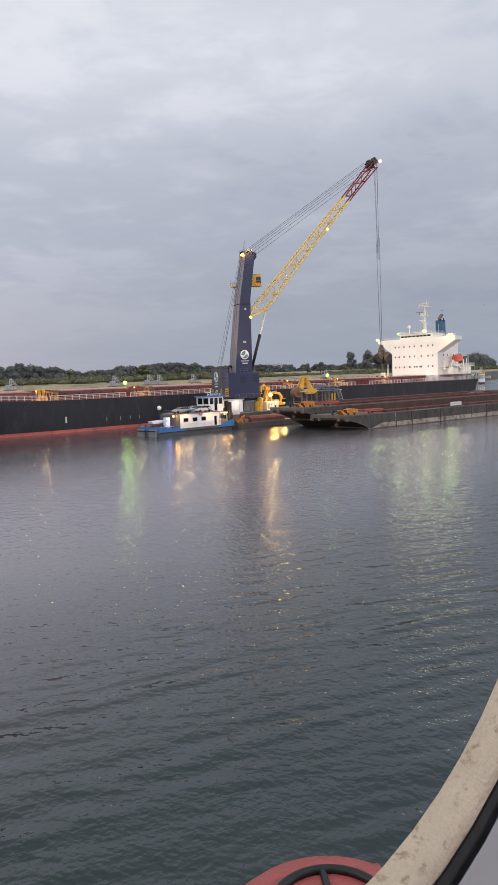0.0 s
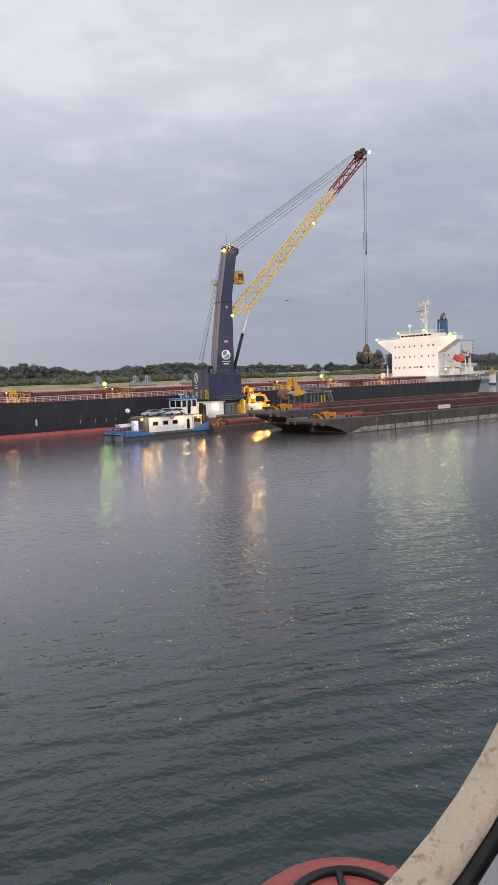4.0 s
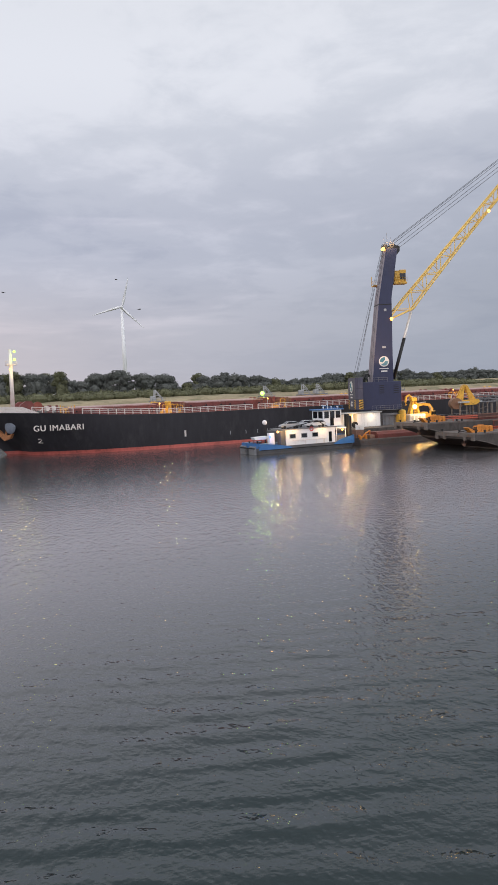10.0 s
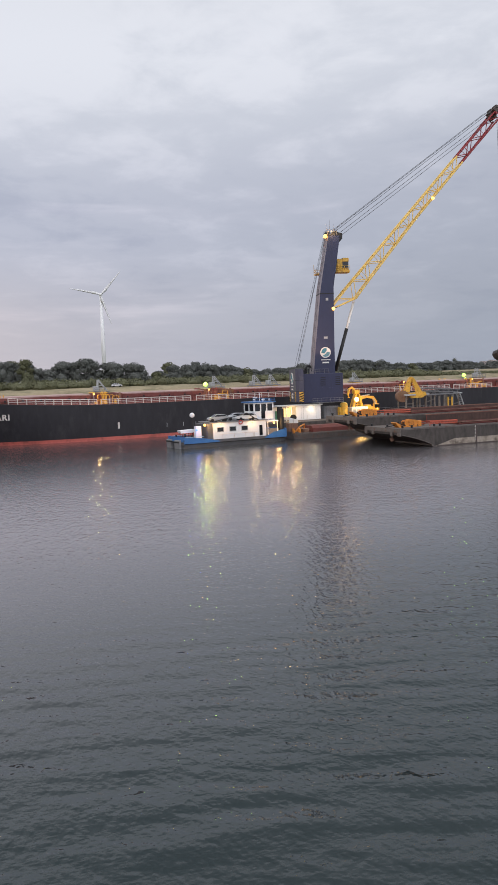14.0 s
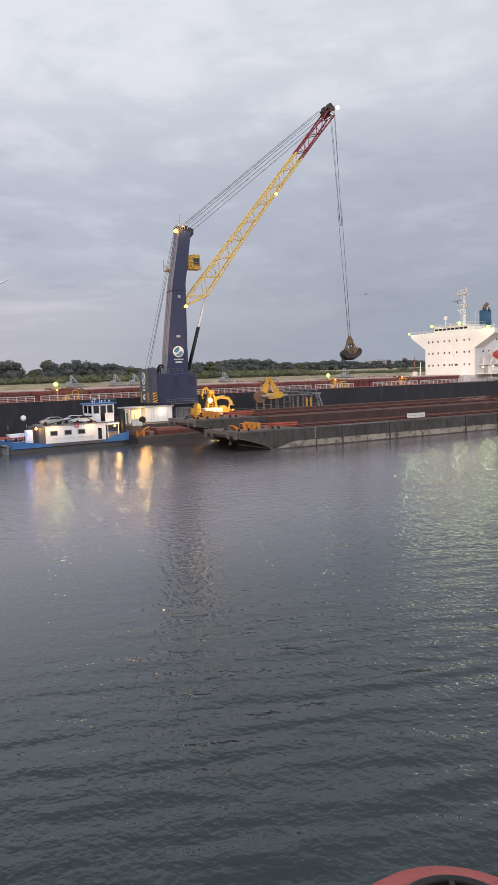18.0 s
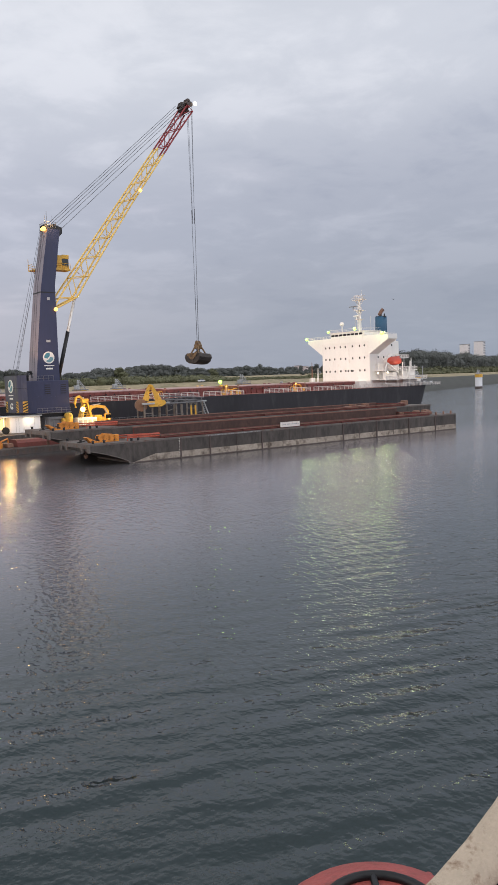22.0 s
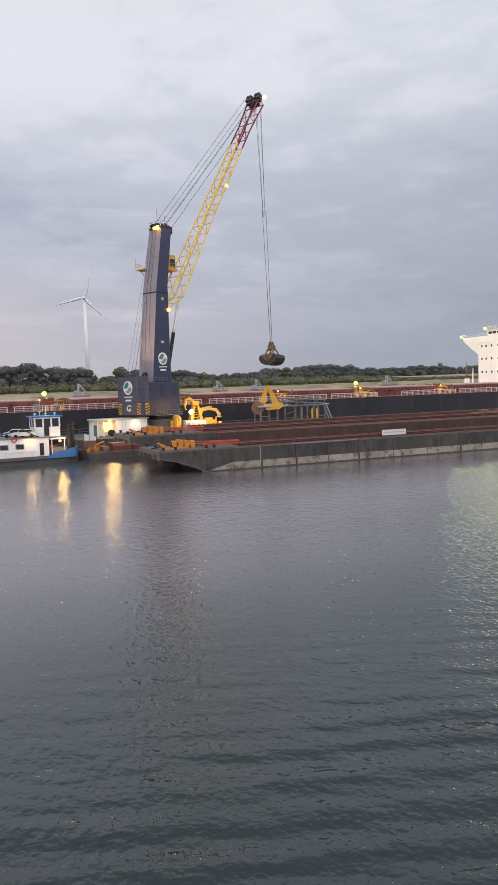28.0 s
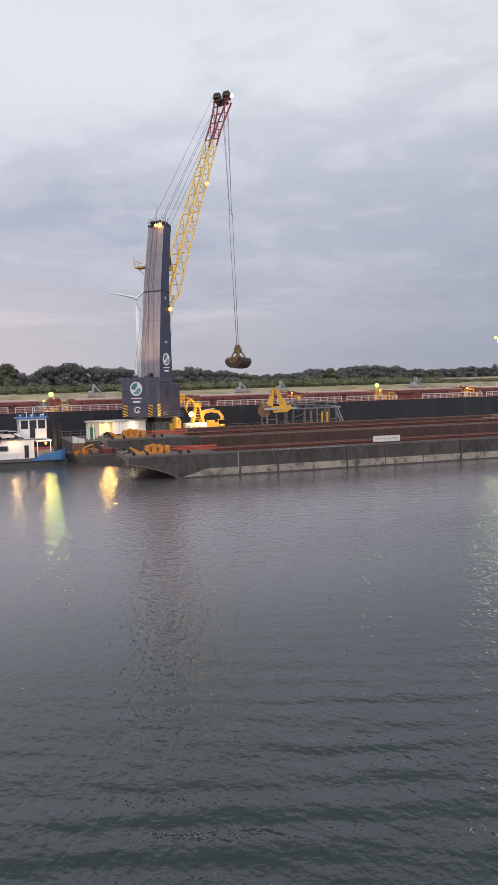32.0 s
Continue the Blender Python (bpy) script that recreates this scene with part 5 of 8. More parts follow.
# ---- things on the pontoon ----
def build_site_cabin():
    c = thing("site_cabin", "long white site cabin with a lit open porch", "cabin", pose(120.4, 149.4, 2.95))
    bm = B()
    box(bm, 6.6, 13.2, 0, 3.2, 0.05, 3.3, 0.05)
    box(bm, 1.7, 6.6, 2.6, 3.2, 0.05, 3.3, 0.03)
    part("cabin_shell", bm, CABIN_WHITE, c)
    bm = box(B(), 1.4, 13.5, -0.4, 3.5, 3.3, 3.62, 0.05)
    part("cabin_roof", bm, PALE_GREY, c)
    post = shared("porch_post", box(B(), -0.12, 0.12, -0.12, 0.12, 0, 3.3), WHITE)
    for x in (1.7, 2.7, 3.9, 5.2):
        part("porch_post", post, None, c).location = (x, -0.1, 0)
    bm = box(B(), 4.4, 6.4, 2.5, 2.58, 0.9, 2.8)
    part("lit_window", bm, LIT_WINDOW, c, "window glowing warm yellow")
    bm = box(B(), 2.4, 3.4, 2.5, 2.58, 0.1, 2.3)
    part("green_door", bm, mat("door_green", (0.05, 0.22, 0.15), 0.5, vary=0.1, scale=1), c)
    for x in (7.9, 8.5, 11.9):
        part("wall_seam", box(B(), x - 0.02, x + 0.02, -0.03, 0.0, 0.2, 3.2), PALE_GREY, c)
    work_lamp(c, (10.6, -0.25, 2.6), 0.2, LAMP_WHITE)
    work_lamp(c, (4.9, -0.1, 2.9), 0.2, LAMP_WARM)
    lamp((131.0, 148.3, 5.4), 75, (1.0, 0.78, 0.45), 0.2)
    spot((125.6, 147.5, 5.6), (112, 60, 0), 550, (1.0, 0.52, 0.15), 120, 0.4)
    lamp((125.6, 147.9, 5.5), 220, (1.0, 0.62, 0.24), 0.25)
    bm = B()
    rod(bm, (0, -0.25, 0.75), (0, 0.25, 0.75), 0.72, seg=18)
    place(part("cable_reel", bm, RUBBER, c), 5.3, -0.9, 0)
    return c


build_site_cabin()


def build_excavator():
    e = thing("excavator", "yellow tracked excavator with its arm folded", "excavator", pose(149.5, 151.5, 2.95, 0, 0, -12))
    for s in (-1.2, 1.2):
        bm = B()
        prism(bm, [(-1.9, 0.45), (-1.5, 0.05), (1.5, 0.05), (1.9, 0.45), (1.5, 0.9), (-1.5, 0.9)], "y", s - 0.3, s + 0.3)
        part("track", bm, RUBBER, e)
    bm = B()
    box(bm, -2.3, 1.2, -1.3, 1.3, 1.1, 2.2, 0.15)
    part("counterweight_body", bm, YELLOW, e)
    bm = box(B(), 0.1, 1.5, -1.3, -0.3, 1.2, 2.9, 0.12)
    cab = part("cab", bm, YELLOW, e)
    part("cab_window", box(B(), 0.25, 1.53, -1.33, -0.35, 1.9, 2.75, 0.04), GLASS_DARK, cab)
    arm = part("arm", prism(B(), [(0.6, 1.8), (1.2, 1.9), (1.5, 3.5), (0.6, 4.7), (-1.2, 5.0), (-2.7, 4.6), (-2.6, 4.1), (-1.2, 4.4), (0.3, 4.1), (0.8, 3.3)], "y", 0.05, 0.6), YELLOW, e)
    part("arm_cylinder", rod(B(), (1.3, 0.0, 2.2), (0.5, 0.0, 4.2), 0.13, seg=8), PALE_GREY, arm)
    part("dipper_cylinder", rod(B(), (-0.4, 0.32, 5.15), (-2.4, 0.32, 4.9), 0.12, seg=8), PALE_GREY, arm)
    part("dipper", prism(B(), [(-2.3, 5.0), (-2.9, 4.9), (-3.9, 2.3), (-3.5, 2.2), (-2.4, 4.1)], "y", 0.1, 0.55), YELLOW, e)
    part("bucket", prism(B(), [(-4.5, 2.3), (-3.4, 2.4), (-3.1, 1.4), (-3.9, 0.9), (-4.7, 1.4)], "y", -0.3, 0.9), BLACK, e)
    part("engine_cover", box(B(), -2.2, -0.5, -1.1, 1.1, 2.2, 2.7, 0.15), YELLOW, e)
    work_lamp(e, (0.9, -1.45, 1.7), 0.16, LAMP_WARM)
    return e


build_excavator()


def build_winch_house():
    w = thing("generator_set", "white generator box beside a yellow lattice grab tower", "generator", pose(142.9, 149.6, 2.95))
    part("generator_box", box(B(), -1.2, 3.4, -1.2, 1.2, 0, 2.4, 0.08), WHITE, w)
    for x in (-0.9, 0.2, 1.3, 2.4):
        part("louvre_panel", box(B(), x, x + 0.8, -1.26, -1.2, 0.4, 1.9, 0.02), PALE_GREY, w)
    bm = rod(B(), (-2.6, 0, 0), (-2.6, 0, 3.0), 0.8, seg=16)
    part("oil_tank", bm, YELLOW, w)
    part("fuel_locker", box(B(), -4.4, -3.5, -0.8, 0.8, 0, 2.6, 0.1), YELLOW, w)
    bm = B()
    ball(bm, (-3.0, -0.4, 3.1), 0.95, 2, (1, 1, 0.7))
    part("tank_dome", bm, mat("tank_pale_yellow", (0.62, 0.5, 0.14), 0.5), w, smooth=True)
    # yellow tapered frame behind, plated at the sides, with rungs up its face
    cx = 2.4
    bm = B()
    for s in (-1, 1):
        for y in (1.5, 3.3):
            rod(bm, (cx + s * 2.0, y, 0), (cx + s * 0.5, 2.4, 5.6), 0.2, seg=6)
    frame_ = part("lattice_frame", bm, YELLOW, w, "yellow tapered lattice frame with rungs")
    for s in (-1, 1):
        part("side_plate", prism(B(), [(cx + s * 2.1, 0.3), (cx + s * 1.1, 0.3), (cx + s * 0.25, 5.4), (cx + s * 0.6, 5.4)], "y", 1.55 if s > 0 else 1.6, 1.75), YELLOW, frame_)
    for k in range(9):
        z = 0.7 + k * 0.55
        h = 1.75 - 1.3 * z / 5.6
        part("frame_rung", rod(B(), (cx - h, 1.6 + 0.1 * z, z), (cx + h, 1.6 + 0.1 * z, z), 0.09, seg=5), YELLOW, frame_)
    part("frame_head", box(B(), cx - 0.8, cx + 0.8, 1.8, 3.0, 5.5, 6.5, 0.15), YELLOW, frame_)
    part("hose_bend", sweep(B(), [(cx - 0.6, 2.2, 6.5), (cx - 1.3, 2.2, 7.1), (cx - 2.1, 2.3, 6.7), (cx - 2.4, 2.3, 5.4), (cx - 2.2, 2.3, 4.6)], 0.3, 8), YELLOW, frame_)
    work_lamp(w, (0.0, -1.5, 4.25), 0.55, glowing("lamp_glare", (1.0, 0.66, 0.20), 7.0), "glaring orange-yellow work lamp")
    bm = rod(B(), (0.0, -0.9, 2.4), (0.0, -1.2, 4.2), 0.09, seg=6)
    part("lamp_mast", bm, GREY, w)
    spot((142.6, 146.4, 7.4), (110, 60, 0), 1500, (1.0, 0.55, 0.13), 130, 0.6)
    lamp((145.8, 146.0, 6.6), 1700, (1.0, 0.58, 0.16), 0.4)
    return w


build_winch_house()


def build_grab_stand():
    s = thing("steel_trestle", "weathered steel trestle of posts, pipes and walkways", "trestle", pose(160, 154, 2.95))
    rnd = random.Random(12)
    worn = mat("trestle_worn", (0.21, 0.185, 0.165), 0.7, vary=0.3, scale=0.9, dirt=(0.10, 0.06, 0.04), dirt_amount=0.45, streak=0.5)
    for x, y in ((2.2, 0.4), (4.6, 0.6), (6.4, 0.2), (8.6, 0.5), (11.2, 0), (13.0, 0.4), (14.4, 0), (17.6, 0.4), (19.2, 0), (2.4, 4), (8.6, 4), (13.2, 4), (18.4, 4)):
        r, top_ = rnd.uniform(0.2, 0.33), rnd.uniform(3.9, 4.5)
        bm = rod(B(), (x + rnd.uniform(-.12, .12), y, 0), (x, y, top_), r, r * 0.92, 10)
        rod(bm, (x, y, top_ - 0.15), (x, y, top_), r + 0.1, seg=10)
        part("trestle_post", bm, worn, s)
    for x0, x1, z in ((8.6, 11.2, 2.4), (11.2, 14.4, 1.2), (14.4, 17.6, 2.9), (17.6, 19.2, 1.6), (2.2, 4.6, 2.2)):
        part("trestle_brace", rod(B(), (x0, 0.3, z), (x1, 0.3, z + rnd.uniform(-1.1, 1.1)), 0.09, seg=6), worn, s)
    for x in (15.6, 16.9):
        part("yellow_pipe", rod(B(), (x, -0.1, 0), (x, -0.1, 3.5), 0.22, seg=8), YELLOW, s)
    bm = B()
    for z in (4.3, 5.4, 6.2):
        for y in (0, 4):
            rod(bm, (8.3, y, z), (19.6, y, z - (0.8 if z > 5 else 0)), 0.12, seg=6)
    rnd = random.Random(3)
    for i in range(22):
        x = 8.3 + i * 0.52
        rod(bm, (x, rnd.choice((0, 4)), rnd.uniform(3.5, 4.4)), (x + rnd.uniform(-1.2, 1.2), rnd.uniform(0, 4), rnd.uniform(4.8, 6.9)), 0.06, seg=5)
    for x in (9, 11.5, 14):
        rod(bm, (x, 0, 4.3), (x, 0, 7.0 - (x - 9) * .25), 0.08, seg=5)
    part("pipe_walkway", bm, GREY, s)
    bm = B()
    rod(bm, (19.6, 0, 4.4), (21.4, 0, 0.2), 0.16, seg=6)
    rod(bm, (19.6, 1.4, 4.4), (21.4, 1.4, 0.2), 0.16, seg=6)
    for i in range(8):
        rod(bm, (19.8 + i * .21, 0, 4.0 - i * .5), (19.8 + i * .21, 1.4, 4.0 - i * .5), 0.05, seg=5)
    box(bm, 18.8, 20.4, -0.2, 1.6, 4.3, 4.6, 0.03)
    part("steep_stair", bm, PALE_GREY, s)
    part("trestle_beam", box(B(), 1.6, 9.2, -0.3, 0.5, 4.3, 4.7, 0.03), PALE_GREY, s)
    return s


build_grab_stand()


def build_spare_grab():
    """A clamshell grab set down on the trestle, its shells apart: one rusty, one yellow."""
    g = thing("spare_grab", "yellow clamshell grab parked on the trestle with a rusty shell", "grab", pose(165.3, 156.4, 11.6, 0, 0, -28))
    bm = prism(B(), [(-0.6, -0.9), (0.6, -0.9), (0.7, 0.0), (0.3, 0.5), (-0.3, 0.5), (-0.7, 0.0)], "y", -0.8, 0.8)
    part("grab_head", bm, YELLOW, g)
    for s in (-1, 1):
        for y in (-1, 1):
            part("grab_arm", rod(B(), (s * 0.4, y * 0.7, -0.3), (s * 2.1, y * 1.7, -4.3), 0.32, 0.27, 6), YELLOW, g)
    for k in range(5):
        z = -1.2 - k * 0.65
        h = 0.42 + 0.42 * (k + 1) * 0.9
        part("arm_rung", rod(B(), (h * 0.35, -0.9 - k * 0.16, z), (h, -0.9 - k * 0.16, z), 0.1, seg=6), RAIL_WHITE, g)
    arc = [(-2.4 + 1.5 * math.cos(a), -4.5 + 1.5 * math.sin(a)) for a in [2 * math.pi * k / 20 for k in range(20)]]
    shell = part("rusty_shell", prism(B(), arc, "y", -2.2, 1.6), SHELL_RUST, g, "round rusty shell seen end on")
    part("shell_boss", rod(B(), (-2.4, -2.35, -4.5), (-2.4, -2.2, -4.5), 0.4, seg=14), PILE_RUST, shell)
    other = part("yellow_shell", prism(B(), [(-1.0, -3.7), (3.3, -3.45), (3.6, -4.2), (2.6, -4.9), (-0.4, -5.0)], "y", -2.6, 0.8), YELLOW, g, "yellow shell")
    for y in (-2.3, -0.8, 0.6):
        part("shell_rib", prism(B(), [(0.6, -3.75), (2.9, -3.4), (3.3, -3.7), (0.6, -4.1)], "y", y - 0.1, y + 0.1), YELLOW, other)
    for pts in ([(-0.55, 0.3), (-0.12, 0.3), (-0.55, -3.5), (-2.2, -3.5)], [(0.12, 0.3), (0.55, 0.3), (2.7, -3.5), (1.0, -3.5)]):
        part("arm_cheek", prism(B(), pts, "y", -1.75, -1.45), YELLOW, g)
    part("arm_plate", prism(B(), [(0.1, -0.6), (0.6, -0.6), (2.4, -3.6), (1.3, -3.6)], "y", -1.5, -1.3), YELLOW, g)
    part("hinge_pin", rod(B(), (-0.2, -2.3, -4.2), (-0.2, 2.0, -4.2), 0.3, seg=10), YELLOW, g)
    return g


build_spare_grab()


# ---- the two push barges ----
def barge_mesh_parts(b, length, width, ct):
    rake = 8.5
    # hull: side profile pushed across the beam; the rake is dark, the sides grey, a pale band at the waterline
    bm = B()
    top = 3.35
    prof = [(0.0, 2.3), (0.0, top), (length, top), (length, -3.0), (rake + 5.0, -3.0), (7.1, -0.2), (6.4, 0.28), (4.6, 1.05), (2.4, 1.75)]
    prism(bm, prof, "y", 0, width)
    for f in bm.faces:
        if f.normal.x < -0.2 and f.normal.z < -0.1:
            f.material_index = 1
    part("barge_hull", bm, [BARGE_GREY, BARGE_DARK], b)
    bm = B()
    prism(bm, [(6.8, 0.02), (length - 0.05, 0.02), (length - 0.05, 1.15), (11.0, 1.15)], "y", -0.02, 0.0)
    prism(bm, [(7.2, -0.2), (length, -0.2), (length, 0.16), (7.2, 0.16)], "y", -0.028, -0.02, 1)
    part("waterline_band", bm, [BARGE_LOW, BARGE_DARK], b, "pale scraped band along the waterline")
    # a worn lip along the foot of the rake, and the chine up to the bow
    part("rake_lip", prism(B(), [(6.2, 0.12), (6.2, 0.42), (7.3, 0.05), (7.3, -0.3)], "y", 0.0, width), APRON, b)
    part("chine_strip", sweep(B(), [(0.1, -0.03, 2.3), (2.4, -0.03, 1.75), (4.6, -0.03, 1.05), (6.4, -0.03, 0.3)], 0.06, 5), APRON, b)
    # bow apron: a slab along the deck's front edge with hanging brackets
    part("bow_apron", box(B(), -0.25, 0.0, 0.0, width, 2.7, 3.4, 0.02), APRON, b, "steel bow apron")
    for y0, y1 in ((0.0, 0.9), (2.4, 3.1), (width - 3.1, width - 2.4), (width - 0.9, width)):
        part("apron_bracket", box(B(), -0.25, 0.0, y0, y1, 2.1, 2.7), APRON, b)
    part("deck_edge_strake", box(B(), 0.0, length, -0.05, 0.0, 3.12, 3.4, 0.015), BARGE_DECK, b, "worn deck-edge strake")
    bm2 = B()
    # deck as a frame round the open hold
    h0, h1, s0, s1 = 12.5, length - 7.5, 1.0, width - 1.0
    for x0, x1, y0, y1 in ((0.05, h0, 0.05, width - 0.05), (h1, length - 0.05, 0.05, width - 0.05), (h0, h1, 0.05, s0), (h0, h1, s1, width - 0.05)):
        box(bm2, x0, x1, y0, y1, top, top + 0.04)
    part("barge_deck", bm2, BARGE_DECK, b)
    # coaming
    bm = B()
    near = 3.78
    for x0, x1, y0, y1, z in ((h0, h1, s0, s0 + 0.12, near), (h0, h1, s1 - 0.12, s1, ct), (h0, h0 + 0.12, s0, s1, near), (h1 - 0.12, h1, s0, s1, near + 0.25)):
        box(bm, x0, x1, y0, y1, top - 0.02, z)
    coam = part("hold_coaming", bm, COAM_RED, b, "rust-red hold coaming")
    for y, z in ((s0 - 0.12, near), (s1 + 0.12, ct)):
        part("coaming_rim", box(B(), h0 - 0.1, h1 + 0.1, y - 0.14, y + 0.14, z, z + 0.12, 0.02), PILE_RUST, coam)
    bm = B()
    for z in (3.6, 4.0):
        rod(bm, (h0, s0 - 0.25, z), (h1, s0 - 0.25, z), 0.06, seg=6)
    part("coaming_pipe", bm, COAM_RED, coam)
    stay = shared("coaming_stay", prism(B(), [(s0, top), (s0 - 0.4, top), (s0, 4.0)], "x", -0.04, 0.04), COAM_RED)
    for i in range(int((h1 - h0) / 7.8)):
        part("coaming_stay", stay, None, coam).location = (h0 + 0.7 + i * 7.8, 0, 0)
    # hold inside
    for x0, x1, y0, y1 in ((h0 + .12, h1 - .12, s0 + 0.12, s0 + 0.2), (h0 + .12, h1 - .12, s1 - 0.2, s1 - .12), (h0 + .12, h0 + .2, s0 + .2, s1 - .2), (h1 - .2, h1 - .12, s0 + .2, s1 - .2)):
        part("hold_wall", box(B(), x0, x1, y0, y1, -0.5, (ct if y0 > s0 + 1 else near) - 0.05), HOLD_RUST, b, "rusty brown inside wall of the hold")
    part("hold_floor", box(B(), h0 + .2, h1 - .2, s0 + .2, s1 - .2, -0.6, -0.5), HOLD_RUST, b)
    return top, ct, h0, h1, s0, s1


def bow_gear(b, top, width):
    """Anchor winch, bollards and anchor on a barge's fore deck."""
    bm = B()
    prism(bm, [(1.6, top), (5.4, top), (5.0, top + 0.3), (2.4, top + 0.22), (0.9, top + 1.0), (0.7, top + 0.9)], "y", 2.8, 4.2)
    w = part("winch_bed", bm, WINCH_ORANGE, b, "orange-yellow anchor winch")
    for x, r in ((3.2, 0.34), (4.0, 0.52), (4.9, 0.38)):
        bm = rod(B(), (x, 3.0, top + 0.7), (x, 4.0, top + 0.7), r, seg=14)
        for y in (2.9, 3.45, 4.0):
            rod(bm, (x, y, top + 0.7), (x, y + 0.1, top + 0.7), r + 0.16, seg=14)
        part("winch_drum", bm, WINCH_ORANGE, w)
    for x in (2.8, 3.6, 4.45, 5.35):
        part("winch_cheek", prism(B(), [(2.8, top + 0.2), (4.2, top + 0.2), (3.9, top + 1.0), (3.1, top + 1.0)], "x", x - 0.05, x + 0.05), BLACK, w)
    part("chain_run", sweep(B(), [(2.6, 3.5, top + 0.6), (1.6, 3.6, top + 0.5), (0.6, 4.4, top + 0.25), (0.0, 4.9, top + 0.1)], 0.09, 6), BLACK, w)
    part("winch_motor", box(B(), 5.5, 6.2, 2.9, 3.7, top, top + 1.1, 0.1), WINCH_ORANGE, w)
    post = shared("bollard", rod(rod(B(), (0, 0, 0), (0, 0, 0.42), 0.2, seg=10), (0, 0, 0.42), (0, 0, 0.5), 0.26, seg=10), BLACK)
    for x, y in ((0.8, 0.8), (2.6, 0.7), (7.2, 0.7), (8.4, 0.7), (0.8, width - .8), (6.5, width - .8), (0.9, 5.6)):
        part("bollard", post, None, b).location = (x, y, top)
    for z in (0.45, 0.8):
        part("red_handrail", sweep(B(), [(7.0, 1.6, top), (7.0, 1.6, top + z), (12.6, 1.2, top + z)], 0.1, 6), RAIL_RED, b)
        part("red_handrail", sweep(B(), [(5.8, 4.4, top), (5.8, 4.4, top + z), (12.6, 1.4, top + z + 0.1)], 0.09, 6), RAIL_RED, b)
    part("wire_coil", sweep(B(), [(7.6 + 0.7 * math.cos(a), 5.2 + 0.7 * math.sin(a), top + 0.08 + 0.015 * k) for k, a in enumerate([i * 0.6 for i in range(24)])], 0.07, 5), PILE_RUST, b)
    # hanging anchor
    bm = rod(B(), (0, 0, 0.2), (0, 0, 1.6), 0.1, seg=6)
    prism(bm, [(-0.6, 0.5), (-0.35, 0.05), (0, -0.1), (0.35, 0.05), (0.6, 0.5), (0.2, 0.3), (-0.2, 0.3)], "x", -0.12, 0.12)
    place(part("bow_anchor", bm, PILE_RUST, b, "small rusty anchor hung at the bow"), 1.4, 5.0, 0.95)


BARGES = "push barges side by side"
barge = thing("push_barge", "long grey push barge with a rusty open hold and pale waterline", "barge", pose(120.3, 100.95, 0, 0, 0, -3.05), BARGES)
top, ct, h0, h1, s0, s1 = barge_mesh_parts(barge, 85.4, 11.4, 4.85)
bow_gear(barge, top, 11.4)
bar = shared("side_fender", box(B(), -0.14, 0.14, -0.14, 0.0, -0.1, 3.3, 0.03), BARGE_DARK)
thin = shared("hull_seam", box(B(), -0.05, 0.05, -0.05, 0.0, 0.3, 3.3), BARGE_DARK)
for x in (15.6, 21.3, 32.2, 51.7, 60.8, 70.2, 78.5):
    part("side_fender", bar, None, barge).location = (x, 0, 0)
for x in (26.8, 38.5, 45, 56, 65.6, 74):
    part("hull_seam", thin, None, barge).location = (x, 0, 0)
bm = B()
for i in range(11):
    box(bm, 15.3, 15.42, -0.17, -0.0, 0.6 + i * 0.25, 0.7 + i * 0.25)
part("draught_scale", bm, RAIL_WHITE, barge, "white draught marks")
bm = box(B(), 36.7, 41.2, 0.3, 0.36, 3.55, 4.45, 0.01)
sign = part("name_board", bm, RAIL_WHITE, barge, "long white board on the barge's side")
for i in range(14):
    part("writing_bar", box(B(), 37.0 + i * 0.29, 37.0 + i * 0.29 + 0.12 + 0.08 * (i % 3), 0.285, 0.3, 3.95, 4.1), PALE_GREY, sign)
for i in range(26):
    part("stencil_bar", box(B(), 20.5 + i * 0.46, 20.5 + i * 0.46 + 0.14 + 0.1 * (i * 7 % 3), -0.07, -0.05, 3.2, 3.32), PALE_GREY, barge)
# gear at the far end
for x, y, w, h in ((79, 3, 2.2, 0.8), (81.5, 5, 1.4, 1.0), (77.5, 8, 2.6, 0.6), (82.5, 8.5, 1.2, 0.7)):
    part("stern_winch", box(B(), x, x + w, y, y + 1.4, top, top + h, 0.2), PILE_RUST, barge)
for x in (84.4, 82, 79.5):
    part("bollard", rod(B(), (x, 0.6, top), (x, 0.6, top + 0.7), 0.2, seg=8), PILE_RUST, barge)
part("coil_of_rope", sweep(B(), [(80 + 0.9 * math.cos(a), 6.9 + 0.9 * math.sin(a), 3.5 + 0.02 * k) for k, a in enumerate([i * 0.5 for i in range(26)])], 0.09, 5), PILE_RUST, barge)

barge2 = thing("push_barge", "grey push barge moored behind another with a rusty open hold", "barge", pose(119.6, 113.2, 1.65, 0, 0, -3.05), BARGES)
top, ct, h0, h1, s0, s1 = barge_mesh_parts(barge2, 93.0, 11.4, 4.0)
bow_gear(barge2, top, 11.4)
for x, y in ((69, 3), (74, 4), (87, 4)):
    part("covered_gear", ball(B(), (x, y, 3.5), 1.3, 2, (1.6, 1, 0.45)), PILE_RUST, barge2, "gear under a brown cover", True)
    part("gear_box", box(B(), x + 1.6, x + 2.8, y, y + 1.4, top, top + 1.1, 0.12), PILE_RUST, barge2)


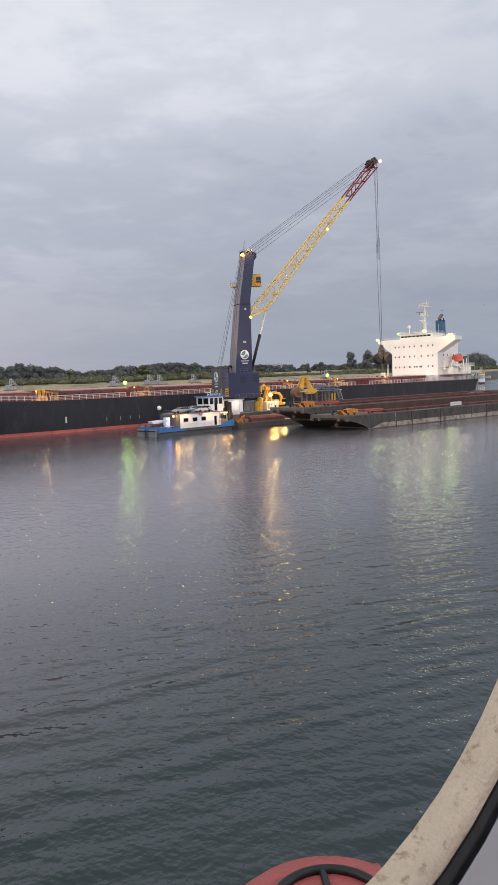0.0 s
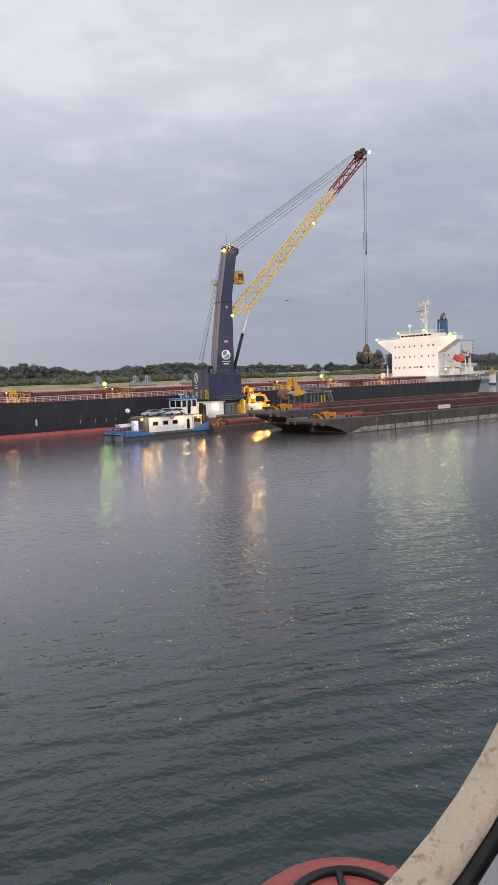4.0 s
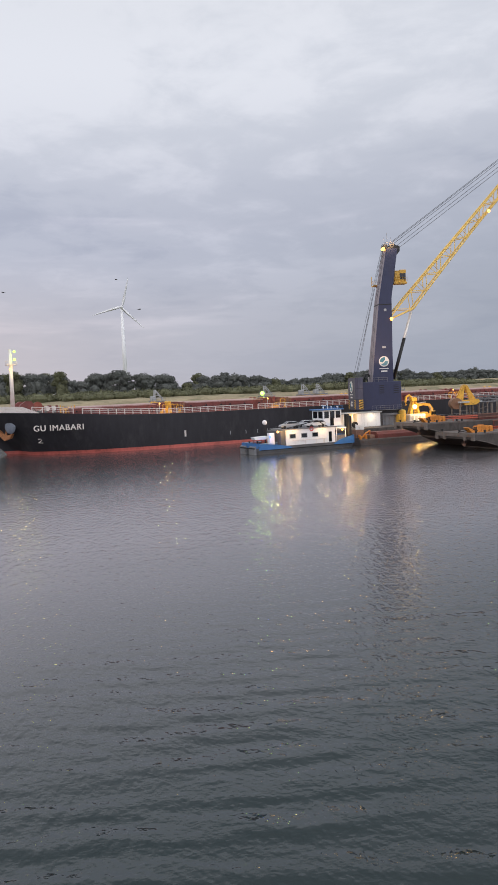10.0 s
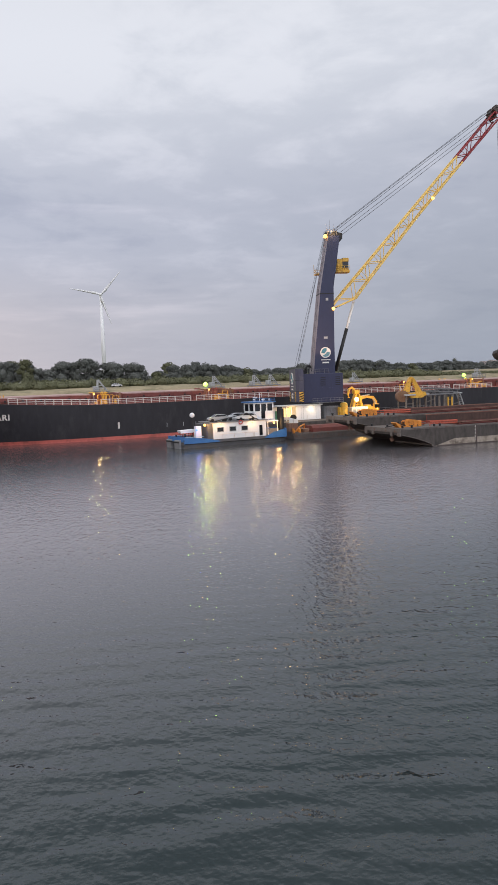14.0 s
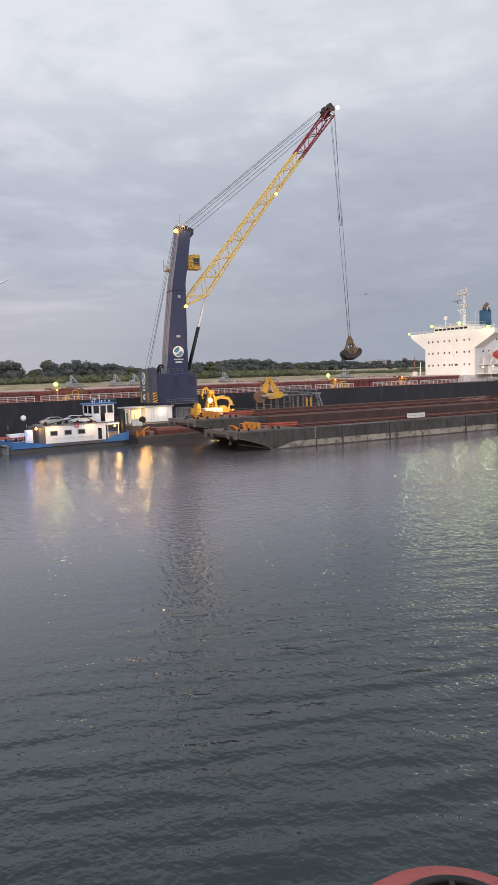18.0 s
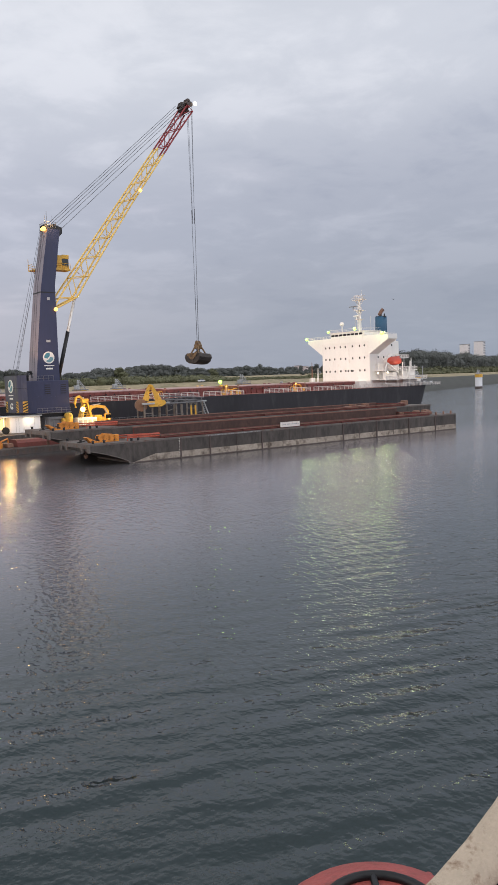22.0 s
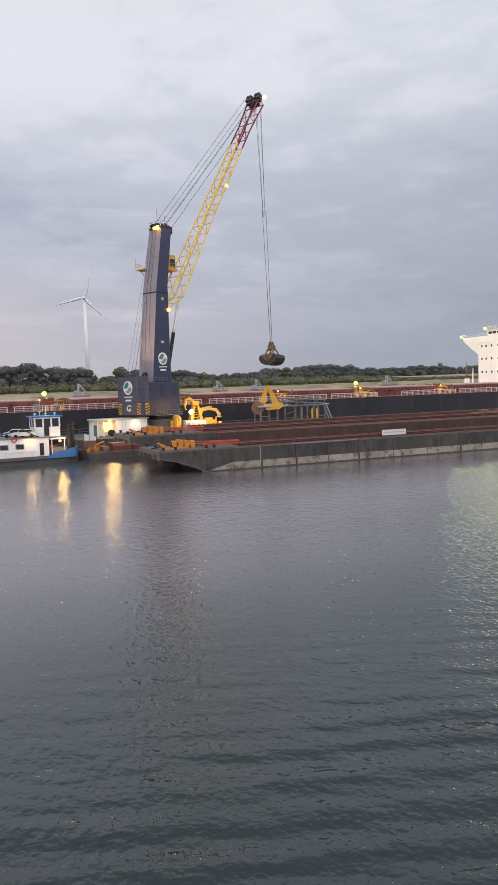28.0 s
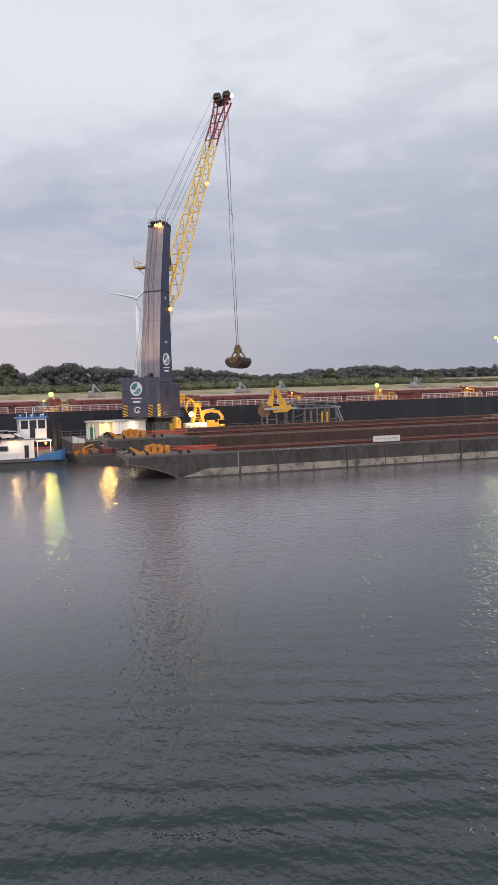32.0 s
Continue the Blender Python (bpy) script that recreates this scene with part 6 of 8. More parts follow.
# ---- motor vessel with a blue and white deckhouse ----
def build_car(name, label, paint, m):
    c = thing(name, label, "car", m, "cars on the vessel's roof" if name == "parked_car" else "")
    bm = B()
    side = [(-2.1, 0.35), (-2.12, 0.8), (-1.95, 1.0), (-1.2, 1.42), (0.45, 1.45), (1.15, 1.0), (1.95, 0.82), (2.12, 0.6), (2.1, 0.35)]
    prism(bm, side, "y", -0.82, 0.82)
    bmesh.ops.bevel(bm, geom=bm.edges[:], offset=0.06, segments=2, affect="EDGES", profile=0.5)
    body = part("car_body", bm, paint, c, smooth=False)
    bm = B()
    for s in (-0.825, 0.825):
        prism(bm, [(-1.7, 1.02), (-1.15, 1.36), (0.4, 1.38), (0.95, 1.02)], "y", s - 0.01, s + 0.01)
    prism(bm, [(0.52, 1.41), (1.12, 1.02), (1.16, 1.04), (0.56, 1.43)], "y", -0.68, 0.68)
    prism(bm, [(-1.28, 1.41), (-1.9, 1.04), (-1.95, 1.06), (-1.32, 1.43)], "y", -0.68, 0.68)
    part("car_glass", bm, GLASS_DARK, body)
    wheel = shared("car_wheel", rod(B(), (0, -0.1, 0), (0, 0.1, 0), 0.32, seg=14), RUBBER)
    for x in (-1.3, 1.3):
        for y in (-0.76, 0.76):
            part("car_wheel", wheel, None, c).location = (x, y, 0.32)
    return c


def build_vessel():
    v = thing("motor_vessel", "blue and white inland motor vessel with cars on its roof", "boat", pose(91.6, 131.0, 0, 0, 0, 2.0))
    # hull, 25 m, rounded corners, pushed up from a plan outline
    bm = B()
    plan = [(0.2, 0.6), (0.9, 0.0), (22.0, 0.0), (23.9, 1.4), (24.2, 3.6), (23.9, 5.8), (22.0, 7.2), (0.9, 7.2), (0.2, 6.6)]
    low = [(0.5 if x < 3 else x - 0.2, 0.3 + y * 0.92) for x, y in plan]
    loft(bm, [[(x, y, -0.8) for x, y in low], [(x, y, 0.7) for x, y in plan], [(x, y, 1.35) for x, y in plan]])
    bm.faces.new([bm.verts.new((x, y, 1.35)) for x, y in plan])
    bmesh.ops.recalc_face_normals(bm, faces=bm.faces[:])
    part("hull", bm, TUG_HULL, v)
    # blue bulwarks: high at both ends, with rails between
    def bulwark(x0, x1, z0, z1, z2):
        for y0, y1 in ((-0.06, 0.06), (7.14, 7.26)):
            part("bulwark", prism(B(), [(x0, z0), (x1, z0), (x1, z2), (x0, z1)], "y", y0, y1), TUG_BLUE, v, "bright blue bulwark")
    bulwark(0.8, 5.0, 0.85, 2.2, 1.75)
    bulwark(5.0, 8.2, 0.85, 1.75, 1.1)
    bulwark(18.3, 20.2, 0.9, 1.1, 2.0)
    bulwark(20.2, 23.3, 0.9, 2.0, 2.6)
    part("bow_bulwark", prism(B(), [(0.15, 0.6), (0.75, 0.0), (0.85, 0.1), (0.27, 0.65), (0.27, 6.6), (0.85, 7.1), (0.75, 7.2), (0.15, 6.6)], "z", 1.25, 2.2), TUG_BLUE, v)
    part("stern_bulwark", prism(B(), [(23.3, 0.0), (24.05, 1.4), (24.35, 3.6), (24.05, 5.8), (23.3, 7.2), (23.2, 7.1), (23.9, 5.8), (24.15, 3.6), (23.9, 1.4), (23.2, 0.1)], "z", 0.9, 2.6), TUG_BLUE, v)
    part("rubbing_strake", box(B(), 1.0, 22.6, -0.1, 0.02, 0.72, 0.86, 0.02), RUBBER, v)
    for y0, y1 in ((0.3, 2.7), (4.4, 6.9)):
        part("push_knee", prism(B(), [(-0.1, -0.4), (-0.15, 1.5), (0.3, 1.7), (0.3, -0.4)], "y", y0, y1), GREY, v, "grey push knee at the bow")
    part("fender_bar", box(B(), -0.22, -0.1, 0.2, 7.0, 1.1, 1.35, 0.03), RUBBER, v)
    # deckhouse
    bm = box(B(), 7.1, 18.8, 0.25, 6.9, 1.35, 4.5, 0.06)
    house = part("deckhouse", bm, CABIN_WHITE, v, "white deckhouse with square windows")
    frame_mesh = B()
    box(frame_mesh, -0.75, 0.75, -0.06, 0.0, -0.5, 0.5, 0.02)
    frame_mesh = shared("deckhouse_window", frame_mesh, PALE_GREY)
    pane_mesh = shared("window_pane", box(B(), -0.62, 0.62, -0.075, -0.055, -0.38, 0.38), GLASS_DARK)
    for x in (8.6, 11.3, 13.9):
        wdw = part("deckhouse_window", frame_mesh, None, house)
        wdw.location = (x, 0.25, 3.2)
        part("window_pane", pane_mesh, None, wdw)
    bm = box(B(), 17.2, 17.9, 0.2, 0.25, 1.5, 3.6)
    part("deckhouse_door", bm, GLASS_DARK, house)
    bm = box(B(), 6.9, 19.1, 0.05, 7.1, 4.5, 4.66, 0.03)
    part("deckhouse_roof", bm, GREY, house)
    bm = B()
    sweep(bm, [(7.2, 0.5, 4.7), (8.6, 0.4, 5.0), (12, 0.4, 5.6), (14.6, 0.4, 6.1), (16.4, 0.5, 5.0), (17.2, 0.6, 4.7)], 0.1, 6)
    part("roof_crane_arm", bm, BLACK, house)
    part("roof_guard", sweep(B(), [(7.2, 6.5, 4.7), (12, 6.6, 5.8), (16.4, 6.5, 4.9)], 0.07, 6), BLACK, house)
    ringm = sweep(B(), [(0.38 * math.cos(a), 0, 0.38 * math.sin(a)) for a in [2 * math.pi * k / 14 for k in range(14)]], 0.1, 6, True)
    place(part("lifebuoy", ringm, mat("lifebuoy_red", (0.5, 0.05, 0.05), 0.6), house), 13.0, 0.1, 4.4)
    # wheelhouse: white panels below, glass all round above, white corner posts, blue roof
    wh = part("wheelhouse", box(B(), 15.0, 19.4, 1.3, 5.7, 4.6, 6.3, 0.04), CABIN_WHITE, v, "white wheelhouse with large windows and a blue roof")
    for x, y in ((15.08, 1.38), (16.5, 1.38), (17.9, 1.38), (19.32, 1.38), (15.08, 5.62), (17.2, 5.62), (19.32, 5.62), (15.08, 3.5), (19.32, 2.8), (19.32, 4.2)):
        part("window_post", box(B(), x - 0.13, x + 0.13, y - 0.12, y + 0.12, 6.3, 8.0), CABIN_WHITE, wh)
    for x0, x1 in ((15.2, 16.38), (16.62, 17.78), (18.02, 19.2)):
        for y in (1.38, 5.62):
            part("wheelhouse_window", box(B(), x0, x1, y - 0.02, y + 0.02, 6.3, 7.75), GLASS_DARK, wh)
    for x in (15.08, 19.32):
        for y0, y1 in ((1.45, 2.7), (2.9, 4.1), (4.3, 5.55)):
            part("wheelhouse_window", box(B(), x - 0.02, x + 0.02, y0, y1, 6.3, 7.75), GLASS_DARK, wh)
    part("window_head", box(B(), 14.95, 19.45, 1.25, 5.75, 7.75, 8.0, 0.02), CABIN_WHITE, wh)
    part("side_door", box(B(), 16.62, 17.5, 1.24, 1.3, 4.75, 6.3, 0.02), GLASS_DARK, wh)
    roof = part("wheelhouse_roof", box(B(), 14.5, 19.9, 0.9, 6.1, 8.0, 8.22, 0.05), TUG_BLUE, wh, "bright blue wheelhouse roof")
    bm = B()
    for z in (8.5, 8.8):
        rod(bm, (14.7, 1.1, z), (19.7, 1.1, z), 0.035, seg=5)
    for k in range(6):
        rod(bm, (14.7 + k, 1.1, 8.2), (14.7 + k, 1.1, 8.8), 0.035, seg=5)
    part("roof_rail", bm, TUG_BLUE, roof)
    part("mast_pole", rod(B(), (17.5, 3.5, 8.2), (17.5, 3.5, 9.9), 0.07, seg=6), CABIN_WHITE, roof)
    bm = rod(B(), (16.4, 2.5, 9.0), (16.4, 4.2, 9.0), 0.1, seg=6)
    rod(bm, (16.4, 3.4, 8.2), (16.4, 3.4, 9.0), 0.06, seg=5)
    part("radar_scanner", bm, CABIN_WHITE, roof)
    for x, y in ((15.2, 1.6), (17.0, 1.4), (18.6, 1.5), (19.4, 5.2)):
        part("search_light", ball(rod(B(), (x, y, 8.2), (x, y, 8.5), 0.07, seg=6), (x, y, 8.58), 0.22, 1), CABIN_WHITE, roof)
    wh.location.x = 1.7
    # after deck: awning, funnel stack
    bm = box(B(), 19.2, 21.8, 0.5, 6.6, 4.1, 4.35, 0.05)
    part("awning", bm, CABIN_WHITE, v)
    for x in (19.4, 21.6):
        part("awning_post", rod(B(), (x, 0.7, 1.4), (x, 0.7, 4.1), 0.08, seg=6), CABIN_WHITE, v)
    for x, y, h in ((22.6, 0.75, 6.6), (23.2, 2.4, 6.9)):
        part("exhaust_stack", rod(B(), (x, y, 1.0), (x, y, h), 0.55, seg=12), BLACK, v, "black exhaust stack")
    part("engine_hatch", box(B(), 19.5, 22.5, 1.2, 3, 1.35, 2.6, 0.1), GREY, v)
    # bow: dome mast, dinghy, equipment
    for x0, x1, y in ((1.0, 4.9, 0.0), (1.0, 4.9, 7.2)):
        part("bulwark_cap", box(B(), x0, x1, y - 0.14, y + 0.14, 2.05, 2.15, 0.02), mat("cap_pale_blue", (0.35, 0.48, 0.62), 0.5, vary=0.15, scale=1), v)
    for x, y in ((1.6, 1.2), (2.8, 1.0), (1.6, 6.0), (3.4, 5.8)):
        bollard = rod(B(), (x, y, 1.35), (x, y, 2.3), 0.16, seg=8)
        part("deck_bollard", rod(bollard, (x, y, 2.3), (x, y, 2.4), 0.24, seg=8), BLACK, v)
    mast = part("dome_mast", rod(B(), (4.6, 4.6, 1.3), (4.6, 4.6, 5.6), 0.12, seg=8), BLACK, v)
    ball_ = ball(B(), (4.6, 4.6, 6.1), 0.52)
    part("radar_dome", ball_, CABIN_WHITE, mast, "white radar dome", True)
    bm = B()
    prism(bm, [(1.2, 3.3), (1.5, 2.75), (4.0, 2.75), (4.5, 3.4)], "y", 3.0, 4.6)
    part("dinghy", bm, CABIN_WHITE, v, "small white dinghy on chocks")
    for x in (1.8, 3.6):
        for y in (3.2, 4.4):
            part("dinghy_chock", rod(B(), (x, y, 1.35), (x, y, 2.8), 0.06, seg=5), COAM_RED, v)
    bm = box(B(), 4.0, 5.2, 1.6, 2.6, 1.35, 4.0, 0.08)
    part("electrics_cabinet", bm, CABIN_WHITE, v, "white deck cabinet lit blue by a lamp")
    bm = box(B(), 6.0, 7.05, 0.4, 6.6, 1.4, 4.4, 0.05)
    part("dark_bulkhead", bm, TUG_HULL, v)
    bm = B()
    for x in (9, 11.5, 14, 16):
        rod(bm, (x, 0.05, 1.3), (x, 0.05, 2.3), 0.04, seg=5)
    rod(bm, (8.4, 0.05, 2.3), (16.6, 0.05, 2.3), 0.04, seg=5)
    part("side_rail", bm, RAIL_WHITE, v)
    for (x, y, z), r, mt in (((5.6, 0.9, 4.2), 0.26, LAMP_WARM), ((8.6, 0.05, 4.15), 0.14, LAMP_WARM), ((15.6, 0.05, 4.15), 0.14, LAMP_WARM), ((20.8, 0.6, 3.8), 0.22, LAMP_WARM), ((4.1, 1.4, 3.3), 0.22, LAMP_BLUE)):
        work_lamp(v, (x, y, z), r, mt)
    o = Matrix(v.matrix_basis)
    for p, w, col in (((5.6, -0.4, 4.4), 260, (1, .52, .16)), ((8.6, -1.0, 4.1), 100, (1, .60, .24)), ((15.6, -1.0, 4.1), 100, (1, .60, .24)), ((20.8, -0.8, 3.7), 250, (1, .54, .18)), ((4.0, 0.5, 3.2), 35, (.1, .2, 1))):
        lamp(o @ Vector(p), w, col, 0.2)
    return v


build_vessel()
build_car("parked_car", "silver-grey car parked on the vessel's roof", CAR_GREY, pose(100.6, 133.6, 4.66, 0, 0, 172))
build_car("parked_car", "white car parked on the vessel's roof", CAR_WHITE, pose(105.2, 135.2, 4.66, 0, 0, 170))
build_car("parked_car", "white car parked beside another on the vessel's roof", CAR_WHITE, pose(106.3, 132.9, 4.66, 0, 0, 177))


def build_workboat():
    w = thing("work_barge", "low grey work barge with rust-red hatch sheets", "barge", pose(115.9, 133.2, 0, 0, 0, -2))
    bm = B()
    plan = [(0, 2.0), (1.4, 0.4), (3.5, 0.0), (22, 0.0), (22, 6.0), (3.5, 6.0), (1.4, 5.6), (0, 4.0)]
    loft(bm, [[(0.8 + x * 0.96, 3 + (y - 3) * 0.9, -0.6) for x, y in plan], [(x, y, 1.0) for x, y in plan], [(x - (0.3 if x < 2 else 0), y, 1.35 if x > 2 else 1.7) for x, y in plan]])
    bm.faces.new([bm.verts.new((x, y, 1.25)) for x, y in plan])
    bmesh.ops.recalc_face_normals(bm, faces=bm.faces[:])
    part("hull", bm, mat("work_barge_hull", (0.13, 0.108, 0.10), 0.7, vary=0.3, scale=0.5, dirt=RUST, dirt_amount=0.3, streak=0.5), w)
    part("rubbing_band", box(B(), 3.4, 22.1, -0.06, 0.0, 1.05, 1.3, 0.02), APRON, w)
    bm = B()
    prism(bm, [(0.6, 1.3), (0.6, 2.1), (1.4, 2.6), (4.6, 2.6), (5.4, 2.1), (5.4, 1.3)], "x", 6.2, 17.5)
    part("hatch_sheet", bm, COAM_RED, w)
    for i in range(6):
        bm = rod(B(), (1.6 + i * 0.45, 0.35 + (i % 3) * 1.2, 1.3), (1.6 + i * 0.45, 0.35 + (i % 3) * 1.2, 2.0 + 0.2 * (i % 2)), 0.3, seg=8)
        part("mooring_drum", bm, WINCH_ORANGE, w)
    bm = box(B(), 4.4, 5.6, 1.0, 4.6, 1.3, 2.1, 0.15)
    part("engine_box", bm, PILE_RUST, w)
    bm = sweep(B(), [(2.2, 1, 1.4), (3.2, 0.7, 2.6), (4.6, 1.4, 3.0), (5.2, 2.5, 1.6)], 0.16, 6)
    part("loading_hose", bm, WINCH_ORANGE, w)
    bm = box(B(), 1.2, 3.2, 1.6, 3.2, 1.3, 3.3, 0.05)
    part("wheel_shelter", bm, PILE_RUST, w, "brown open steering shelter")
    part("white_screen", prism(B(), [(1.2, 3.4), (2.1, 3.35), (2.1, 4.3), (1.2, 4.6)], "y", 1.55, 1.65), WHITE, w)
    part("white_screen", prism(B(), [(2.2, 3.35), (3.3, 3.3), (3.3, 4.0), (2.2, 4.3)], "y", 1.55, 1.65), WHITE, w)
    return w


build_workboat()


# ---- mooring dolphins behind the carrier ----
def build_dolphin(x, y, first=None, k=1.0):
    if first is not None:
        return copy_thing(first, pose(x, y, 0))
    d = thing("mooring_dolphin", "pale mooring dolphin with a yellow collar and a grey davit", "dolphin", pose(x, y, 0), "mooring dolphins")
    part("pile", rod(B(), (0, 0, -2), (0, 0, 9.6), 2.0 * k, seg=20), PALE_GREY if k == 1 else CABIN_WHITE, d, smooth=False)
    part("pile_foot", rod(B(), (0, 0, -2), (0, 0, 1.6), 2.03 * k, seg=20), BARGE_DARK, d, "dark wet foot of the pile")
    part("collar", rod(B(), (0, 0, 8.6), (0, 0, 10.9), 2.2 * k, seg=20), YELLOW, d, "yellow collar")
    part("platform", box(B(), -2.1, 2.3, -2.0, 2.0, 10.9, 11.3, 0.05), GREY, d)
    bm = B()
    for s in (-0.6, 0.6):
        rod(bm, (-0.9, s, 11.4), (-0.6, s, 14.6), 0.16, seg=6)
        rod(bm, (2.0, s, 11.4), (-0.6, s, 14.6), 0.13, seg=6)
        for k in range(3):
            z = 12.0 + k * 0.8
            rod(bm, (-0.85 + .1 * (z - 11.4), s, z), (2.0 - .81 * (z - 11.4), s, z + 0.1), 0.08, seg=5)
    box(bm, -2.0, -0.6, -0.9, 0.9, 11.4, 12.7, 0.1)
    part("davit_frame", bm, PALE_GREY, d)
    bm = B()
    for x0 in (-2.0, -0.7, 0.8, 2.2):
        rod(bm, (x0, -1.9, 11.3), (x0, -1.9, 12.3), 0.05, seg=5)
    for z in (11.8, 12.3):
        rod(bm, (-2.0, -1.9, z), (2.2, -1.9, z), 0.05, seg=5)
    part("platform_rail", bm, GREY, d)
    return d


DOLPHIN = build_dolphin(97, 213)
for x, y in ((134, 214), (148, 214), (188, 240), (202, 238), (158, 222), (241, 214), (292, 214), (432, 282)):
    build_dolphin(x, y, DOLPHIN)
build_dolphin(570, 330, None, 1.35)


# ---- the far bank ----
def shore(x):
    """y of the water's edge."""
    return 236 + (0 if x < 260 else 0.36 * (x - 260) + 0.00005 * (x - 260) ** 2)


GRASS = mat("dry_bank_grass", (0.33, 0.27, 0.165), 0.9, vary=0.35, scale=0.05, dirt=(0.13, 0.125, 0.055), dirt_amount=0.42, bump=0.5, fine=22)
MEADOW = mat("green_meadow", (0.075, 0.09, 0.032), 0.9, vary=0.35, scale=0.03, dirt=(0.24, 0.20, 0.10), dirt_amount=0.3, bump=0.5, fine=30)


def land_height(d):
    """Height of the bank, d metres behind the water's edge."""
    pts = [(0, -1.5), (3, 1.0), (8, 3.0), (30, 9.6), (42, 11.8), (60, 12.4), (80, 12.7), (160, 13.0), (400, 13.4), (4200, 15)]
    return float(np.interp(d, [p[0] for p in pts], [p[1] for p in pts]))


def rise(x, d):
    """A low sea dike far behind the scrub, beyond the crane."""
    k = max(0.0, min(1.0, (x - 330) / 110))
    k = k * k * (3 - 2 * k) * (1 + 0.0016 * max(0, x - 470))
    return k * float(np.interp(d, [150, 200, 225, 250, 262, 285], [0, 1.0, 1.8, 3.9, 4.1, 3.0]))


def build_land():
    bm = B()
    xs = [-4400, -2500, -1500, -900, -500, -300] + list(range(-200, 900, 25)) + [1000, 1300, 1800, 2600, 4400]
    ds = [0, 3, 8, 18, 30, 42, 60, 80, 120, 160, 200, 225, 250, 262, 285, 400, 900, 2000, 4200]
    rows = []
    for x in xs:
        rows.append([bm.verts.new((x, shore(x) + d, land_height(d) + rise(x, d) + (noise.noise((x * 0.03, d * 0.05, 0)) * 0.5 if 8 < d < 300 else 0))) for d in ds])
    for a, b in zip(rows, rows[1:]):
        for k in range(len(ds) - 1):
            f = bm.faces.new((a[k], b[k], b[k + 1], a[k + 1]))
            f.material_index = 2 if k < 4 else 3 if ds[k] < 30 else (0 if ds[k] < 80 or 225 <= ds[k] < 262 else 1)
            f.smooth = True
    stone = mat("bank_stone_grey", (0.06, 0.06, 0.055), 0.85, vary=0.4, scale=0.2, dirt=(0.05, 0.06, 0.03), bump=0.8)
    slope = mat("bank_slope_green", (0.085, 0.082, 0.042), 0.9, vary=0.35, scale=0.08, dirt=(0.15, 0.125, 0.07), dirt_amount=0.35, bump=0.5, fine=20)
    ob = part("ground", bm, [GRASS, MEADOW, stone, slope])
    tagged(ob, "grassy dike and meadow on the far bank", "ground", kind="structure")


build_land()
DIKE_CAR = build_car("dike_car", "white car driving along the dike road", CAR_WHITE, pose(-156, 294, 12.5))
LEAF = [mat("foliage_dark", (0.118, 0.125, 0.115), 0.85, vary=0.2, scale=0.12, bump=0), mat("foliage_olive", (0.125, 0.128, 0.068), 0.8, vary=0.4, scale=0.15, bump=0)]
BARK = mat("bark", (0.07, 0.055, 0.045), 0.9, vary=0.3, scale=1.0)


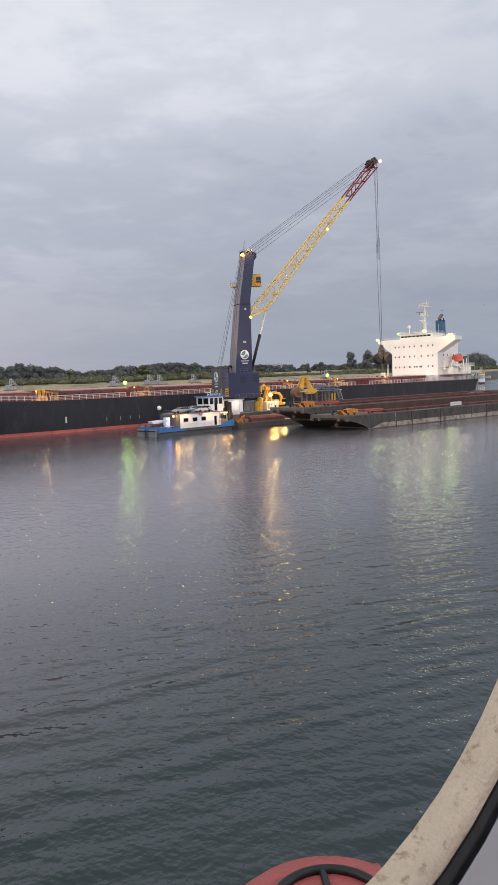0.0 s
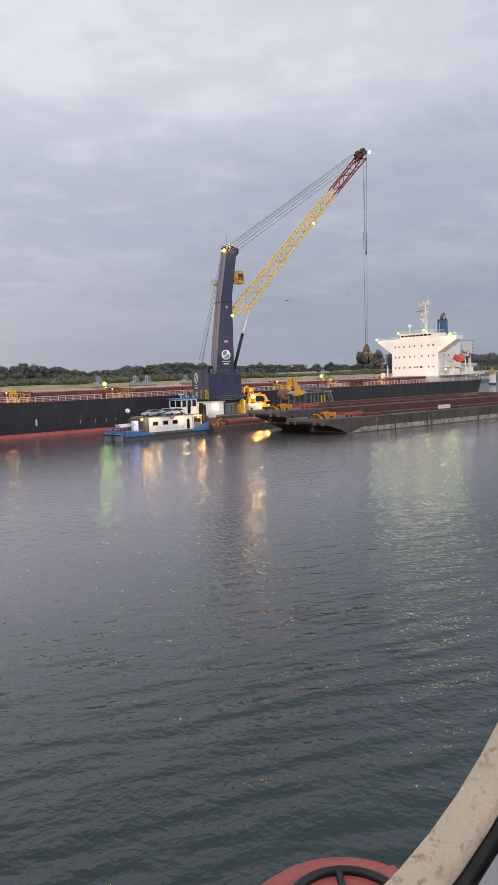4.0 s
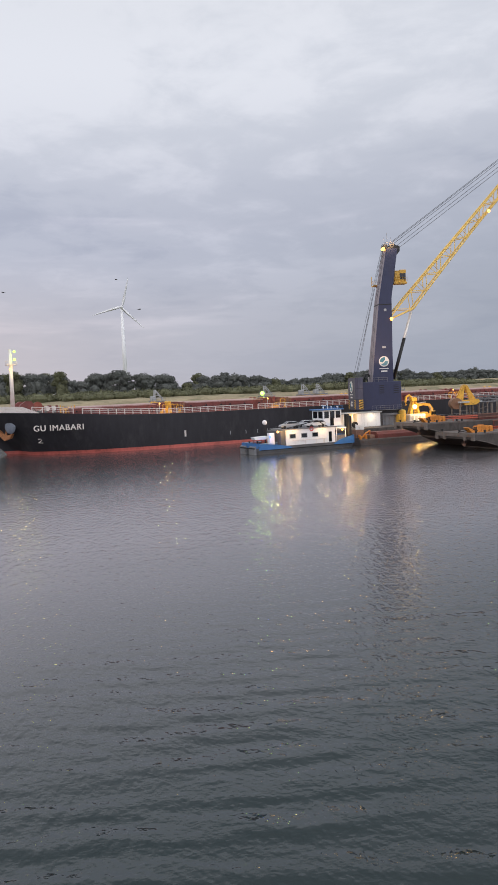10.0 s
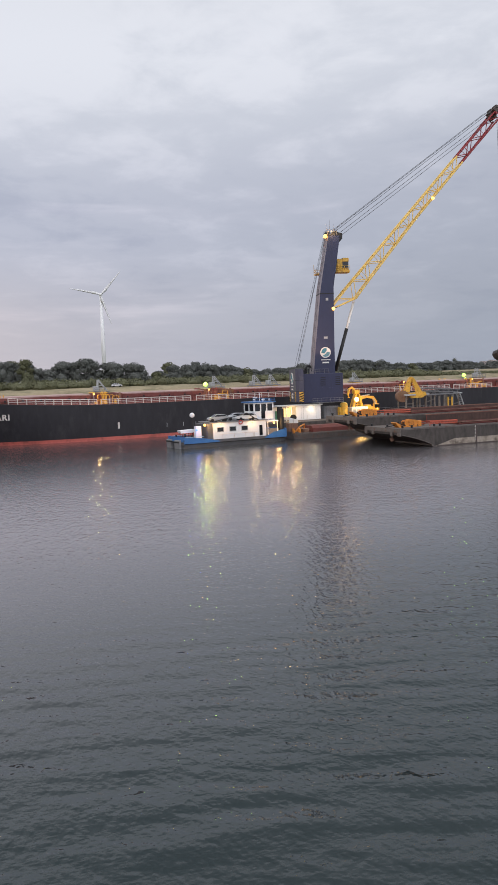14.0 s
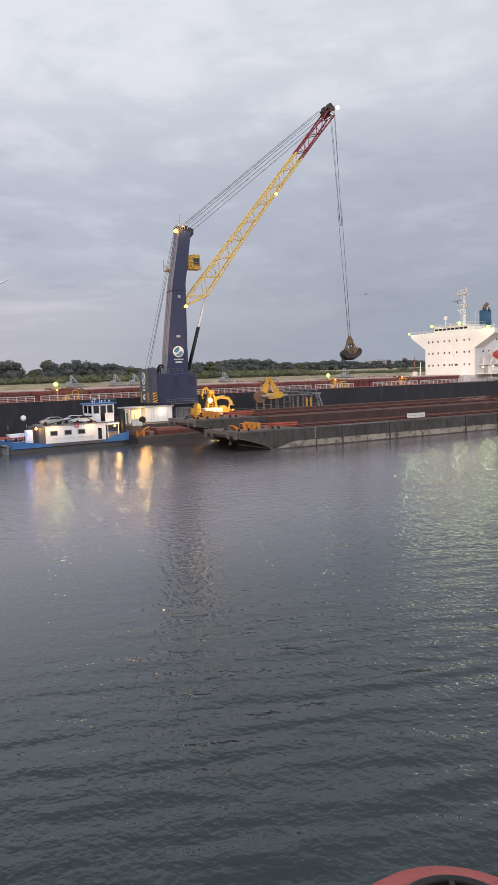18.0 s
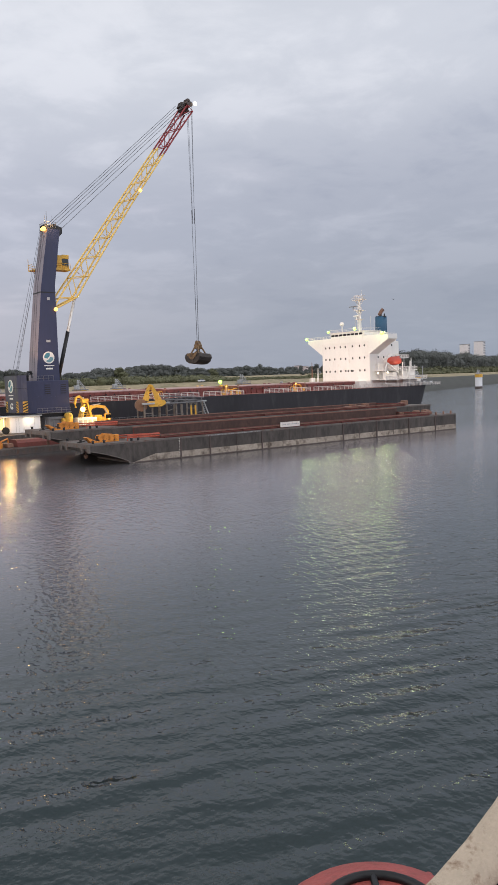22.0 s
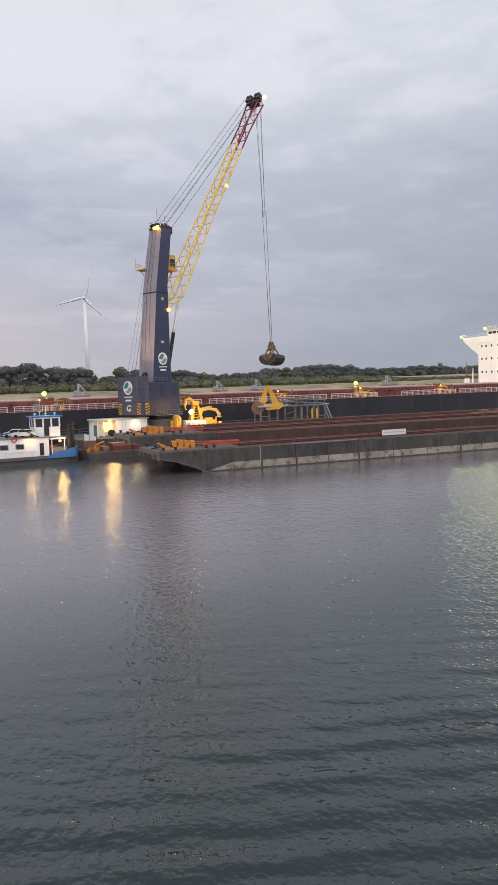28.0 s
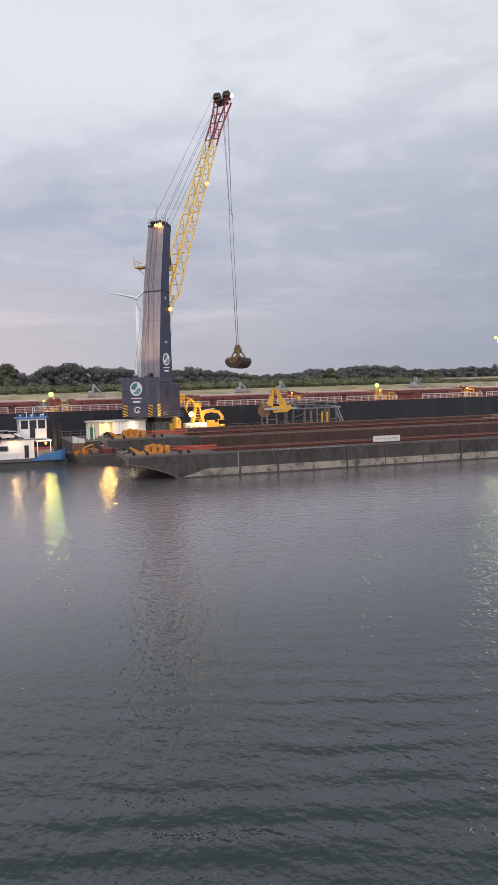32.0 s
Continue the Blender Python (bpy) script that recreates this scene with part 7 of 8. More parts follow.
class Soup:
    """Gathers many small leaf faces quickly, round solid-hearted clumps."""
    def __init__(self, seed):
        self.g = np.random.default_rng(seed)
        self.quads, self.tris = [], []

    def leaves(self, rnd, cx, cy, cz, rx, ry, rz, count, size, heart=True):
        g = self.g
        p = g.normal(size=(count, 3))
        p /= np.linalg.norm(p, axis=1)[:, None]
        p *= g.uniform(0.74, 1.04, (count, 1))
        lumps = 1 + 0.16 * np.sin(p[:, :1] * 4 + cx) * np.cos(p[:, 2:] * 5 + cy)
        c = p * lumps * np.array((rx, ry, rz)) + np.array((cx, cy, cz))
        out = p / np.linalg.norm(p, axis=1)[:, None] + g.normal(size=(count, 3)) * 0.45
        u = np.cross(out, g.normal(size=(count, 3)))
        u /= np.linalg.norm(u, axis=1)[:, None]
        w = np.cross(u, out)
        w /= np.linalg.norm(w, axis=1)[:, None]
        s = size * g.uniform(0.5, 1.2, (count, 1))
        self.quads.append(np.stack((c + u * s, c + w * s * 0.8, c - u * s * 0.9, c - w * s), 1).reshape(-1, 3))
        if heart:
            k = 0.72 * np.array((rx, ry, rz))
            ring = [np.array((math.cos(a), math.sin(a), 0)) for a in (0, 1.05, 2.09, 3.14, 4.19, 5.24)]
            top_, low_ = np.array((0, 0, 1.0)), np.array((0, 0, -1.0))
            for i in range(6):
                a, b = ring[i], ring[(i + 1) % 6]
                a2, b2 = a * 0.7 + top_ * 0.7, b * 0.7 + top_ * 0.7
                a3, b3 = a * 0.7 + low_ * 0.7, b * 0.7 + low_ * 0.7
                for t in ((a, b, b2), (a, b2, a2), (a2, b2, top_), (a3, b3, b), (a3, b, a), (low_, b3, a3)):
                    self.tris.append(np.array(t) * k + np.array((cx, cy, cz)))

    def trunk(self, x, y, z, h, r):
        pts = [(x + r * math.cos(a), y + r * math.sin(a), z) for a in (0, 2.1, 4.2)]
        for i in range(3):
            self.tris.append(np.array((pts[i], pts[(i + 1) % 3], (x, y, z + h))))

    def build(self, name, material, parent=None):
        q = np.concatenate(self.quads)
        t = np.concatenate(self.tris) if self.tris else np.zeros((0, 3))
        me = bpy.data.meshes.new(name)
        nq, nt = len(q) // 4, len(t) // 3
        me.vertices.add(len(q) + len(t))
        me.vertices.foreach_set("co", np.concatenate((q, t)).astype(np.float32).ravel())
        me.loops.add(len(q) + len(t))
        me.loops.foreach_set("vertex_index", np.arange(len(q) + len(t), dtype=np.int32))
        me.polygons.add(nq + nt)
        me.polygons.foreach_set("loop_start", np.concatenate((np.arange(nq) * 4, nq * 4 + np.arange(nt) * 3)).astype(np.int32))
        me.update(calc_edges=True)
        me.materials.append(material)
        ob = new(name, me)
        if parent is not None:
            ob.parent = parent
        return ob


# the wood's skyline: place along the channel and height of the crowns
SKYLINE = [(-200, 18), (60, 22), (100, 25), (124, 24), (132, 19), (139, 13), (147, 20), (165, 24), (187, 21), (212, 20), (228, 10), (241, 21), (252, 14), (260, 20), (272, 17), (290, 16), (320, 13), (370, 13), (398, 16),
           (415, 12), (440, 17), (472, 18), (512, 15), (563, 12), (612, 15), (645, 15), (700, 13), (1400, 14)]


def build_woods():
    rnd = random.Random(11)
    # scrub along the crest of the dike
    hedge = Soup(1)
    for i in range(1700):
        x = rnd.uniform(-120, 900)
        thick = x < 320 or x > 500
        d = rnd.uniform(58, 125) if thick or rnd.random() < 0.4 else rnd.uniform(110, 260)
        z = land_height(d) + rise(x, d)
        h = rnd.uniform(2.6, 4.6) * (0.85 + 0.35 * noise.noise((x * 0.02, d * .02, 3))) * (1.0 if thick else 0.5)
        hedge.leaves(rnd, x, shore(x) + d, z + h * 0.35, rnd.uniform(2.2, 5.0), rnd.uniform(2, 4), h * 0.7, 150, 0.4)
    ob = hedge.build("bushes", LEAF[1])
    tagged(ob, "olive-green scrub along the dike", "bushes", kind="stuff")
    far = [Soup(2), Soup(3)]
    x = -170.0
    while x < 1350:
        tall = float(np.interp(x, [p[0] for p in SKYLINE], [p[1] for p in SKYLINE]))
        h = tall * (rnd.uniform(0.86, 1.0) if x < 700 else rnd.uniform(0.6, 1.15)) - 1.5
        d = rnd.uniform(300, 340)
        y, z = shore(x) + d, land_height(d) + 0.75 * rise(x, 262)
        s = far[rnd.random() < 0.1]
        r = min(0.42 * h, rnd.uniform(4.0, 6.6))
        # a domed crown of several uneven lumps on stems, undergrowth in front
        s.leaves(rnd, x, y, z + h - 0.6 * r, r, r * 0.8, r * 0.6, 460, 0.55)
        for k in range(7):
            a = 0.9 * k + rnd.uniform(-.4, .4)
            rr = r * rnd.uniform(0.32, 0.55)
            s.leaves(rnd, x + math.cos(a) * r * rnd.uniform(0.5, 1.0), y + math.sin(a) * r * 0.5, z + h * rnd.uniform(0.40, 0.86) - 0.5 * rr, rr * 1.2, rr, rr * 0.9, 160, 0.5)
        airy = 150 < x < 192
        for k in range(3):
            s.trunk(x + rnd.uniform(-1, 1) * r * 0.6, y + rnd.uniform(-3, 3), z, h * 0.85, 0.42)
        for k in range(1 if airy else 6):
            s.leaves(rnd, x + rnd.uniform(-3, 3), y - rnd.uniform(1, 6), z + h * rnd.uniform(0.08, 0.2 if airy else 0.55), 4.2, 3.0, rnd.uniform(0.16, 0.26) * h, 130, 0.5)
        x += rnd.uniform(2.6, 4.6) * (1 if x < 700 else 1.7)
    for k, s in enumerate(far):
        tagged(s.build("woodland", LEAF[k]), "distant dark woodland belt", "trees", kind="stuff")


build_woods()


def build_tree(x, d, h, width, seed, slim=False):
    rnd = random.Random(seed)
    t = thing("tree", "tall dark broadleaf tree on the far bank" if not slim else "slim dark poplar on the far bank", "tree", pose(x, shore(x) + d, land_height(d)), "single trees on the bank")
    bm = rod(B(), (0, 0, -0.5), (0, 0, h * 0.7), 0.45, 0.12, 8)
    for k in range(6):
        a, z = rnd.uniform(0, 6.3), h * rnd.uniform(0.3, 0.6)
        rod(bm, (0, 0, z), (math.cos(a) * width * 0.35, math.sin(a) * width * 0.35, z + h * 0.22), 0.16, 0.05, 5)
    part("trunk", bm, BARK, t)
    s = Soup(seed)
    for k in range(12):
        a, q = rnd.uniform(0, 6.3), rnd.uniform(0, 0.33)
        z = h * rnd.uniform(0.32, 0.85)
        rr = width * rnd.uniform(0.2, 0.32)
        s.leaves(rnd, math.cos(a) * width * q, math.sin(a) * width * q, z, rr, rr, rr * (1.5 if slim else 0.9), 260, 0.3)
    s.build("crown", LEAF[0], t)


for k, (x, d, h, w, slim) in enumerate(((985, 560, 33, 18, False), (1012, 600, 26, 18, False), (938, 580, 21, 18, False), (627, 146, 26, 15, False), (646, 130, 28, 17, False), (615, 185, 16, 9, False), (588, 190, 14, 8, False), (664, 138, 20, 14, False), (266, 290, 15, 4, True), (270, 295, 13, 4, True), (100, 280, 15, 4, True), (60, 280, 16, 12, False))):
    build_tree(x, d, h, w, 40 + k, slim)

# trees on the right-hand shore
SHORE_WOOD = 775


def build_shore_wood():
    rnd = random.Random(21)
    s = Soup(21)
    for i in range(380):
        x = rnd.uniform(SHORE_WOOD, 1400) if i < 220 else rnd.uniform(1400, 2500)
        d = rnd.uniform(110, 170)
        z = land_height(d) - 1
        h = rnd.uniform(27, 37) * (1.0 if x < 1400 else 1.25) * (0.9 + 0.25 * noise.noise((x * .02, 0, 5)))
        for k in range(3):
            rr = h * rnd.uniform(0.24, 0.36)
            s.leaves(rnd, x + rnd.uniform(-.3, .3) * h, shore(x) + d + rnd.uniform(-3, 3), z + h * (0.22 + 0.24 * k), rr * 1.1, rr, rr * 0.9, 420, 0.85)
        s.trunk(x, shore(x) + d, z, h * 0.8, 0.4)
    scrub = Soup(22)
    for i in range(420):
        x = rnd.uniform(SHORE_WOOD - 60, 1500)
        d = rnd.uniform(62, 112)
        scrub.leaves(rnd, x, shore(x) + d, land_height(d) + 2.0, rnd.uniform(4, 8), rnd.uniform(3, 6), rnd.uniform(3.0, 7.0), 170, 0.8)
    tagged(scrub.build("shore_scrub", LEAF[1]), "olive-green scrub in front of the wood", "bushes", kind="stuff")
    tagged(s.build("shore_woodland", LEAF[0]), "dark wood on the bank beyond the stern", "trees", kind="stuff")


build_shore_wood()


def build_block(name, label, x, y, w, dep, h, z, floors, bays, tone):
    b = thing(name, label, "building", pose(x, y, z, 0, 0, 25), "distant buildings")
    part("wall", box(B(), -w / 2, w / 2, -dep / 2, dep / 2, 0, h, 0.2), tone, b)
    part("roof", box(B(), -w / 2 - .4, w / 2 + .4, -dep / 2 - .4, dep / 2 + .4, h, h + 0.6), GREY, b)
    pane_ = shared("window", box(B(), -w / bays * .32, w / bays * .32, -0.12, 0, -h / floors * .26, h / floors * .26), GLASS_DARK)
    for i in range(bays):
        for j in range(floors):
            part("window", pane_, None, b).location = (-w / 2 + w * (i + .5) / bays, -dep / 2, h * (j + .5) / floors)


TOWER_TONE = mat("pale_brick_tower", (0.80, 0.74, 0.73), 0.85, vary=0.15, scale=0.2)
HOUSE_TONE = mat("house_brick", (0.66, 0.56, 0.55), 0.85, vary=0.25, scale=0.3)
build_block("apartment_tower", "pale apartment tower beyond the trees", 1740, 1095, 35, 24, 78, 14, 12, 8, TOWER_TONE)
build_block("apartment_tower", "slimmer pale apartment tower beyond the trees", 1711, 1120, 22, 22, 72, 14, 11, 5, TOWER_TONE)
for k, (x, y, w, h) in enumerate(((1447, 1500, 26, 33), (1476, 1500, 24, 36), (1502, 1500, 22, 34), (1528, 1500, 22, 32))):
    build_block("far_house", "reddish flats of a town beyond the woods", x, y, w, 14, h, 14, 5, 5, HOUSE_TONE)


# ---- wind turbine ----
def build_turbine():
    t = thing("wind_turbine", "white three-bladed wind turbine turning slowly", "wind turbine", pose(443.5, 1574.5, 12, 0, 0, -17))
    tone = mat("turbine_white", (0.84, 0.84, 0.85), 0.4, vary=0.03, scale=0.05, bump=0)
    part("tower", rod(B(), (0, 0, 0), (0, 0, 199), 5.2, 2.9, 24), tone, t, smooth=True)
    hub = B()
    box(hub, -3.2, 3.2, -4, 11, -3, 3.4, 0.8)
    nac = part("nacelle", hub, tone, t)
    nac.location = (0, 0, 201)
    rotor = part("rotor_hub", ball(B(), (0, 0, 0), 3.2), tone, nac, smooth=True)
    for k in range(3):
        bl = B()
        rings = []
        for r, c, th in ((2.5, 2.2, 2.0), (8, 4.6, 1.6), (16, 5.6, 1.1), (34, 3.9, .7), (56, 2.4, .45), (72, 1.0, .25), (75, .3, .1)):
            r *= 0.88
            rings.append([(c * .75, 0, r), (c * .2, -th / 2, r), (-c * .3, 0, r), (c * .2, th / 2, r)])
        vs = loft(bl, rings)
        bl.faces.new(vs[-1])
        bmesh.ops.recalc_face_normals(bl, faces=bl.faces[:])
        b = part("blade", bl, tone, rotor, smooth=True)
        b.matrix_basis = pose(0, 0, 0, 0, 120 * k, 0)
    rotor.location = (0, -4.4, 0)
    return rotor


ROTOR = build_turbine()


# ---- the vessel that carries the camera: window, deck edge and a ventilator outside; origin at the eye, on the water ----
OWN_SHIP = []


def rounded(x0, x1, z0, z1, r, n=14):
    pts = []
    for cx, cz, a0 in ((x1 - r, z0 + r, -90), (x1 - r, z1 - r, 0), (x0 + r, z1 - r, 90), (x0 + r, z0 + r, 180)):
        for k in range(n + 1):
            a = radians(a0 + 90 * k / n)
            pts.append((cx + r * math.cos(a), cz + r * math.sin(a)))
    return pts


def frame_ring(bm, hole, spread, y0, y1, bulge=0.0):
    """A frame round a window hole: the hole's outline offset outwards by spread."""
    n = len(hole)
    out = []
    for i, p in enumerate(hole):
        a, b = hole[i - 1], hole[(i + 1) % n]
        t = Vector((b[0] - a[0], b[1] - a[1])).normalized()
        out.append((p[0] + t.y * spread, p[1] - t.x * spread))
    mid = [((p[0] + q[0]) / 2, (p[1] + q[1]) / 2) for p, q in zip(hole, out)]
    rings = [[(p[0], y1, p[1] + EYE) for p in hole], [(p[0], y0 + bulge, p[1] + EYE) for p in hole], [(p[0], y0, p[1] + EYE) for p in mid], [(p[0], y0 + bulge, p[1] + EYE) for p in out], [(p[0], y1, p[1] + EYE) for p in out]]
    loft(bm, rings + [rings[0]])
    bmesh.ops.recalc_face_normals(bm, faces=bm.faces[:])
    return out


def build_own_ship():
    win = thing("ship_window", "round-cornered ship's window with a beige worn frame, seen from inside", "window")
    hole = rounded(-1.4, 0.94, -0.512, 0.82, 0.49)
    beige = mat("window_frame_beige", (0.50, 0.405, 0.305), 0.55, vary=0.12, scale=26, dirt=(0.22, 0.14, 0.085), dirt_amount=0.25, bump=0.3)
    bm = B()
    edge = frame_ring(bm, hole, 0.038, 0.40, 0.44, 0.010)
    part("window_frame", bm, beige, win, smooth=True)
    bm = B()
    edge2 = frame_ring(bm, edge, 0.02, 0.404, 0.43, 0.003)
    part("rubber_gasket", bm, RUBBER, win)
    bm = B()
    rim = rounded(-3.4, 2.4, -1.9, 1.4, 0.05)
    outer = [bm.verts.new((p[0], 0.40, p[1] + EYE)) for p in rim]
    inner = [bm.verts.new((p[0], 0.40, p[1] + EYE)) for p in edge2]
    outer2 = [bm.verts.new((p[0], 0.43, p[1] + EYE)) for p in rim]
    inner2 = [bm.verts.new((p[0], 0.43, p[1] + EYE)) for p in edge2]
    n = len(rim)
    for i in range(n):
        j = (i + 1) % n
        bm.faces.new((outer[i], outer[j], inner[j], inner[i]))
        bm.faces.new((outer2[i], inner2[i], inner2[j], outer2[j]))
    bmesh.ops.recalc_face_normals(bm, faces=bm.faces[:])
    part("cabin_wall", bm, PALE_GREY, win, "pale grey cabin wall")
    OWN_SHIP.append((win, pose(0, 0, 0)))
    # deck below, outside the window
    bm = B()
    box(bm, -9, 6, 0.45, 2.45, 9.0, 9.12)
    box(bm, -9, 6, 2.25, 2.45, -0.8, 9.0)
    box(bm, -3.4, 2.4, -3.5, 0.43, 9.9, 10.0)
    deck = thing("own_deck", "narrow side deck of the passing ship", "deck", kind="structure")
    part("deck_plate", bm, DECK_RED, deck)
    OWN_SHIP.append((deck, pose(0, 0, 0)))
    vent = thing("mushroom_ventilator", "red mushroom ventilator with a black handwheel on the ship's deck", "ventilator")
    red = mat("ventilator_red", (0.40, 0.085, 0.075), 0.5, vary=0.12, scale=4, dirt=(0.25, 0.06, 0.05), dirt_amount=0.3)
    bm = rod(B(), (0, 0, 9.12), (0, 0, 9.7), 0.22, seg=24)
    part("trunk", bm, red, vent, smooth=False)
    bm = B()
    rings = []
    for r, z in ((0.01, 10.035), (0.16, 10.03), (0.29, 10.01), (0.39, 9.975), (0.45, 9.92), (0.47, 9.85), (0.47, 9.7), (0.46, 9.68), (0.2, 9.68)):
        rings.append([(r * math.cos(a), r * math.sin(a), z) for a in [2 * math.pi * k / 48 for k in range(48)]])
    vs = loft(bm, rings)
    bm.faces.new(vs[0])
    bmesh.ops.recalc_face_normals(bm, faces=bm.faces[:])
    part("mushroom_head", bm, red, vent, smooth=True)
    wheel = part("handwheel", sweep(B(), [(0.225 * math.cos(a), 0.225 * math.sin(a), 10.03) for a in [2 * math.pi * k / 36 for k in range(36)]], 0.02, 8, True), BLACK, vent, "black iron handwheel", True)
    spoke = shared("wheel_spoke", rod(B(), (0.02, 0, 10.05), (0.225, 0, 10.03), 0.015, seg=8), BLACK)
    for k in range(5):
        part("wheel_spoke", spoke, None, wheel).rotation_euler = (0, 0, 2 * math.pi * k / 5 + 0.9)
    part("wheel_hub", rod(B(), (0, 0, 10.02), (0, 0, 10.08), 0.032, seg=10), BLACK, wheel)
    part("locking_pin", rod(B(), (0.42, 0.12, 9.86), (0.42, 0.12, 9.935), 0.016, seg=8), red, vent)
    OWN_SHIP.append((vent, pose(1.92, 1.75, -0.03)))


build_own_ship()


def build_gull():
    """A gull gliding up the channel, wings spread."""
    g = thing("gull", "dark grey gull gliding over the water with spread wings", "bird", pose(0, 90, 23))
    bm = B()
    loft(bm, [[(x, r * math.cos(a), 0.02 + r * 0.9 * math.sin(a)) for a in [2 * math.pi * k / 8 for k in range(8)]] for x, r in ((-0.28, 0.02), (-0.16, 0.06), (0.0, 0.085), (0.14, 0.07), (0.22, 0.05), (0.27, 0.045), (0.31, 0.012))])
    part("body", bm, GULL, g)
    for s in (-1, 1):
        bm = B()
        top = [bm.verts.new(v) for v in ((0.12, s * 0.05, 0.06), (0.2, s * 0.32, 0.16), (0.0, s * 0.72, 0.1), (-0.06, s * 0.5, 0.12), (-0.06, s * 0.05, 0.04))]
        low = [bm.verts.new((v.co.x, v.co.y, v.co.z - 0.018)) for v in top]
        bm.faces.new(top)
        bm.faces.new(low[::-1])
        for k in range(5):
            bm.faces.new((top[k], low[k], low[(k + 1) % 5], top[(k + 1) % 5]))
        bmesh.ops.recalc_face_normals(bm, faces=bm.faces)
        part("wing", bm, GULL, g)
    part("tail", prism(B(), [(-0.25, -0.02), (-0.42, -0.08), (-0.42, 0.08), (-0.25, 0.02)], "z", 0.0, 0.02), GULL, g)
    for ob in g.children:
        ob.data.transform(Matrix.Scale(0.7, 4))
    return g


BIRD = build_gull()
GULLS = [copy_thing(BIRD, pose(46, 95, 26)), copy_thing(BIRD, pose(65, 110, 30))]


# ---- what moves ----
# seconds, slew, luff
SLEW = [(0, -17.1, 46.4), (3, -16.7, 46.6), (6, -16.8, 46.9), (8, -18.0, 47.0), (11, -18.3, 47.2), (14.5, -15.8, 47.6), (16.5, -11.5, 49.1), (18, -9.4, 50.1), (19, -8.1, 50.8), (20, -6.2, 51.6),
        (21, -3.2, 52.3), (22, -0.5, 52.9), (23, 1.9, 53.6), (24, 5.4, 54.3), (25, 9.6, 55.0), (26, 14.7, 55.8), (26.5, 17.2, 56.1), (28.5, 27.4, 57.1), (29, 30.1, 57.5), (30, 35.0, 57.9), (31, 39.8, 58.3), (32, 44.6, 58.7)]
PIN = (0.9, 0.0, 23.0)
# seconds and the grab's middle
GRAB_AT = [(0, 177.4, 135.5, 17.0), (3, 177.1, 136.2, 17.2), (6, 175.3, 137.6, 17.1), (7.5, 174.9, 137.1, 17.2), (11, 176.2, 136.2, 17.4), (14.5, 178.4, 136.0, 17.6), (16.5, 179.7, 138.0, 17.8), (17, 179.6, 138.3, 17.8), (19, 177.6, 140.9, 18.1),
           (21, 175.1, 145.6, 18.4), (23, 173.3, 150.2, 19.1), (26, 171.6, 157.7, 19.2), (29, 168.9, 164.8, 19.3), (32, 162.0, 171.5, 19.3)]


# seconds and the heading of the ship that carries the camera
HEADING = [(0, 0.0), (7.5, 0.0), (16.5, -1.1), (19, -1.5), (21, -1.5), (22, -1.1), (23, -1.2), (24, -1.5), (32, -1.5)]
# seconds, the grab's turn about its ropes, and how far its shells stand open
GRAB_TURN = [(0, 95, 12), (3, 102, 12), (6, 131, 5), (8, 131, 5), (11, 112, 3), (14.5, 90, 2), (16.5, 84, 2), (17, 82, 0), (19, 56, 0), (20, 51, 0), (23, 52, 0), (32, 40, 0)]


def at_time(table, t):
    return [np.interp(t, [r[0] for r in table], [r[k] for r in table]) for k in range(1, len(table[0]))]


def aim(a, b):
    """A pose at a whose x axis points to b, in an upright plane."""
    d = Vector(b) - Vector(a)
    x = d.normalized()
    y = Vector((0, 0, 1)).cross(x).normalized()
    z = x.cross(y)
    m = Matrix((x, y, z)).transposed().to_4x4()
    m.translation = a
    return m


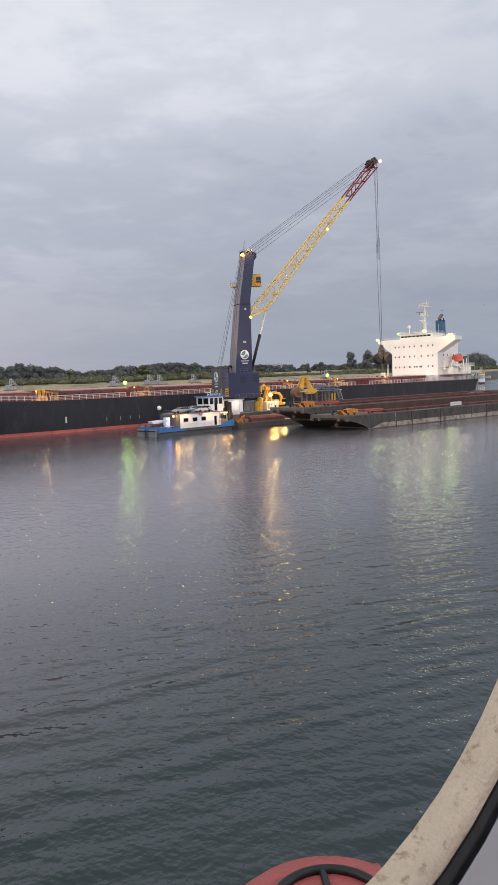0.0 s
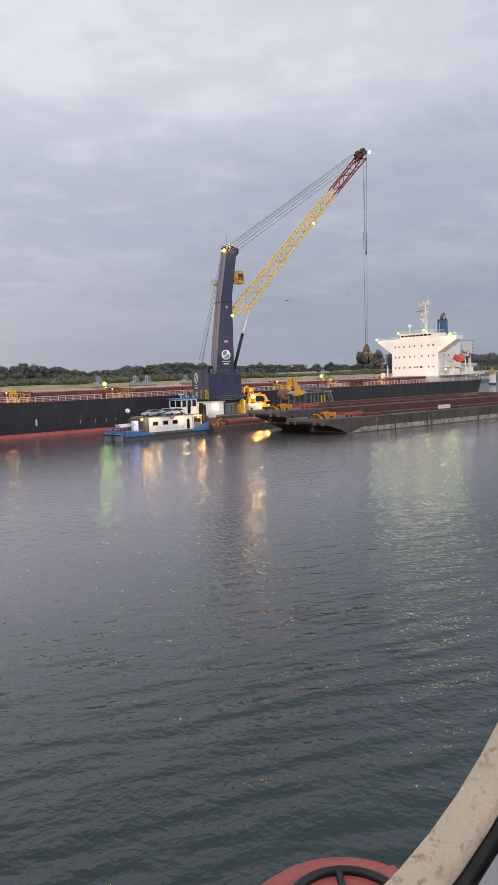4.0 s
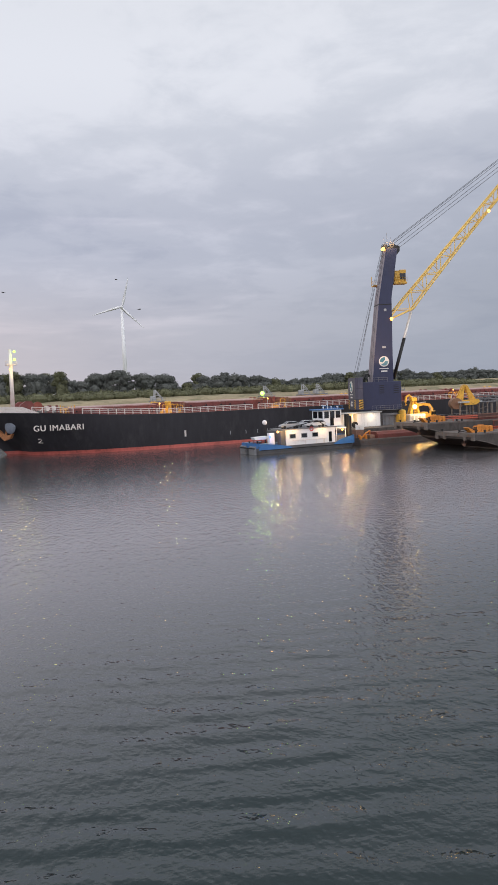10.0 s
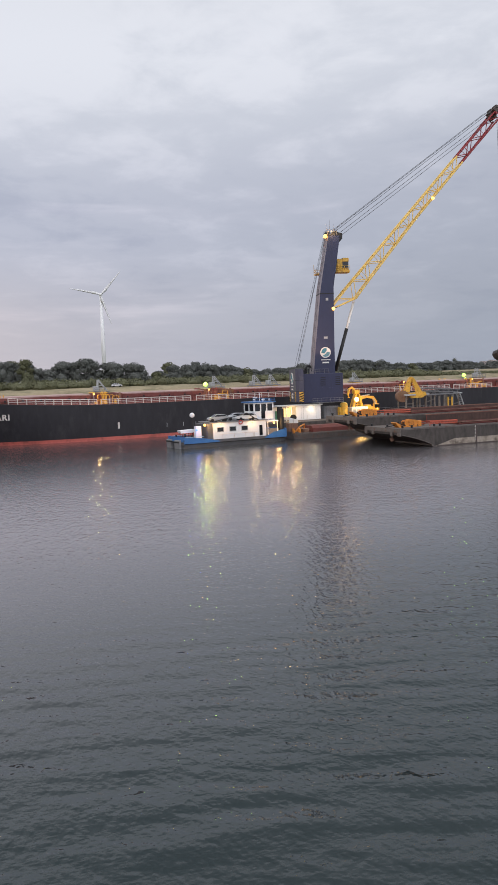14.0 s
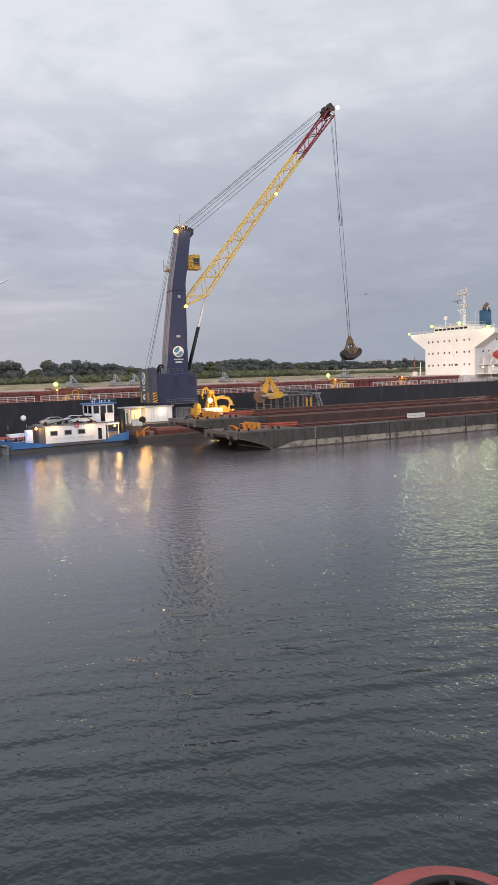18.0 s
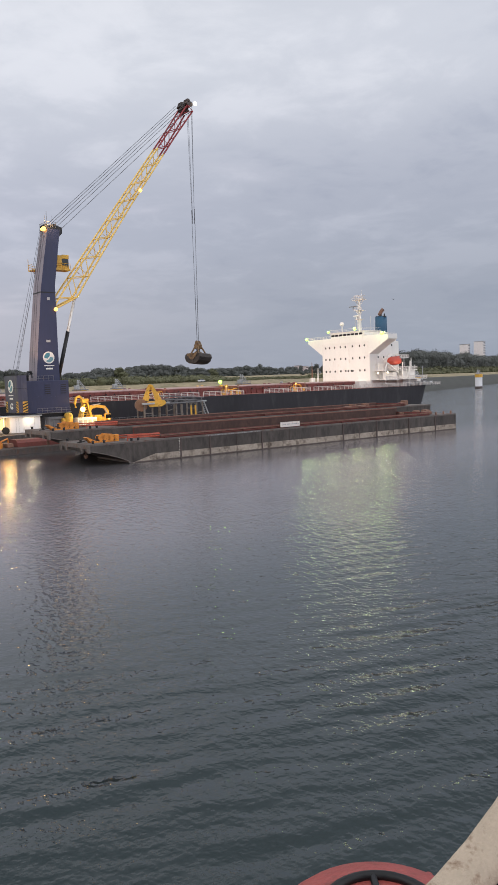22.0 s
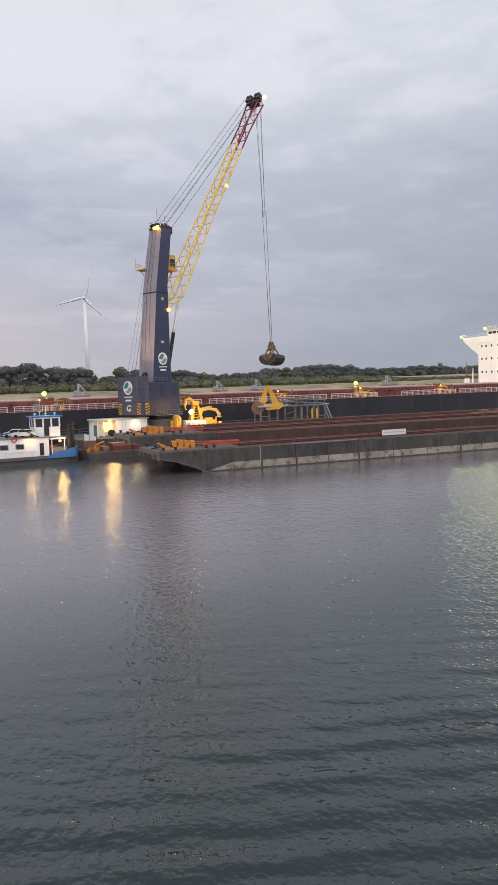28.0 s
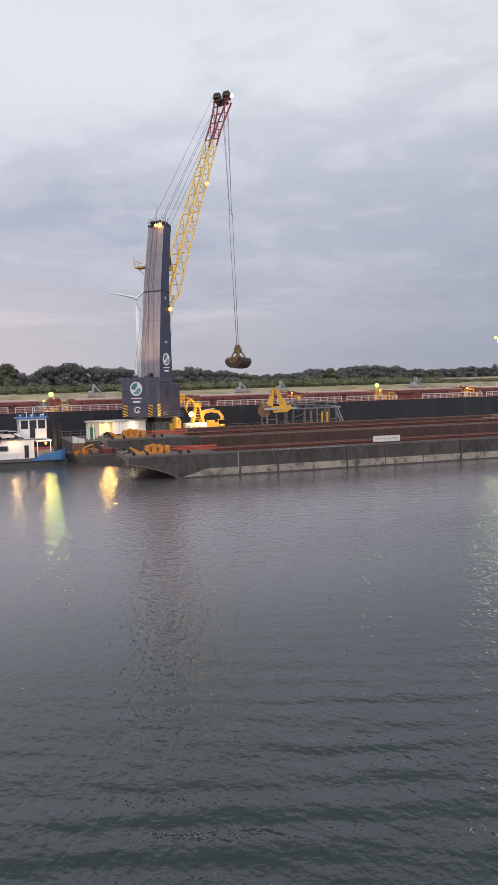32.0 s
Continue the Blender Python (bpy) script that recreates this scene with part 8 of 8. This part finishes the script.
def motions():
    times = [r[0] for r in SLEW]
    crane, boom, r1, r2, cyl, rod_, grab, hoist, ropes = [], [], [], [], [], [], [], [], []
    for t, slew, luff in SLEW:
        crane.append((t, pose(PX, PY, FOOT, 0, 0, slew)))
        bm_pose = pose(*PIN, 0, -luff, 0)
        boom.append((t, bm_pose))
        head = Vector((2.5, 0, 41.0))
        tip = bm_pose @ Vector((62.0, 0, 0.9))
        r1.append((t, aim(head, tip)))
        r2.append((t, aim(tip, head)))
        foot = Vector((2.0, 0, 8.3))
        eye = bm_pose @ Vector((6.0, 0, -3.0))
        cyl.append((t, aim(foot, eye)))
        rod_.append((t, aim(eye, foot)))
    for t in sorted(set(times) | {r[0] for r in GRAB_AT}):
        slew, luff = at_time(SLEW, t)
        tip = pose(PX, PY, FOOT, 0, 0, slew) @ pose(*PIN, 0, -luff, 0) @ Vector((64.0, 0, -0.6))
        g = Vector(at_time(GRAB_AT, t))
        d = (tip - g).normalized()
        q = d.to_track_quat("Z", "X").to_matrix().to_4x4()
        turn = Matrix.Rotation(radians(at_time(GRAB_TURN, t)[0]), 4, "Z")
        grab.append((t, Matrix.Translation(g + d * 2.6) @ q @ turn))
        across = Vector((1, 0, 0)) - d * d.x
        across.normalize()
        m = Matrix((across.cross(d), across, d)).transposed().to_4x4()
        m.translation = tip
        hoist.append((t, m.copy()))
        ropes.append((t, grab[-1][1]))
    walk(CRANE, crane)
    walk(BOOM, boom)
    walk(LUFF_ROPES[0], r1)
    walk(LUFF_ROPES[1], r2)
    walk(CYLINDER, cyl)
    walk(PISTON, rod_)
    walk(GRAB, grab)
    for side, shell in SHELLS:
        walk(shell, [(t, pose(0, 0, -2.2 * 1.12, 0, -side * wide, 0)) for t, turned, wide in GRAB_TURN])
    walk(HOIST, hoist)
    walk(GRAB_ROPES, ropes)
    walk(ROTOR, [(t, pose(0, -4.4, 0, 0, 68.5 + 66.7 * (t - 9), 0)) for t in range(33)])
    walk(water, [(t, pose(0.4 * t, -0.12 * t, 0)) for t in (0, 8, 16, 24, 32)])
    drive = []
    for t in range(33):
        x = 92.5 + 19.8 * (t - 12.5)
        drive.append((t, pose(x, shore(x) + 52, land_height(52) + 0.25, 0, 0, 0 if x < 255 else 19)))
    walk(DIKE_CAR, drive)
    # a gull on the wing
    flight = [(-0, -43.0, 24.6), (4.5, 2.5, 24.2), (9, 47.8, 23.7), (10, 57.8, 23.2), (11, 67.9, 23.1), (12, 79.1, 22.9), (13, 91.0, 22.1), (14.8, 108.5, 22.6), (16.5, 124.4, 23.9), (20, 158.0, 25.5), (26, 217.0, 27.0), (32, 276.0, 28.0)]
    walk(BIRD, [(t, pose(x, 90, z, 8 * math.sin(t * 1.3))) for t, x, z in flight])
    for bird, t0, x0, y0, z0, v in ((GULLS[0], 9.6, 46.4, 95, 25.9, -10.5), (GULLS[1], 9.6, 65.4, 110, 30.3, -13.1)):
        walk(bird, [(t, pose(x0 + v * (t - t0), y0, z0 + 0.3 * math.sin(t), 10 * math.sin(t * 1.7), 0, 180)) for t in range(0, 33, 2)])
    for ob, m in OWN_SHIP:
        walk(ob, [(t, pose(x, y, 0, 0, 0, at_time(HEADING, t)[0]) @ m) for t, x, y, yaw, pitch, lean in ROWS])


motions()
